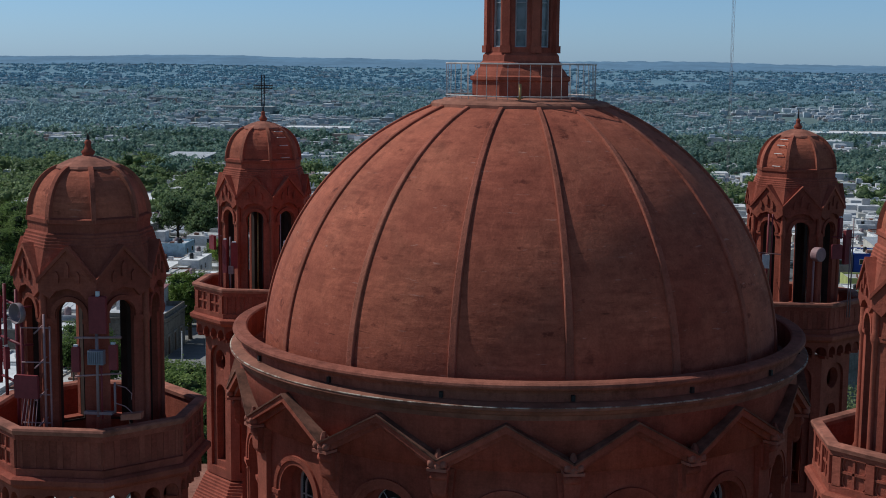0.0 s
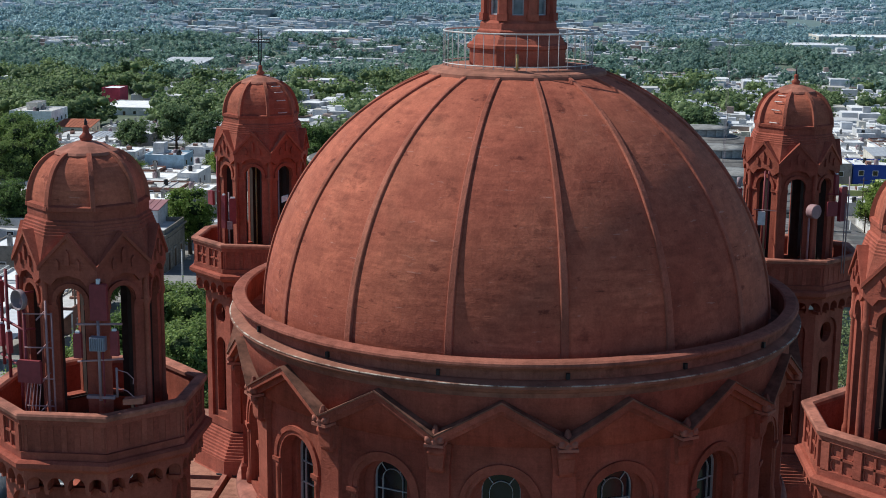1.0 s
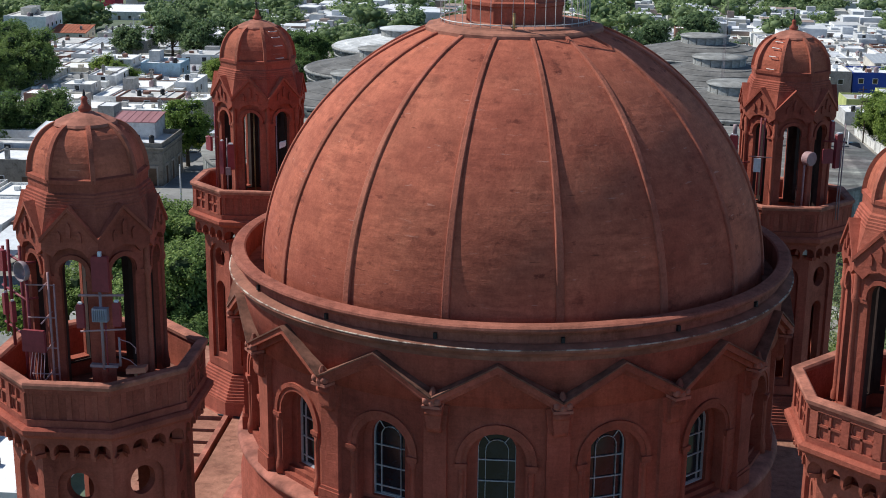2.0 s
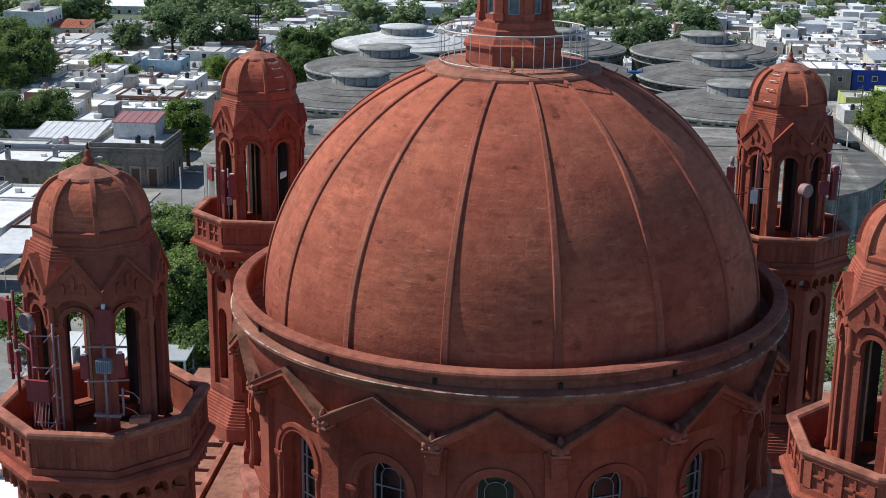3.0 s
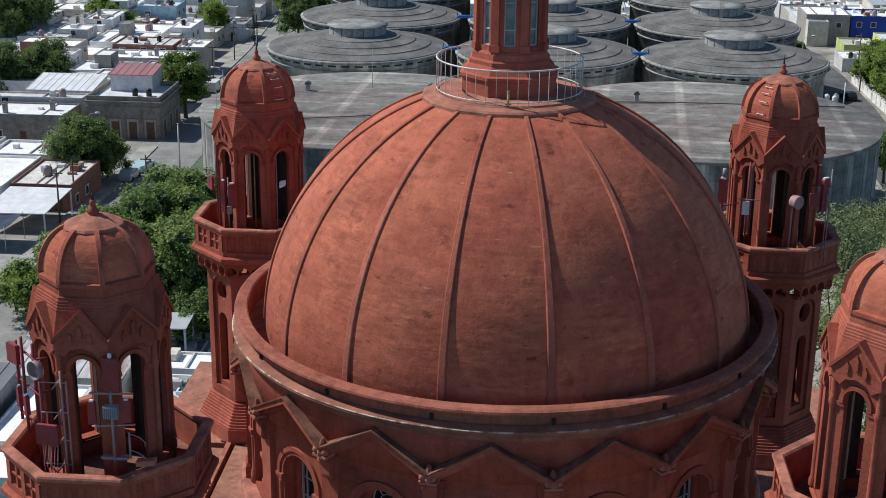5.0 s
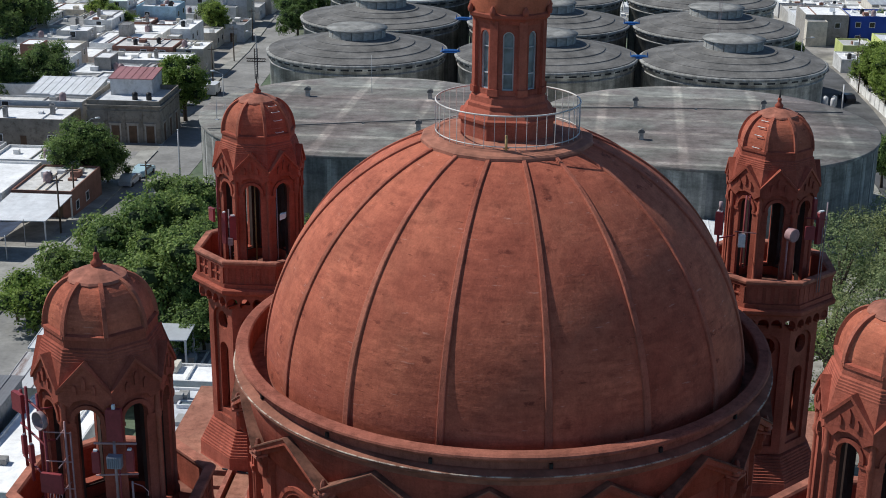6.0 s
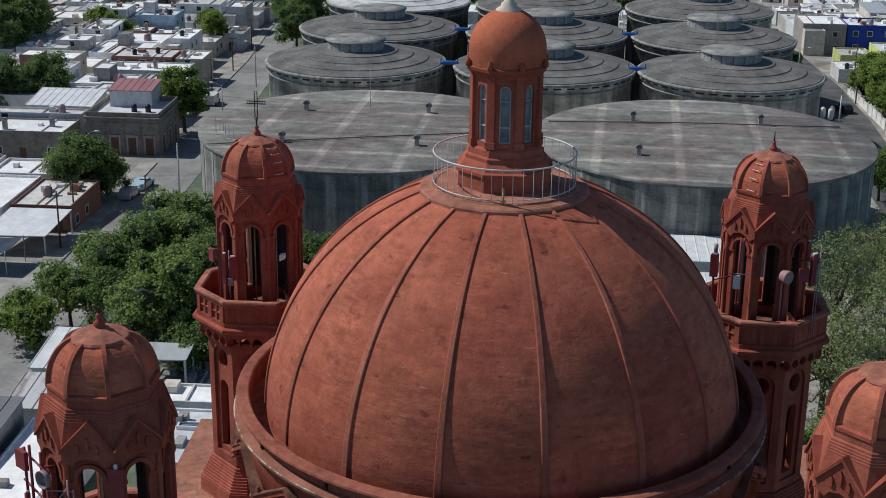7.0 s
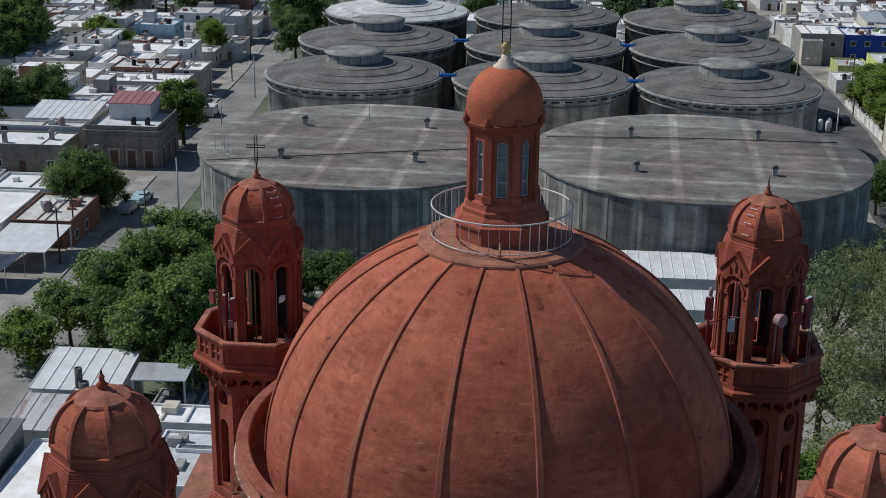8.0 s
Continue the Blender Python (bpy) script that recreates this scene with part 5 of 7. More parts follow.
def corner_house(x0, x1, y0, y1, top):
    """The old stone house on the corner: plinth, tall framed doors, string course and heavy cornice."""
    zb = min(land(x0, y0), land(x1, y1)) - 0.4
    xc, yc, w, d, h = (x0 + x1) / 2, (y0 + y1) / 2, (x1 - x0) / 2, (y1 - y0) / 2, top - zb
    c = thing("house", Matrix.Translation((xc, yc, zb)), "old weathered stone corner house with cornice and tall doors", "house", "houses of the quarter")
    block(c, "wall", -w, w, -d, d, 0, h, m_stone, ROOFS[1], 0.8)
    for z, e, t in ((h + 0.05, 0.32, 0.18), (h - 0.1, 0.2, 0.15), (h - 0.75, 0.1, 0.12), (0.4, 0.08, 0.5)):
        part("cornice" if z > 1 else "plinth", Mesh().ring([(-w - e, -d - e), (w + e, -d - e), (w + e, d + e), (-w - e, d + e)], [(-w + 0.05, -d + 0.05), (w - 0.05, -d + 0.05), (w - 0.05, d - 0.05), (-w + 0.05, d - 0.05)],
                                                           -t / 2 - z, t / 2 - z, Matrix.Rotation(radians(-90), 4, "X")), m_stone, c)
    fr = Mesh().ring([(-0.85, 0), (0.85, 0), (0.85, 3.1), (-0.85, 3.1)], [(-0.6, 0), (0.6, 0), (0.6, 2.85), (-0.6, 2.85)], -0.08, 0.1).box(-0.95, 0.95, -0.16, 0.05, 3.1, 3.25).data("door_frame", m_stonelight)
    lf = Mesh().box(-0.6, 0.6, -0.02, 0.05, 0, 2.85).box(-0.5, -0.06, -0.04, 0.0, 0.3, 2.6).box(0.06, 0.5, -0.04, 0.0, 0.3, 2.6).data("door_leaf", m_door)
    for k, m in enumerate([Matrix.Translation((u, -d, 0.5)) for u in (-w * 0.72, -w * 0.24, w * 0.24, w * 0.72)] + [Matrix.Translation((w, v, 0.5)) @ Matrix.Rotation(radians(90), 4, "Z") for v in (-d * 0.6, 0, d * 0.6)]):
        q = part("door", lf, m_door, c, "", m)
        part("door_frame", fr, m_stonelight, q, "pale stone surround")
    for u in (-w + 0.25, -w * 0.48, 0, w * 0.48, w - 0.25):
        part("pilaster", Mesh().box(u - 0.22, u + 0.22, -d - 0.07, -d + 0.05, 0.5, h - 0.8), m_stone, c)
    for u in (-1.5, 0.6):
        part("water_barrel", TANKD, m_black, c, at=Matrix.Translation((u + 2.2, -d * 0.3, h + 0.06)))
    return c


def near_houses():
    H = house
    # along the street, nearest first
    H(-61.5, -54.2, 110.2, 121.3, 2.0, WALLS[4], ROOFS[2], "low red brick house with a flat pale roof", 0.3, extra=4)
    H(-84, -61.8, 108, 121.5, 2.2, WALLS[0], ROOFS[0], "wide white house with a flat bright roof", 0.35, extra=20)
    H(-69, -57.5, 122.5, 129.5, 2.1, WALLS[0], ROOFS[0], "white house with flat roof and chimneys", 0.4, extra=20)
    H(-82, -69.5, 122.5, 130, 2.3, WALLS[5], ROOFS[2], "pale rendered house with flat roof", 0.4, extra=21)
    H(-76.5, -67.6, 97, 107.5, 1.8, WALLS[1], ROOFS[3], "grey house with a dark flat roof", 0.3, extra=16)
    corner_house(-65.4, -54.6, 150.8, 162.0, 2.9)
    H(-63.8, -57.4, 157.5, 163.0, 5.4, WALLS[5], m_redstripe, "pale upper storey with a red striped sheet roof", 0, 0.6, False, name="roof_house")
    H(-79, -67.2, 145.6, 153.2, 1.6, m_stone, ROOFS[0], "dark rendered house with a flat bright roof", 0.3, extra=16)
    H(-84, -67.2, 154.2, 157.4, 2.2, WALLS[5], ROOFS[2], "narrow pale house with flat roof", 0.3, extra=4)
    H(-77.0, -67.0, 158.2, 166.0, 2.6, WALLS[0], m_whitesheet, "long hall with a white sheet-metal roof", 0, 0.9, False, name="hall", category="hall")
    H(-86, -82.2, 152, 156.5, 4.4, WALLS[3], ROOFS[3], "small dark rooftop tower house", 0.2, extra=0)
    H(-72, -59.2, 170.5, 179.5, 1.3, WALLS[1], ROOFS[1], "grey house with a flat silver roof", 0.3, extra=6)
    H(-77.6, -66.4, 203, 211, 1.0, WALLS[4], ROOFS[2], "exposed brick house with white frames and flat roof", 0.3, extra=4)
    H(-66.0, -61.0, 204, 212, 0.6, WALLS[2], ROOFS[0], "narrow cream house with flat white roof", 0.3, extra=4)
    H(-78, -62, 195, 202.4, 0.2, WALLS[5], ROOFS[0], "long pale house with flat bright roof", 0.3, extra=16)
    H(-88, -72.8, 171, 180, 0.8, WALLS[0], ROOFS[0], "low white house with flat bright roof", 0.3, extra=4)
    H(-90, -80, 184, 193, 1.8, WALLS[0], ROOFS[2], "white two-part house with brown patio", 0.4, extra=5)
    H(-79.0, -68.5, 183, 191, 0.3, WALLS[5], ROOFS[1], "pale house with flat silver roof", 0.3, extra=21)
    H(-67.5, -59.8, 181.5, 192, 0.4, WALLS[1], ROOFS[2], "grey house with flat roof", 0.3, extra=6)
    H(-87, -78.3, 251, 259, 0.0, m_wallblue, ROOFS[1], "sky-blue house with flat roof and terrace", 0.5, extra=5)
    # the yard beside the church
    H(-40.6, -33.3, 59.6, 66.5, 4.4, WALLS[0], m_whitesheet, "shed with a bright white sheet-metal roof", 0, 0.7, False, name="shed", category="shed")
    H(-40.4, -31.0, 53.0, 58.4, 3.9, WALLS[5], m_rustsheet, "shed with a patched rusty metal roof", 0, 0.5, False, name="shed", category="shed")
    H(-30.4, -23.4, 54.2, 57.6, 4.3, WALLS[0], ROOFS[0], "low white annexe with flat roof", 0.25, 0, False)
    H(-27.0, -20.5, 43.0, 51.8, 4.9, WALLS[0], ROOFS[1], "white annexe with a flat silver roof and skylight", 0.25, 0, False)
    H(-37.4, -31.2, 36.0, 51.0, 4.0, WALLS[0], ROOFS[0], "white flat-roofed parish annexe", 0.3, 0, False)
    H(-54, -38.2, 34, 51.2, 4.8, WALLS[3], m_greytile, "grey ribbed roof over a cement hall", 0, 0.8, False, name="hall", category="hall")
    H(-30.6, -24.6, 58.2, 63.4, 3.0, WALLS[3], ROOFS[3], "low cement yard house with a dark flat roof", 0.2, 0, False)
    H(-31.0, -22.5, 66, 71, 2.6, WALLS[5], ROOFS[3], "low shed with a dark roof under the trees", 0.1, 0, False, name="shed", category="shed")
    # white roofs at the foot of the tank
    H(10.0, 22.4, 93.6, 99.6, 3.9, WALLS[0], m_whitesheet, "long low shed with a white metal roof", 0, 0.7, False, name="shed", category="shed")
    H(11.5, 21.5, 86.5, 90.8, 3.2, WALLS[0], m_whitesheet, "long low shed with a white metal roof", 0, 0.4, False, name="shed", category="shed")
    H(14.5, 20, 80, 83.5, 2.6, WALLS[5], m_whitesheet, "low white-roofed shed by the trees", 0, 0.3, False, name="shed", category="shed")
    # across the street on the far side of the tanks
    H(56.4, 65.6, 259.4, 271, 0.3, m_stonelight, ROOFS[0], "grey rendered two-storey corner house with a white flat roof", 0.3, extra=2)
    H(66.2, 79.5, 261, 271, -0.2, m_walldeepblue, ROOFS[1], "deep blue painted house", 0.4, extra=4)
    H(60.0, 66.4, 236, 244, -1.9, m_wallyellow, ROOFS[2], "lime-yellow house with flat roof", 0.4, extra=0)
    H(67.4, 77, 233, 245, -0.8, m_wallyellow, ROOFS[1], "lime-yellow house with a pale roof", 0.3, extra=4)
    H(57.8, 63.2, 225.5, 233.5, -2.5, WALLS[5], ROOFS[0], "low pale house with a white flat roof", 0.25, extra=4)
    H(56.6, 66, 171, 180, 1.8, WALLS[2], ROOFS[2], "cream house by the street", 0.4, extra=4)
    H(62, 74, 140, 158, 1.2, WALLS[0], ROOFS[0], "white house with flat roof", 0.4, extra=20)
    # landmarks further off
    H(-157, -144.5, 352, 366, -2.2, WALLS[0], ROOFS[2], "tall white house among trees", 0.4, extra=21)
    H(-143.5, -133, 352, 361, -6.4, WALLS[2], m_tile_red, "house with an orange clay roof", 0, 1.4, extra=16)
    H(-155, -136, 425, 450, -8.4, WALLS[0], ROOFS[0], "wide hall with a white roof", 0.3, name="hall", category="hall")
    H(-162, -155.3, 452, 462, -4.4, m_wallred, ROOFS[0], "crimson block with a white roof", 0.3, openings=False, name="hall", category="hall")
    H(-178, -172.5, 540, 546, -7.6, WALLS[0], ROOFS[0], "small white house standing among trees", 0.3, extra=1)
    H(-124, -116, 520, 530, -5.0, WALLS[0], ROOFS[1], "tall plain white building", 0.3, openings=False)
    H(-110, -100, 515, 525, -8.6, WALLS[5], ROOFS[1], "low pale workshop with a flat roof", 0.3, extra=4)
    H(-98, -90, 517, 527, -7.6, WALLS[0], ROOFS[0], "white workshop with a flat roof", 0.3, extra=4)
    H(-95, -84, 415, 424, -7.2, WALLS[0], ROOFS[0], "long low white house", 0.3, extra=4)
    H(-83, -76, 413, 422, -7.4, WALLS[4], ROOFS[2], "low brick house with a flat roof", 0.3, extra=0)
    H(-193, -171, 622, 662, -9.0, WALLS[5], ROOFS[1], "large warehouse with a pale roof", 0, 1.5, False, name="warehouse", category="warehouse")
    H(-190, -140, 930, 960, -7.5, WALLS[5], ROOFS[0], "long warehouse with a white roof", 0.4, 0, False, name="warehouse", category="warehouse")
    H(185, 250, 960, 1000, -7.5, WALLS[2], ROOFS[0], "long factory with a white roof", 0.4, 0, False, name="warehouse", category="warehouse")
    H(150, 190, 860, 890, -8, WALLS[0], ROOFS[1], "long warehouse with a pale roof", 0.4, 0, False, name="warehouse", category="warehouse")
    H(-330, -270, 1290, 1315, -6, WALLS[1], ROOFS[2], "grey tower block and long hall", 0.4, 0, False, name="warehouse", category="warehouse")



near_houses()

LABELS = {0: "white", 1: "grey", 2: "cream", 3: "cement", 4: "brick", 5: "pale"}
RLABELS = {0: "bright white", 1: "silver", 2: "pale", 3: "dark grey", 4: "sheet-metal"}


BRIGHT = (0, 0, 0, 0, 0, 0, 1, 1, 1, 2, 2, 3, 4)
WORN = (0, 0, 0, 1, 1, 1, 2, 2, 2, 2, 3, 3, 4)


def street_block(x0, x1, y0, y1, seed, dense=0.9, roofs=BRIGHT):
    """Plots filled with flat-roofed houses of one or two storeys."""
    rng = random.Random(seed)
    y = y0
    while y < y1 - 5:
        d = rng.uniform(7.5, 13.5)
        x = x0
        while x < x1 - 4:
            w = rng.uniform(4.6, 11.5)
            xe, ye = min(x + w, x1), min(y + d, y1)
            if rng.random() < dense and xe - x > 3 and ye - y > 3.5:
                wi = rng.choice((0, 0, 0, 0, 0, 0, 0, 1, 1, 2, 2, 2, 3, 4, 5, 5, 5, 5))
                ri = rng.choice(roofs)
                two = rng.random() < 0.10
                hh = rng.uniform(2.5, 3.7) + (2.3 if two else 0)
                zt = land((x + xe) / 2, (y + ye) / 2) + hh
                sheet = ri == 4
                house(x + rng.uniform(0, 0.25), xe - rng.uniform(0.05, 0.5), y + rng.uniform(0.3, 2.6), ye - 0.15, zt, WALLS[wi], ROOFS[ri],
                      "%s %s house with a flat %s roof" % ("two-storey" if two else "low", LABELS[wi], RLABELS[ri]), 0 if sheet else rng.uniform(0.15, 0.5),
                      0.5 if sheet else 0, True, rng.choice((0, 0, 2, 3, 4, 6, 8, 10, 14, 16, 18, 20, 26, 22)) & (30 if two else 31), rng)
            x = xe
        y = ye


street_block(-101, -85.5, 96, 142, 11)
street_block(-100, -87, 152, 192, 12)
street_block(-100, -78.4, 194.5, 217.5, 13, 0.95)
street_block(-77.5, -61, 212.2, 218.6, 22, 0.95)
street_block(-112, -88, 219, 262, 14, 0.9)
street_block(-87.6, -72.6, 219, 250, 23, 0.92)
street_block(-72, -62, 219, 256, 15, 0.9)
street_block(-122, -64, 264, 296, 16, 0.8)
street_block(68, 104, 158, 212, 17, 0.9, WORN)
street_block(80, 110, 214, 262, 18, 0.9, WORN)
street_block(57, 118, 274, 318, 19, 0.9, WORN)
street_block(60, 140, 322, 372, 20, 0.75, WORN)
street_block(-46, 45, 262, 282, 21, 0.35, WORN)
street_block(-44, 54, 284, 326, 26, 0.72, WORN)
street_block(-40, 55, 332, 372, 27, 0.75, WORN)
street_block(-130, -64, 299, 332, 24, 0.86)
street_block(-128, -60, 336, 372, 25, 0.82)


# ---- cars ----
def car(x, y, turn, col, label, van=False):
    paint = plain("car_paint_" + col[0], col[1], 0.3, 0.1, vary=0.05)
    c = thing("car", Matrix.Translation((x, y, land(x, y) + 0.06)) @ Matrix.Rotation(radians(turn), 4, "Z"), label, "van" if van else "car")
    h = 1.95 if van else 1.45
    prof = [(-2.1, 0.3), (2.1, 0.3), (2.12, 0.7), (1.9, 0.86), (1.0, 0.98), (0.35 if not van else 1.3, h - 0.04), (-1.2 if not van else -2.0, h), (-1.95, 1.0 if not van else h - 0.1), (-2.12, 0.85)]
    b = Mesh().prism(prof, -0.82, 0.82)
    part("body", b, paint, c)
    g = Mesh()
    g.prism([(0.92, 1.0), (0.36 if not van else 1.25, h - 0.12), (0.1, h - 0.12), (0.1, 1.0)], -0.835, 0.835)
    if not van:
        g.prism([(0.0, 1.0), (0.0, h - 0.12), (-1.1, h - 0.1), (-1.7, 1.0)], -0.835, 0.835)
    part("side_window", g, m_carglass, c)
    part("windscreen", Mesh().prism([(1.02, 1.0), (0.38 if not van else 1.32, h - 0.08), (0.42 if not van else 1.36, h - 0.08), (1.06, 1.0)], -0.7, 0.7), m_carglass, c)
    wh = Mesh().lathe([(0.0, -0.1), (0.2, -0.1), (0.31, -0.1), (0.32, 0), (0.31, 0.1), (0.2, 0.1), (0, 0.1)], 16, m=Matrix.Rotation(radians(90), 4, "X")).data("wheel", m_black)
    for u in (-1.3, 1.3):
        for v in (-0.78, 0.78):
            part("wheel", wh, m_black, c, at=Matrix.Translation((u, v, 0.31)))
    return c


car(-52.4, 127.6, 86, ("silver", (0.55, 0.56, 0.58)), "silver hatchback parked at the kerb")
car(-52.0, 132.6, 84, ("lightblue", (0.45, 0.62, 0.68)), "pale blue and white car parked at the kerb")
car(-55.6, 188.5, 88, ("white", (0.75, 0.75, 0.74)), "white van parked at the kerb", True)
car(-57.2, 184.5, 88, ("yellow", (0.65, 0.5, 0.05)), "yellow taxi parked by the pavement")
car(53.4, 197.0, 100, ("dark", (0.02, 0.022, 0.03)), "dark blue car on the street")


# ---- poles ----
def lamp_post(x, y, h, arm=1.6, turn=0.0):
    c = thing("street_lamp", Matrix.Translation((x, y, land(x, y))) @ Matrix.Rotation(radians(turn), 4, "Z"), "tall grey street lamp with a bent arm", "street lamp", "street lamps")
    part("pole", Mesh().tube([(0, 0, -0.3), (0, 0, h * 0.6), (0, 0, h)], 0.11, 8, r1=0.06), m_lead, c)
    part("arm", Mesh().tube([(0, 0, h - 0.1), (arm * 0.5, 0, h + 0.35), (arm, 0, h + 0.45)], 0.04, 6), m_lead, c)
    part("lamp_head", Mesh().lathe([(0, -0.35), (0.12, -0.3), (0.15, 0.1), (0.08, 0.35), (0, 0.36)], 8, m=Matrix.Translation((arm + 0.25, 0, h + 0.44)) @ Matrix.Rotation(radians(90), 4, "Y")), m_antwhite, c)
    return c


def wood_pole(x, y, h):
    c = thing("utility_pole", Matrix.Translation((x, y, land(x, y))), "weathered wooden utility pole with a crossarm", "utility pole", "utility poles")
    part("pole", Mesh().tube([(0, 0, -0.3), (0, 0, h)], 0.13, 7, r1=0.09), m_bark, c)
    part("crossarm", Mesh().box(-0.7, 0.7, -0.05, 0.05, h - 0.6, h - 0.48), m_bark, c)
    return c


def grey_pole(x, y, h):
    c = thing("utility_pole", Matrix.Translation((x, y, land(x, y))), "plain grey concrete street pole", "utility pole", "utility poles")
    part("pole", Mesh().tube([(0, 0, -0.3), (0, 0, h)], 0.15, 8, r1=0.09), m_lead, c)
    part("cap", Mesh().tube([(0, 0, h), (0, 0, h + 0.12)], 0.11, 8), m_lead, c)
    return c


def gas_tank(x, y, h):
    c = thing("gas_tank", Matrix.Translation((x, y, land(x, y))), "white upright gas tank on short feet", "gas tank", "gas tanks by the street")
    part("vessel", Mesh().lathe([(0, 0.25), (0.3, 0.27), (0.45, 0.42), (0.45, h - 0.3), (0.36, h - 0.1), (0.15, h), (0, h + 0.02)], 20), m_antwhite, c)
    part("valve", Mesh().lathe([(0.06, h), (0.06, h + 0.14), (0, h + 0.14)], 8), m_lead, c)
    for k in range(3):
        part("foot", Mesh().box(-0.05, 0.05, -0.03, 0.03, -0.1, 0.4), m_lead, c, at=face_at(120 * k, 0.4))
    return c


for gx, gy, gh in ((48.4, 190.0, 2.2), (49.6, 189.4, 2.1), (50.2, 191.6, 2.0)):
    gas_tank(gx, gy, gh)


def gate_post(x, y, h):
    c = thing("gate_post", Matrix.Translation((x, y, land(x, y))), "slim white painted post at the tank yard", "post", "white posts")
    part("shaft", Mesh().tube([(0, 0, -0.3), (0, 0, h)], 0.11, 10), m_antwhite, c)
    part("cap", Mesh().lathe([(0.14, h), (0.14, h + 0.05), (0, h + 0.1)], 10), m_lead, c)
    return c


for gx, gy, gh in ((47.6, 192.5, 5.6), (48.2, 195.5, 6.2), (50.6, 187.0, 4.8)):
    gate_post(gx, gy, gh)


def garden_wall(x, y0, y1, h):
    """Rendered street wall with piers and a coping."""
    z = land(x, (y0 + y1) / 2)
    c = thing("garden_wall", Matrix.Translation((x, (y0 + y1) / 2, z)), "whitewashed garden wall with piers along the street", "garden wall")
    d = (y1 - y0) / 2
    part("panel", Mesh().box(-0.1, 0.1, -d, d, -1.0, h), WALLS[0], c)
    part("coping", Mesh().box(-0.15, 0.15, -d, d, h + 0.004, h + 0.08), WALLS[5], c)
    n = max(2, int(d / 1.6))
    pier = Mesh().box(-0.17, 0.17, -0.17, 0.17, -1.0, h + 0.25).data("pier", WALLS[0])
    for k in range(n + 1):
        part("pier", pier, WALLS[0], c, at=Matrix.Translation((0, -d + 2 * d * k / n, 0)))
    return c


garden_wall(57.3, 183.0, 196.0, 1.7)
garden_wall(57.5, 197.5, 214.0, 1.5)
grey_pole(-44.8, 124.2, 8.2)
lamp_post(-59.0, 131.5, 7.4, 1.2, 20)
lamp_post(-48.4, 165, 8, -1.8)
lamp_post(-51.4, 205, 8, -1.8)
lamp_post(-112, 330, 9, 1.6)
lamp_post(48, 214, 8, 1.5)
for px_, py_, ph_ in ((-53.2, 103, 7), (-47.2, 117.5, 5.6), (-54.5, 112, 6), (-56, 171, 7), (-57.5, 196, 7), (-59, 220, 7), (47.5, 192, 8), (57, 205, 8), (60, 222, 8), (-60.5, 245, 7)):
    wood_pole(px_, py_, ph_)


def mast(x, y, z1):
    c = thing("lattice_mast", Matrix.Translation((x, y, land(x, y))), "slender pale lattice radio mast", "mast")
    h = z1 - land(x, y)
    w = 0.22
    for a, b in ((-w, -w), (w, -w), (0, w)):
        part("leg", Mesh().tube([(a, b, 0), (a, b, h)], 0.022, 4), m_antgrey, c)
    z = Mesh()
    for i in range(int(h / 1.2)):
        k = i * 1.2
        z.tube([(-w, -w, k), (w, -w, k + 1.2)], 0.012, 3).tube([(w, -w, k), (0, w, k + 1.2)], 0.012, 3)
    tagged(part("bracing", z, m_antgrey, c), kind="stuff")
    return c


mast(29.7, 189.2, 62)


def canopy(x0, x1, y0, y1, z, sheet, label):
    zb = min(land(x0, y0), land(x0, y1)) - 0.2
    c = thing("canopy", Matrix.Translation(((x0 + x1) / 2, (y0 + y1) / 2, 0)), label, "shelter")
    w, d = (x1 - x0) / 2, (y1 - y0) / 2
    part("roof", Mesh().add([(-w, -d, z - 0.35), (w, -d, z - 0.25), (w, d, z), (-w, d, z), (-w, -d, z - 0.25), (w, -d, z - 0.15), (w, d, z + 0.1), (-w, d, z + 0.1)],
                            [(0, 3, 2, 1), (4, 5, 6, 7), (0, 1, 5, 4), (1, 2, 6, 5), (2, 3, 7, 6), (3, 0, 4, 7)]), sheet, c)
    for u in (-w + 0.15, w - 0.15):
        for v in (-d + 0.15, d - 0.15):
            part("post", Mesh().box(u - 0.08, u + 0.08, v - 0.08, v + 0.08, zb, z - 0.25), WALLS[5], c)
    return c


canopy(-32.2, -27.5, 59.9, 62.8, 5.7, ROOFS[4], "open shelter with a worn grey sheet roof on posts")
canopy(-61.2, -53.8, 100.0, 109.3, 2.1, m_whitesheet, "open carport with a bright white sheet roof on posts")


def awning(x0, x1, y0, y1):
    """A dark sheet hung slack between four poles."""
    zb = land(x0, y0)
    c = thing("awning", Matrix.Translation(((x0 + x1) / 2, (y0 + y1) / 2, zb)), "slack dark blue tarpaulin strung between thin poles", "awning")
    w, d, n = (x1 - x0) / 2, (y1 - y0) / 2, 10
    v, f = [], []
    for k in (0.0, 0.03):
        for j in range(n + 1):
            for i in range(n + 1):
                a, b = i / n, j / n
                v.append((-w + 2 * w * a, -d + 2 * d * b, 2.7 - k - 0.55 * math.sin(math.pi * a) * (0.5 + 0.5 * math.sin(math.pi * b)) + 0.05 * math.sin(9 * a + 4 * b)))
    m = (n + 1) * (n + 1)
    for j in range(n):
        for i in range(n):
            p = j * (n + 1) + i
            q = (p, p + 1, p + n + 2, p + n + 1)
            f += [q, tuple(m + r for r in reversed(q))]
    part("sheet", Mesh().add(v, f, True), m_tarp, c)
    for a in (-w, w):
        for b in (-d, d):
            part("pole", Mesh().tube([(a, b, -0.3), (a, b, 2.85)], 0.05, 6), m_lead, c)
    return c


awning(-62.0, -55.5, 92.5, 98.0)


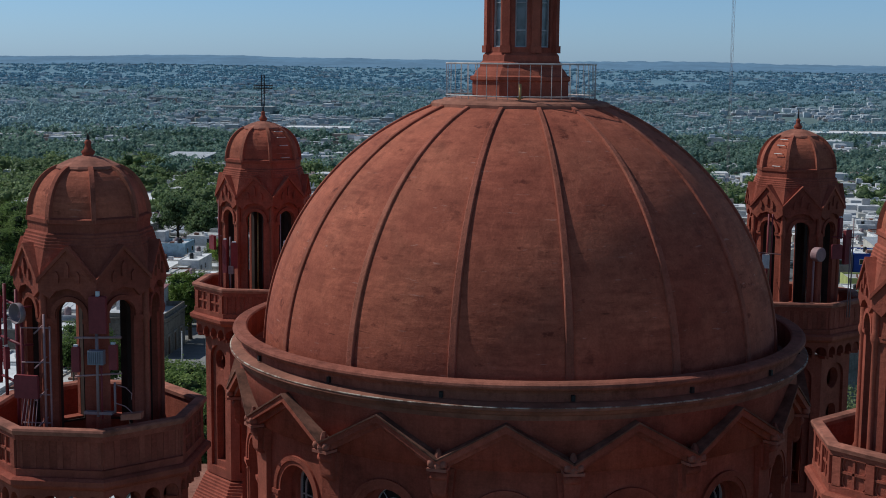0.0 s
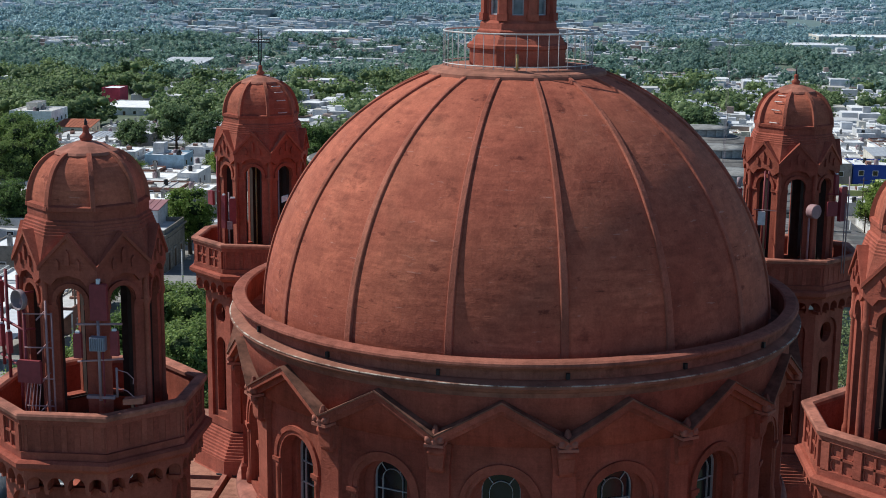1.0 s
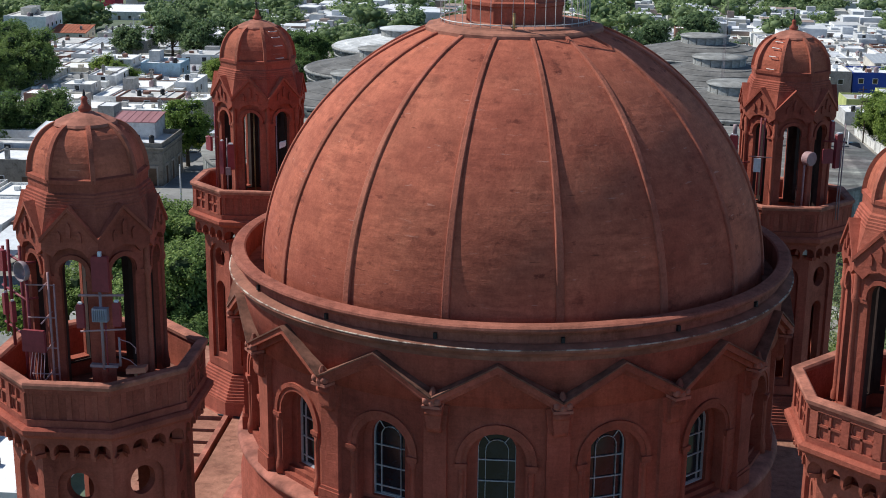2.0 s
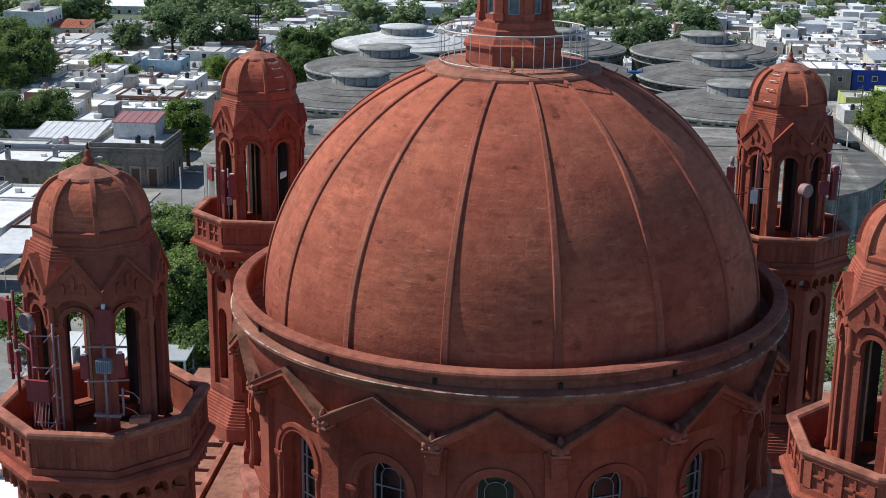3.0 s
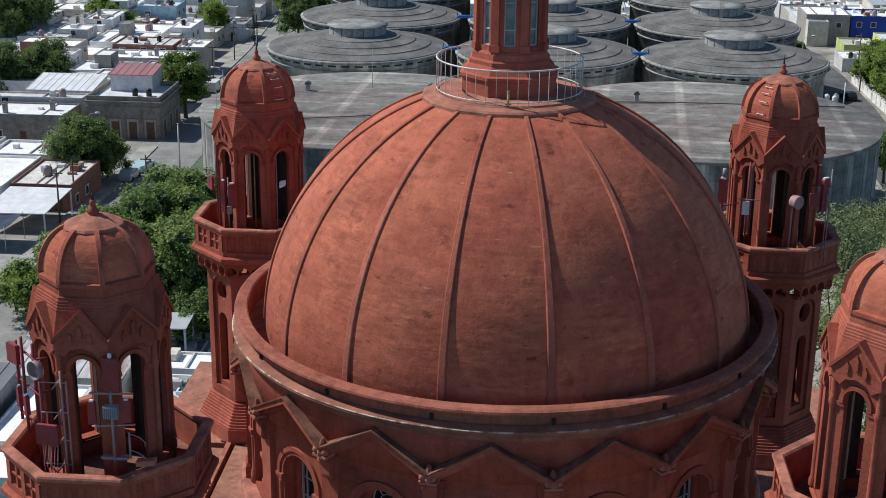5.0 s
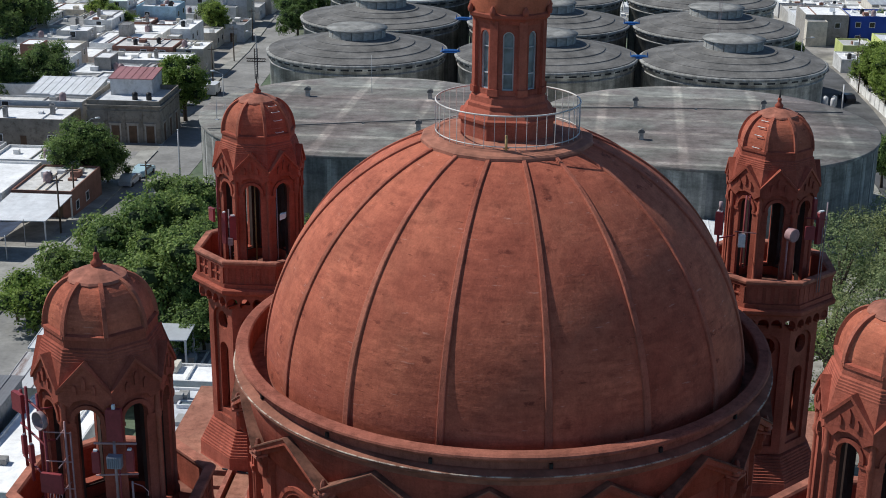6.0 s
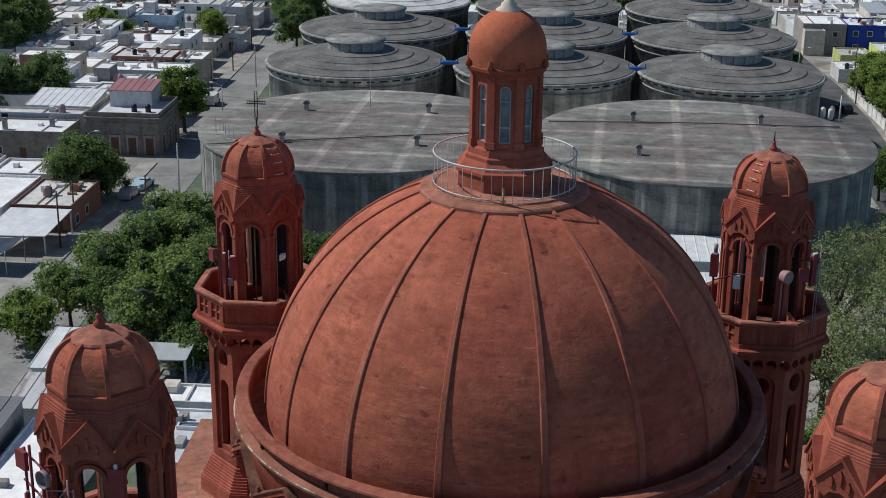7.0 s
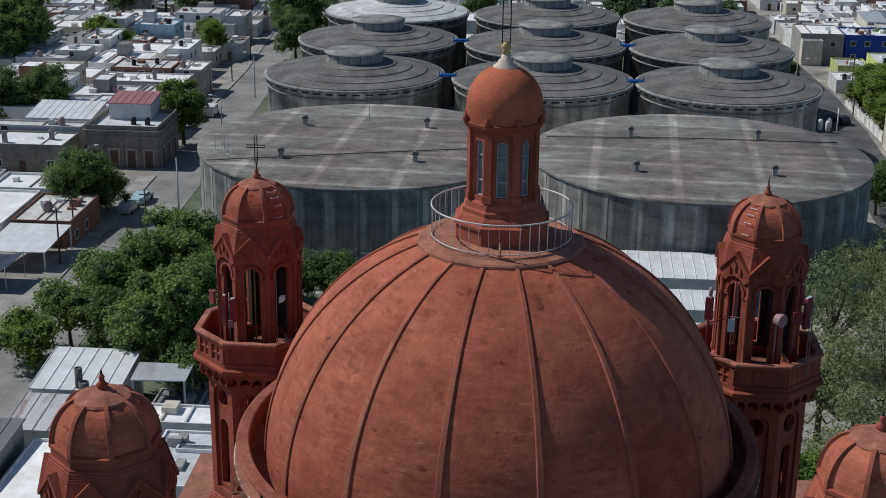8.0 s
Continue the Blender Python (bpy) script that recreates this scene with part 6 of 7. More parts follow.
def stack(x, y, z, r, h):
    c = thing("vent_stack", Matrix.Translation((x, y, z)), "dark round metal vent stack on the shed roof", "vent", "vent stacks")
    part("pipe", Mesh().lathe([(0, 0), (r, 0), (r, h), (r * 0.8, h), (r * 0.8, h - 0.1), (0, h - 0.1)], 16), m_tankcone, c)
    part("collar", Mesh().lathe([(r, 0.0), (r + 0.15, 0.0), (r + 0.15, 0.12), (r, 0.16)], 16), m_tankcone, c)
    return c


stack(-36.6, 60.0, 4.4, 0.32, 1.9)
stack(-36.0, 59.4, 4.2, 0.42, 1.1)
sk = thing("skylight", Matrix.Translation((-23.8, 48.9, 4.96)), "long glazed skylight on the flat roof", "skylight")
part("kerb", Mesh().ring([(-1.6, -0.45), (1.6, -0.45), (1.6, 0.45), (-1.6, 0.45)], [(-1.45, -0.32), (1.45, -0.32), (1.45, 0.32), (-1.45, 0.32)], -0.3, 0.0, Matrix.Rotation(radians(-90), 4, "X")), m_antwhite, sk)
part("pane", Mesh().box(-1.5, 1.5, -0.36, 0.36, 0.12, 0.16), m_glasslight, sk)


# ---- trees ----
def leaf_cloud(rng, lobes, per, size, flat=0.8, tuft=0.55):
    """Leaves gathered in small tufts over the skin of several uneven lobes."""
    v, f = [], []
    for cx, cy, cz, r in lobes:
        n_tuft = max(1, int(min(5.5 * r * r / (tuft * tuft), per * r * r / 6)))
        for _ in range(n_tuft):
            d = Vector((rng.gauss(0, 1), rng.gauss(0, 1), rng.gauss(0, 1) + 0.25)).normalized()
            k = r * (0.66 + 0.42 * rng.random())
            q = Vector((cx, cy, cz)) + Vector((d.x * k, d.y * k, d.z * k * flat))
            tr = tuft * rng.uniform(0.5, 1.15)
            for _ in range(max(1, int(per * r * r / n_tuft * rng.uniform(0.6, 1.4)))):
                e = Vector((rng.gauss(0, 0.5), rng.gauss(0, 0.5), rng.gauss(0, 0.42))) * tr
                p = q + e
                n = (d * 0.5 + e * 0.6 + Vector((rng.uniform(-0.7, 0.7), rng.uniform(-0.7, 0.7), rng.uniform(-0.2, 1.0)))).normalized()
                a = n.orthogonal().normalized()
                a.rotate(Matrix.Rotation(rng.uniform(0, 6.28), 3, n))
                b = n.cross(a)
                w = size * rng.uniform(0.55, 1.3)
                i = len(v)
                v += [tuple(p + a * w), tuple(p + b * w * 0.6 + n * w * 0.15), tuple(p - a * w), tuple(p - b * w * 0.6 + n * w * 0.1)]
                f.append((i, i + 1, i + 2, i + 3))
    return v, f


def core(lobes, flat=0.8, segs=7):
    """Dense inner foliage, so that a crown is not seen through everywhere."""
    v, f = [], []
    for cx, cy, cz, r in lobes:
        ms = Mesh().lathe([(0, -0.62 * r), (0.45 * r, -0.4 * r), (0.62 * r, 0), (0.5 * r, 0.36 * r), (0, 0.55 * r)][::1 if segs > 5 else 2], segs)
        n = len(v)
        v += [(x + cx, y + cy, z * flat + cz) for x, y, z in ms.v]
        f += [tuple(i + n for i in q) for q in ms.f]
    return v, f


def make_lobes(rng, R, H, n, top=0.5):
    out = [(0, 0, H * 0.55, R * 0.55)]
    for i in range(n):
        a = rng.uniform(0, 6.28)
        k = R * rng.uniform(0.3, 0.78)
        z = rng.uniform(0.26, 0.88)
        k *= 1.0 - 0.55 * max(0.0, z - 0.55) / 0.33
        out.append((k * math.cos(a), k * math.sin(a), H * z, R * rng.uniform(0.22, 0.42)))
    return out


def tree_kind(seed, R, H, leaf, per, mat, label, n=11, dense=True):
    rng = random.Random(seed)
    lobes = make_lobes(rng, R, H, n)
    c = thing("tree", None, label, "tree", "street trees")
    tr = Mesh().tube([(0, 0, -0.5), (0.08, 0.05, H * 0.2), (0.0, 0.1, H * 0.4), (0.1, 0.0, H * 0.62)], 0.045 * H * 0.7, 8, r1=0.06)
    for cx, cy, cz, r in lobes[1:]:
        tr.tube([(0, 0.05, H * rng.uniform(0.22, 0.4)), (cx * 0.45, cy * 0.45, cz * 0.72), (cx * 0.95, cy * 0.95, cz)], 0.012 * H, 5, r1=0.02)
    part("trunk", tr, m_bark, c)
    v, f = leaf_cloud(rng, lobes, per, leaf)
    cr = part("crown", Mesh().add(v, f), mat, c)
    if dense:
        # the core is coloured dark to stand for shade within the crown
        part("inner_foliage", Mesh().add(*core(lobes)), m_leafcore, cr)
    return c


KINDS = {
    "big": tree_kind(1, 5.4, 9.6, 0.15, 320, m_leaf, "broad leafy dark green street tree", 17),
    "broad": tree_kind(2, 4.4, 7.6, 0.15, 320, m_leaf, "rounded leafy green street tree", 15),
    "bright": tree_kind(3, 3.0, 5.4, 0.14, 320, m_leafbright, "small bright green tree", 13),
    "light": tree_kind(4, 3.9, 8.4, 0.16, 380, m_leafbright, "tall light green street tree", 16),
    "thin": tree_kind(5, 5.0, 11.0, 0.13, 120, m_leafgrey, "sparse olive-green tree with open crown", 18, False),
    "mid": tree_kind(6, 4.8, 9.5, 0.26, 150, m_leafmid, "leafy dark green tree", 14),
}
PLACES = [("big", -36.3, 93.5, 1.0), ("big", -34.4, 82, 1.0), ("big", -31, 76.5, 0.95), ("broad", -36, 73.5, 0.95), ("broad", -29, 84, 0.9),
          ("broad", -33, 88, 0.8), ("broad", -28, 71, 0.85), ("broad", -24.5, 73, 0.8), ("broad", -43.0, 76.5, 0.85), ("big", -31.5, 69.5, 1.05), ("big", -36.8, 79, 1.05), ("broad", -41.2, 85, 1.0), ("broad", -27.5, 65.5, 0.8), ("bright", -44.8, 71.2, 1.0), ("bright", -47.2, 73.6, 0.8), ("broad", -20.6, 90.5, 0.85), ("broad", -25.0, 93.5, 0.7),
          ("big", -56.8, 124.0, 0.86), ("broad", -58.8, 127.5, 0.95), ("broad", -55.4, 127.5, 0.7), ("light", -54.9, 166.4, 1.22), ("big", -80.0, 177, 0.95), ("big", -86.5, 175, 1.0), ("broad", -76.5, 176.5, 0.65), ("bright", -89, 171, 0.9),
          ("light", -68.3, 244.5, 0.85), ("bright", -93, 252, 1.1), ("bright", -88, 247, 0.9), ("bright", -97, 258, 1.2), ("broad", -74, 266, 0.8), ("bright", -79, 212, 0.5),
          ("big", -104, 232, 1.35), ("big", -111, 238, 1.45), ("big", -119, 232, 1.4), ("big", -108, 225, 1.1), ("big", -116, 246, 1.4),
          ("big", -51, 246, 1.0), ("big", -52, 262, 1.15), ("big", -57, 270, 1.15), ("broad", -44, 268, 1.1), ("broad", -40, 276, 1.1), ("light", -34, 284, 1.0), ("broad", -27, 288, 1.0),
          ("thin", 34.7, 101, 0.6), ("thin", 39.5, 106, 0.62), ("thin", 36.0, 91, 0.85), ("broad", 46.4, 138, 0.9), ("thin", 29.0, 79, 1.0), ("thin", 34.5, 76, 0.95), ("thin", 25, 62, 0.9), ("thin", 30.5, 64, 0.9), ("bright", 22, 48, 0.9), ("bright", 26.5, 70, 0.7), ("broad", 40, 98, 0.7), ("thin", 26, 52, 0.8),
          ("light", 59.5, 194, 1.1), ("light", 61.5, 199, 1.15), ("light", 59.8, 205, 1.1), ("light", 59.5, 186, 0.9), ("light", 58.7, 190.5, 0.8), ("light", 58.8, 200.5, 0.95), ("bright", 58.9, 209, 0.9), ("bright", 60, 190, 1.2), ("light", 64, 193, 1.1), ("bright", 63, 198, 1.2), ("light", 64, 190, 1.0), ("broad", 62, 208, 0.7), ("broad", 52, 240, 0.45), ("broad", 70, 238, 0.6),
          ("broad", -14, 305, 1.1), ("mid", 20, 300, 1.0), ("mid", 34, 296, 1.1), ("mid", 44, 292, 0.9), ("mid", 28, 320, 1.2), ("mid", 40, 330, 1.3), ("mid", 2, 312, 1.1),
          ("mid", -86, 300, 1.2), ("mid", -95, 306, 1.3), ("mid", -78, 304, 1.2), ("mid", -104, 300, 1.0), ("broad", 84, 250, 0.8), ("mid", 98, 236, 0.8), ("mid", 76, 268, 0.7)]
used = set()
trng = random.Random(77)
for kind, tx, ty, s_ in PLACES:
    s_ *= 1.12
    m = Matrix.Translation((tx, ty, land(tx, ty))) @ Matrix.Rotation(trng.uniform(0, 6.28), 4, "Z") @ Matrix.Diagonal((s_, s_, s_ * trng.uniform(0.92, 1.05), 1))
    if kind in used:
        o = copy_thing(KINDS[kind], m)
    else:
        used.add(kind)
        o = KINDS[kind]
    o.matrix_basis = m


# ---- woods and roofs out to the horizon ----
def scatter(seed, n, y0, y1, lo, hi):
    """Places spread evenly over the view's depth, in a fan wider than it."""
    rng = random.Random(seed)
    out = []
    while len(out) < n:
        y = math.exp(rng.uniform(math.log(y0), math.log(y1)))
        d = y + 44
        x = rng.uniform(lo, hi) * d
        out.append((x, y, rng))
    return out


def clump(x, y):
    return noise.noise(Vector((x * 0.011, y * 0.006, 1.7)))


def join_cloud(name, mat, label, places, template, keep):
    tv, tf = template
    tv = np.array(tv)
    tf = np.array(tf)
    V, F, n = [], [], 0
    for x, y, rng in places:
        if not keep(x, y, rng):
            continue
        a, s = rng.uniform(0, 6.28), rng.uniform(0.75, 1.35)
        c_, s_ = math.cos(a), math.sin(a)
        p = np.stack([(tv[:, 0] * c_ - tv[:, 1] * s_) * s, (tv[:, 0] * s_ + tv[:, 1] * c_) * s, tv[:, 2] * s * rng.uniform(0.85, 1.15)], 1) + (x, y, land(x, y))
        V.append(p)
        F.append(tf + n)
        n += len(tv)
    d = bpy.data.meshes.new(name)
    V, F = np.concatenate(V), np.concatenate(F)
    d.vertices.add(len(V))
    d.vertices.foreach_set("co", V.ravel())
    d.loops.add(F.size)
    d.loops.foreach_set("vertex_index", F.ravel())
    d.polygons.add(len(F))
    d.polygons.foreach_set("loop_start", np.arange(0, F.size, 4))
    d.update(calc_edges=True)
    d.validate()
    d.materials.append(mat)
    return tagged(new(name, d), label, "woods", kind="stuff")


def template(seed, R, H, n, per, leaf):
    rng = random.Random(seed)
    lobes = [(0, 0, H * 0.58, R * 0.55)]
    for i in range(n):
        a, d = 6.28 * (i + rng.random()) / n, R * rng.uniform(0.4, 0.66)
        lobes.append((d * math.cos(a), d * math.sin(a), H * rng.uniform(0.36, 0.66), R * rng.uniform(0.34, 0.48)))
    v, f = leaf_cloud(rng, lobes, per, leaf, 0.7, max(0.55, leaf * 1.6))
    cv, cf = core([(x, y, z, r * (0.88 if leaf < 1 else 1.3)) for x, y, z, r in lobes], 0.7, 7 if leaf < 0.6 else 5)
    k = len(v)
    v += cv
    f += [tuple(i + k for i in q) for q in cf if len(q) == 4]
    return v, f


def free_near(x, y):
    """Away from the streets and houses that are built singly."""
    return not (-128 < x < 142 and y < 300) and not (-50 < x < 56 and y < 374) and not (55 < x < 145 and y < 378) and not (-168 < x < -58 and y < 376) and not (-172 < x < -124 and 388 < y < 475)


def in_block(x, y):
    """Open town between the woods, in streaks across the view."""
    return (clump(x, y) < 0.02 or x > -62 and y < 470) and not (x < -168 and 380 < y < 640)


join_cloud("woods", m_leafmid, "dark green spreading trees in the middle distance", scatter(5, 1150, 300, 580, -0.46, 0.30), template(21, 6.8, 8.8, 8, 6.6, 0.5),
           lambda x, y, r: free_near(x, y) and (not in_block(x, y) or r.random() < 0.32))
join_cloud("woods", m_leafmidfar, "green trees filling the distant suburbs, leaves faintly haze-tinted", scatter(8, 1500, 560, 920, -0.46, 0.30), template(24, 6.4, 7.0, 5, 3.2, 0.7),
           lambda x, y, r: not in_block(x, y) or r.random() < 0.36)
join_cloud("woods", m_leaffar, "trees of the far suburbs, leaf colour tinted with distance haze", scatter(6, 4600, 880, 2200, -0.46, 0.30), template(22, 6.6, 5.2, 4, 1.0, 0.9),
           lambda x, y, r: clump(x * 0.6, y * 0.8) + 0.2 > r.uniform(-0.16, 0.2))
join_cloud("woods", m_leafhaze, "woods towards the horizon, leaf colour turned haze blue", scatter(7, 6500, 2100, 4790, -0.46, 0.30), template(23, 9.0, 5.0, 2, 0.12, 1.6),
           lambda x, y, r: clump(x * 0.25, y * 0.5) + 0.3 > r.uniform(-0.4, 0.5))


def far_house_mat(name, pale):
    m, t, b = nodes_of(name, 0.8)
    g = t.nodes.new("ShaderNodeNewGeometry")
    r = t.nodes.new("ShaderNodeValToRGB")
    r.color_ramp.interpolation = "CONSTANT"
    cols = [(0.70, 0.71, 0.72), (0.56, 0.56, 0.56), (0.45, 0.45, 0.45), (0.82, 0.82, 0.82), (0.52, 0.50, 0.45), (0.74, 0.76, 0.79), (0.34, 0.26, 0.22), (0.62, 0.63, 0.64)]
    el = r.color_ramp.elements
    while len(el) < len(cols):
        el.new(0.5)
    for i, col in enumerate(cols):
        el[i].position = i / len(cols)
        # pale: share of distance haze, a greyish blue, mixed into the colour
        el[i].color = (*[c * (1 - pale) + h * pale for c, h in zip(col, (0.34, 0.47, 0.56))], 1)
    t.links.new(g.outputs["Random Per Island"], r.inputs["Fac"])
    c = mix(t, "MULTIPLY", 0.5, r.outputs["Color"], ramp(t, tex_noise(t, where(t), 0.4, 5), (0.65,) * 3, (1.1,) * 3))
    t.links.new(c, b.inputs["Base Color"])
    return m


def far_houses(name, seed, n, y0, y1, mat, label, size, keep):
    """Flat-roofed houses in short rows: walls, a roof slab and now and then a roof room."""
    V, F, k = [], [], 0
    box_f = np.array([(0, 2, 3, 1), (4, 5, 7, 6), (0, 1, 5, 4), (2, 6, 7, 3), (0, 4, 6, 2), (1, 3, 7, 5)])

    def box(ox, oy, a, w, d, z0, z1):
        nonlocal k
        p = np.array([(sx * w, sy * d, zz) for zz in (z0, z1) for sy in (-1, 1) for sx in (-1, 1)])
        V.append(np.stack([p[:, 0] * math.cos(a) - p[:, 1] * math.sin(a) + ox, p[:, 0] * math.sin(a) + p[:, 1] * math.cos(a) + oy, p[:, 2]], 1))
        F.append(box_f + k)
        k += 8

    for x, y, rng in scatter(seed, n, y0, y1, -0.5, 0.36):
        if not keep(x, y, rng):
            continue
        a, ox = rng.choice((-0.12, -0.06, -0.02)), x
        for _ in range(rng.choice((1, 2, 3, 4, 5))):
            w, d, h = rng.uniform(2.2, 4.8) * size, rng.uniform(2.5, 5.5) * size, rng.choice((2.8, 3.0, 3.2, 3.4, 3.8, 5.4))
            oy = y + rng.uniform(-2.5, 2.5) * size
            z = land(ox, oy)
            box(ox, oy, a, w, d, z - 1.5, z + h)
            box(ox, oy, a, w - 0.2, d - 0.2, z + h - 0.1, z + h + 0.1)
            if rng.random() < 0.4:
                box(ox + rng.uniform(-0.4, 0.4) * w, oy + d * 0.3, a, w * 0.35, d * 0.35, z + h, z + h + rng.uniform(0.7, 2.2))
            if rng.random() < 0.5:
                box(ox + rng.uniform(-0.5, 0.5) * w, oy - d - 1.2, a, w * 0.6, 1.1, z - 1.5, z + rng.uniform(1.8, 2.6))
            ox += 2 * w + rng.choice((0.1, 0.2, 2.5))
    d = bpy.data.meshes.new(name)
    V, F = np.concatenate(V), np.concatenate(F)
    d.from_pydata(V.tolist(), [], F.tolist())
    d.materials.append(mat)
    return tagged(new(name, d), label, "houses", kind="stuff")


far_houses("distant_houses", 31, 1150, 300, 920, far_house_mat("distant_walls", 0.0), "pale flat-roofed houses among the trees", 1.0,
           lambda x, y, r: free_near(x, y) and free_near(x + 25, y) and (in_block(x, y) or r.random() < 0.12))
far_houses("distant_houses", 32, 1150, 880, 2300, far_house_mat("haze_tinted_far_walls", 0.25), "small pale houses of the far suburbs, tinted with distance haze", 1.1,
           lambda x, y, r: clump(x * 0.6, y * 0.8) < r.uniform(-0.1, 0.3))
far_houses("distant_houses", 33, 420, 2200, 4300, far_house_mat("haze_tinted_horizon_walls", 0.45), "pale houses near the horizon, haze blue mixed into their walls", 1.7,
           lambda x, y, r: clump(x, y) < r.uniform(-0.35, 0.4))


# ---- radio gear on the turrets ----
def panel(c, x, y, z0, z1, turn, w=0.26, d=0.12, mat=None, cap=True):
    """A slim sector antenna with a pale cap."""
    m = Matrix.Translation((x, y, 0)) @ Matrix.Rotation(radians(turn), 4, "Z")
    o = part("panel", Mesh().prism([(-w / 2, z0), (w / 2, z0), (w / 2, z1 - 0.04), (w / 2 - 0.03, z1), (-w / 2 + 0.03, z1), (-w / 2, z1 - 0.04)], -d / 2, d / 2), mat or m_antred, c, "", m)
    if cap:
        part("panel_cap", Mesh().box(-w / 2 + 0.05, w / 2 - 0.05, -d / 2 + 0.02, d / 2 - 0.02, z1, z1 + 0.05), m_antwhite, o, "white cap")
    return o


def pole(c, x, y, z0, z1, r=0.03, mat=None):
    return part("pole", Mesh().tube([(x, y, z0), (x, y, z1)], r, 8), mat or m_antgrey, c)


def bar(c, a, b, r=0.025, mat=None):
    return part("crossbar", Mesh().tube([a, b], r, 6), mat or m_antpink, c)


def cable(c, pts):
    return part("cable", Mesh().tube(pts, 0.012, 5), m_antpink, c)


def front_mount():
    c = thing("antenna_mount", None, "mast with red sector antennas and grey radio box", "antenna")
    x, y = -9.74, -12.42
    pole(c, x, y, 31.9, 34.0, 0.04)
    pole(c, x + 0.1, y, 31.85, 33.2, 0.025, m_antred)
    panel(c, x + 0.05, y - 0.02, 33.95, 34.85, 0, 0.42, 0.14, None, False)
    part("panel_cap", Mesh().box(x + 0.01, x + 0.09, y - 0.06, y + 0.02, 34.85, 34.97), m_antwhite, c, "white cap")
    bar(c, (x - 0.55, y, 33.82), (x + 0.6, y, 33.86), 0.03)
    bar(c, (x - 0.55, y, 32.88), (x + 0.6, y, 32.98), 0.025)
    panel(c, x - 0.5, y - 0.06, 33.0, 33.62, 0, 0.2, 0.12)
    panel(c, x + 0.42, y - 0.06, 33.08, 33.7, 0, 0.2, 0.12)
    rb = Mesh().box(x - 0.16, x + 0.22, y - 0.24, y - 0.04, 33.22, 33.56)
    rbx = part("radio_box", rb, m_box, c, "finned grey radio box")
    fin = Mesh().box(0, 0.02, y - 0.27, y - 0.24, 33.24, 33.54).data("fin", m_box)
    for i in range(7):
        part("fin", fin, m_box, rbx, at=Matrix.Translation((x - 0.14 + i * 0.053, 0, 0)))
    part("foot_plate", Mesh().box(x - 0.35, x + 0.35, y - 0.03, y + 0.12, 31.95, 32.02), m_antgrey, c)
    pole(c, x + 0.42, y - 0.0, 32.0, 32.75, 0.03)
    cable(c, [(x + 0.45, y, 32.7), (x + 0.7, y - 0.05, 32.65), (x + 0.85, y - 0.05, 32.5), (x + 0.82, y, 32.35)])
    cable(c, [(x + 0.42, y, 32.25), (x + 0.7, y - 0.1, 32.2), (x + 0.9, y - 0.1, 32.02)])
    part("junction_box", Mesh().prism([(0, 0), (0.5, 0.05), (0.5, 0.2), (0, 0.14)], -0.12, 0.12), m_capstone, c, "ochre cable cover", Matrix.Translation((x + 0.62, y - 0.12, 31.88)))
    return c


def side_rack():
    c = thing("antenna_rack", None, "pipe rack with dishes and red panels beside the turret", "antenna")
    for px_, py_, z0, z1 in ((-12.62, -11.55, 32.2, 35.0), (-12.25, -11.75, 31.2, 34.9), (-11.95, -12.2, 31.0, 34.2), (-12.95, -11.1, 32.4, 34.7)):
        pole(c, px_, py_, z0, z1, 0.045, m_antred)
    for z in (34.55, 33.6, 32.6):
        bar(c, (-13.1, -10.9, z), (-11.9, -12.25, z), 0.035, m_antred)
        bar(c, (-12.25, -11.75, z - 0.1), (-11.9, -11.6, z - 0.1), 0.03, m_antred)
    m = Matrix.Translation((-11.9, -12.2, 34.42)) @ Matrix.Rotation(radians(-35), 4, "Z") @ Matrix.Rotation(radians(90), 4, "X")
    part("dish", Mesh().lathe([(0, 0.0), (0.15, 0.03), (0.25, 0.1), (0.26, 0.24), (0.24, 0.24), (0.22, 0.13), (0, 0.08)], 20, m=m), m_antgrey, c, "grey drum dish")
    part("feed", Mesh().lathe([(0, 0), (0.07, 0.02), (0.1, 0.14), (0.07, 0.24), (0, 0.26)], 12, m=Matrix.Translation((-11.95, -12.2, 34.2))), m_antpink, c)
    panel(c, -12.75, -11.65, 33.05, 33.62, -40, 0.12, 0.12)
    panel(c, -12.45, -11.95, 32.95, 33.5, -40, 0.12, 0.12)
    panel(c, -13.0, -11.2, 34.1, 34.65, -40, 0.5, 0.12, None, False)
    panel(c, -11.78, -12.42, 32.35, 32.92, -8, 0.62, 0.1, None, False)
    for z in (34.05, 33.2, 32.4, 31.7):
        bar(c, (-11.95, -12.25, z), (-11.2, -12.3, z + 0.02), 0.018, m_antpink)
        bar(c, (-11.55, -12.45, z - 0.1), (-11.38, -12.1, z + 0.12), 0.02, m_antpink)
    pole(c, -11.36, -12.3, 31.1, 34.4, 0.03, m_antpink)
    pole(c, -11.22, -12.3, 31.1, 34.1, 0.025, m_antpink)
    for i in range(5):
        cable(c, [(-11.9 + 0.08 * i, -12.25, 32.3), (-11.95 + 0.1 * i, -12.4 - 0.03 * i, 31.7), (-11.85 + 0.07 * i, -12.35, 31.1), (-11.8 + 0.1 * i, -12.3, 30.7)])
    return c


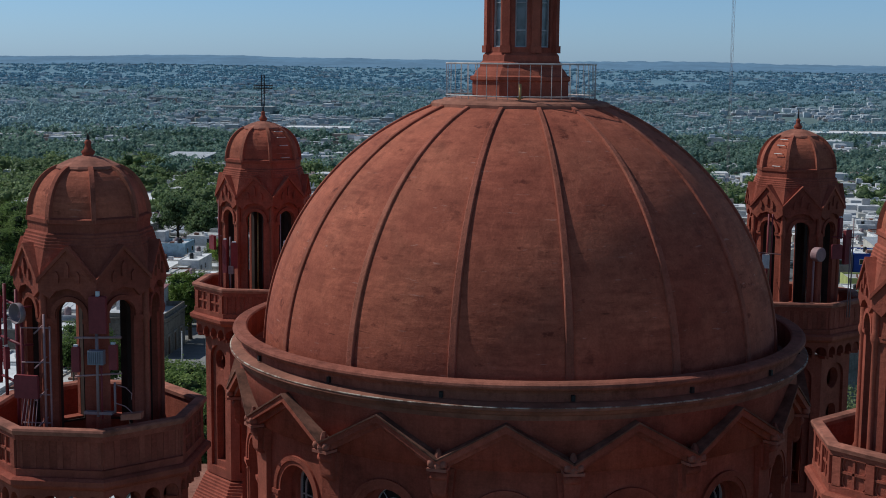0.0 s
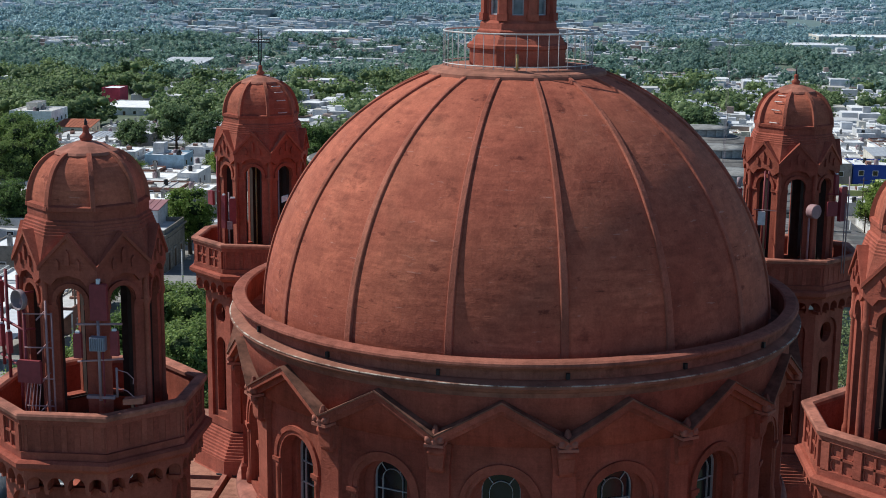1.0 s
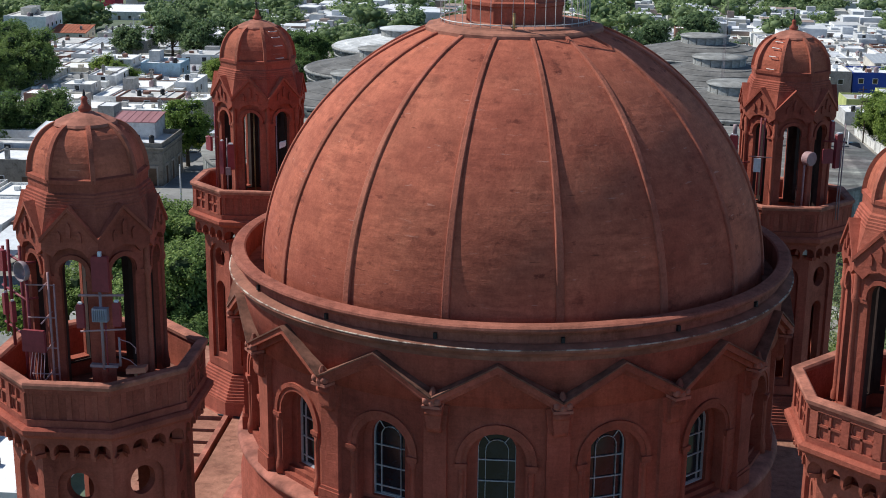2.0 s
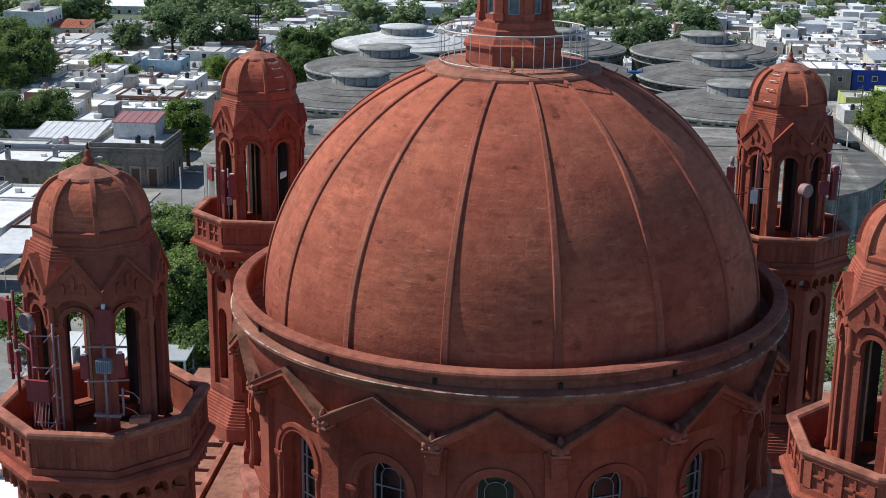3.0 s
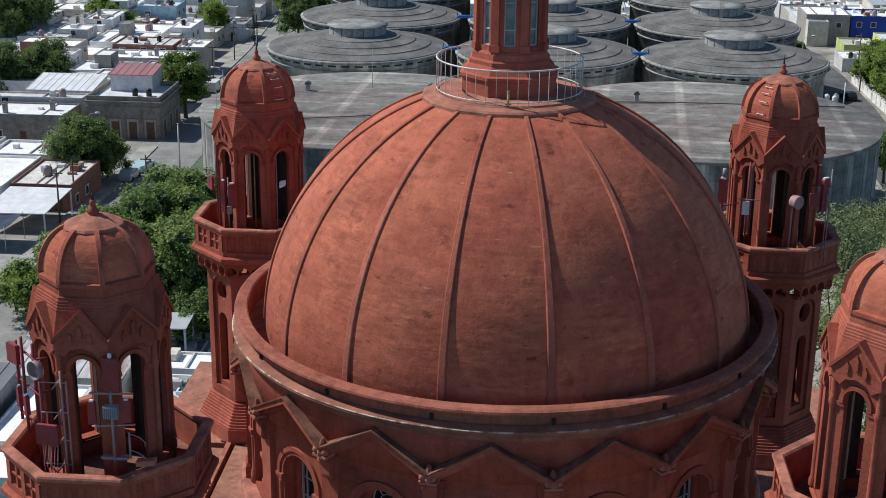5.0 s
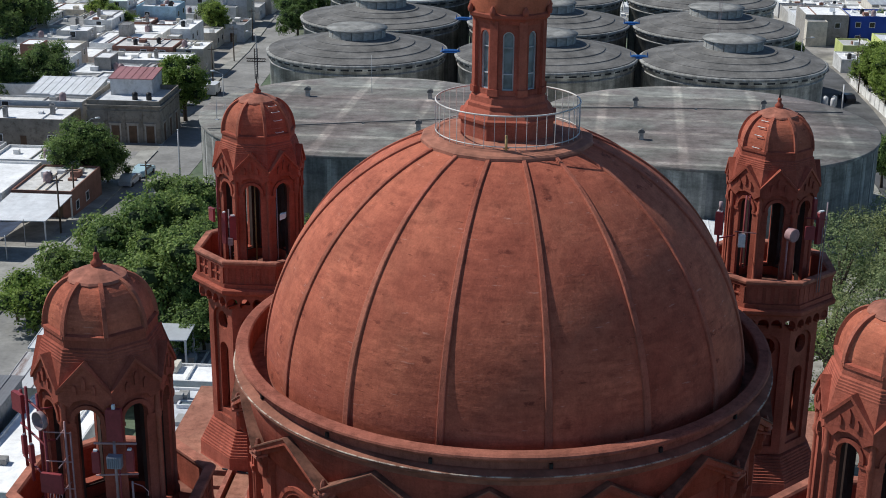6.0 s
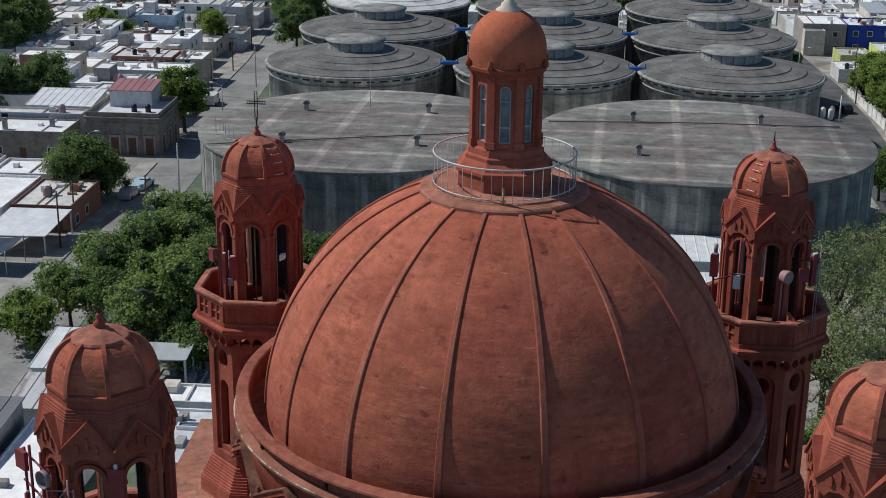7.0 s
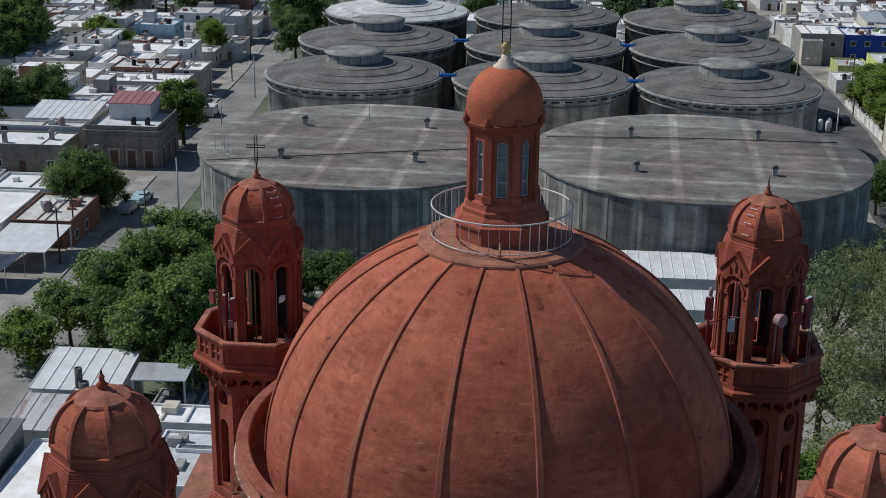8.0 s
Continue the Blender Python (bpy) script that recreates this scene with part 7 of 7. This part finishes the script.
def far_right_gear():
    c = thing("antenna_mount", None, "round dish, red panels and white box on the far turret", "antenna")
    m = Matrix.Translation((10.98, 8.5, 33.56)) @ Matrix.Rotation(radians(38), 4, "Z") @ Matrix.Rotation(radians(90), 4, "X")
    part("dish", Mesh().lathe([(0, 0.34), (0.25, 0.33), (0.27, 0.31), (0.27, 0.05), (0.24, 0.0), (0, -0.08)], 28, smooth=False, m=m), m_antpink, c, "round pinkish dish cover")
    pole(c, 11.0, 8.72, 31.2, 33.75, 0.04, m_antpink)
    part("equipment_box", Mesh().box(9.05, 9.3, 8.3, 8.5, 33.0, 33.5), m_antwhite, c, "bright white equipment box")
    bar(c, (8.9, 8.6, 33.55), (9.75, 8.6, 33.5), 0.02)
    pole(c, 9.28, 8.75, 32.0, 35.0, 0.035, m_antred)
    pole(c, 9.42, 8.75, 32.0, 35.0, 0.03, m_antred)
    panel(c, 12.15, 8.5, 33.2, 34.5, 40, 0.34, 0.14)
    panel(c, 11.75, 8.35, 33.4, 33.95, 10, 0.4, 0.1, None, False)
    pole(c, 12.35, 8.45, 31.2, 34.9, 0.025)
    pole(c, 12.25, 8.4, 31.2, 33.9, 0.02)
    panel(c, 11.95, 8.9, 34.1, 34.9, 30, 0.16, 0.12)
    bar(c, (11.6, 8.6, 34.2), (12.4, 8.45, 34.2), 0.03, m_antred)
    pole(c, 8.3, 8.75, 31.6, 34.5, 0.05, m_antred)
    panel(c, 8.28, 8.6, 33.4, 34.35, -20, 0.3, 0.2)
    part("equipment_box", Mesh().lathe([(0, 34.4), (0.08, 34.4), (0.08, 34.75), (0, 34.75)], 10, m=Matrix.Translation((8.3, 8.6, 0))), m_antgrey, c)
    bar(c, (8.3, 8.75, 33.2), (9.0, 9.2, 33.2), 0.03, m_antred)
    return c


def far_left_gear():
    c = thing("antenna_mount", None, "red panels and small radios on the far turret", "antenna")
    panel(c, -11.25, 8.5, 32.5, 33.5, 15, 0.26, 0.14)
    panel(c, -11.62, 8.6, 32.3, 33.6, -25, 0.2, 0.12)
    pole(c, -11.45, 8.72, 31.2, 33.7, 0.03)
    pole(c, -11.9, 8.75, 31.2, 35.1, 0.03, m_antred)
    panel(c, -12.15, 8.75, 33.2, 33.75, -50, 0.4, 0.1, None, False)
    bar(c, (-12.3, 8.75, 33.72), (-11.8, 8.8, 33.72), 0.02)
    part("radio_box", Mesh().box(-11.45, -11.25, 8.35, 8.5, 32.3, 32.6), m_antgrey, c)
    part("camera_box", Mesh().prism([(0, 0), (0.22, 0.1), (0.22, 0.3), (0, 0.24)], -0.1, 0.14), m_antwhite, c, "white device", Matrix.Translation((-9.35, 8.7, 33.35)))
    pole(c, -9.5, 8.85, 31.2, 34.6, 0.02)
    pole(c, -10.55, 9.6, 31.0, 34.6, 0.03, m_gold)
    return c


front_mount()
side_rack().location = (0.28, 0, -0.05)
far_right_gear().location = (-0.1, -0.4, -0.05)
far_left_gear().location = (0.1, -0.35, -0.05)


def iron_cross(x, y, z):
    c = thing("iron_cross", Matrix.Translation((x, y, z)), "openwork iron cross on the turret finial", "cross")
    ms = Mesh()
    for u in (-0.09, 0.09):
        ms.tube([(u, 0, 0.3), (u, 0, 2.3)], 0.035, 4)
    for i in range(12):
        ms.tube([(-0.09, 0, 0.4 + i * 0.165), (0.09, 0, 0.5 + i * 0.165)], 0.012, 4)
    part("upright", ms, m_iron, c)
    ar = Mesh()
    for u in (-0.09, 0.09):
        ar.tube([(-0.62, 0, 1.55 + u), (0.62, 0, 1.55 + u)], 0.035, 4)
    for i in range(8):
        ar.tube([(-0.6 + i * 0.16, 0, 1.46), (-0.48 + i * 0.16, 0, 1.64)], 0.012, 4)
    part("arm", ar, m_iron, c)
    part("spike", Mesh().tube([(0, 0, -0.1), (0, 0, 0.2), (0, 0, 0.6)], 0.07, 8, r1=0.02), m_iron, c)
    return c


iron_cross(-10.4, 10.15, 38.45).scale = (0.62, 0.62, 0.62)
for fx, fy in ((10.4, 10.1), (10.3, -11.0), (-10.5, -10.5)):
    s = thing("finial_spike", Matrix.Translation((fx, fy, 38.43)), "short dark iron spike on the turret finial", "finial", "finial spikes")
    part("spike", Mesh().tube([(0, 0, -0.05), (0, 0, 0.12), (0, 0, 0.42 if fy > 0 else 0.2)], 0.05, 8, r1=0.015), m_iron, s)


# ---- on the church roof ----
def roof_ladder():
    c = thing("roof_beams", None, "row of worn red concrete beams over an open roof well", "beams")
    for i in range(9):
        y0 = -3.2 + i * 1.17
        part("beam", Mesh().box(-13.4, -11.62, y0, y0 + 0.86, 22.05, 22.31), m_roofred, c)
    # well floor coloured black for the shade between the beams
    part("well", Mesh().box(-13.4, -11.25, -3.4, 7.5, 21.4, 21.75), m_black, c, "open well, its darkness painted black")
    return c


roof_ladder()


def drum_cable():
    c = thing("cable", None, "thin dark cable running down the drum and along the roof", "cable")
    part("wire", Mesh().tube([(-8.86, 2.2, 30.6), (-8.9, 2.3, 26.2), (-9.12, 2.4, 25.8), (-9.08, 2.5, 23.4), (-9.5, 4.6, 22.5), (-10.5, 7.2, 22.36), (-11.9, 7.6, 22.34)], 0.035, 6), m_black, c)
    return c


drum_cable()
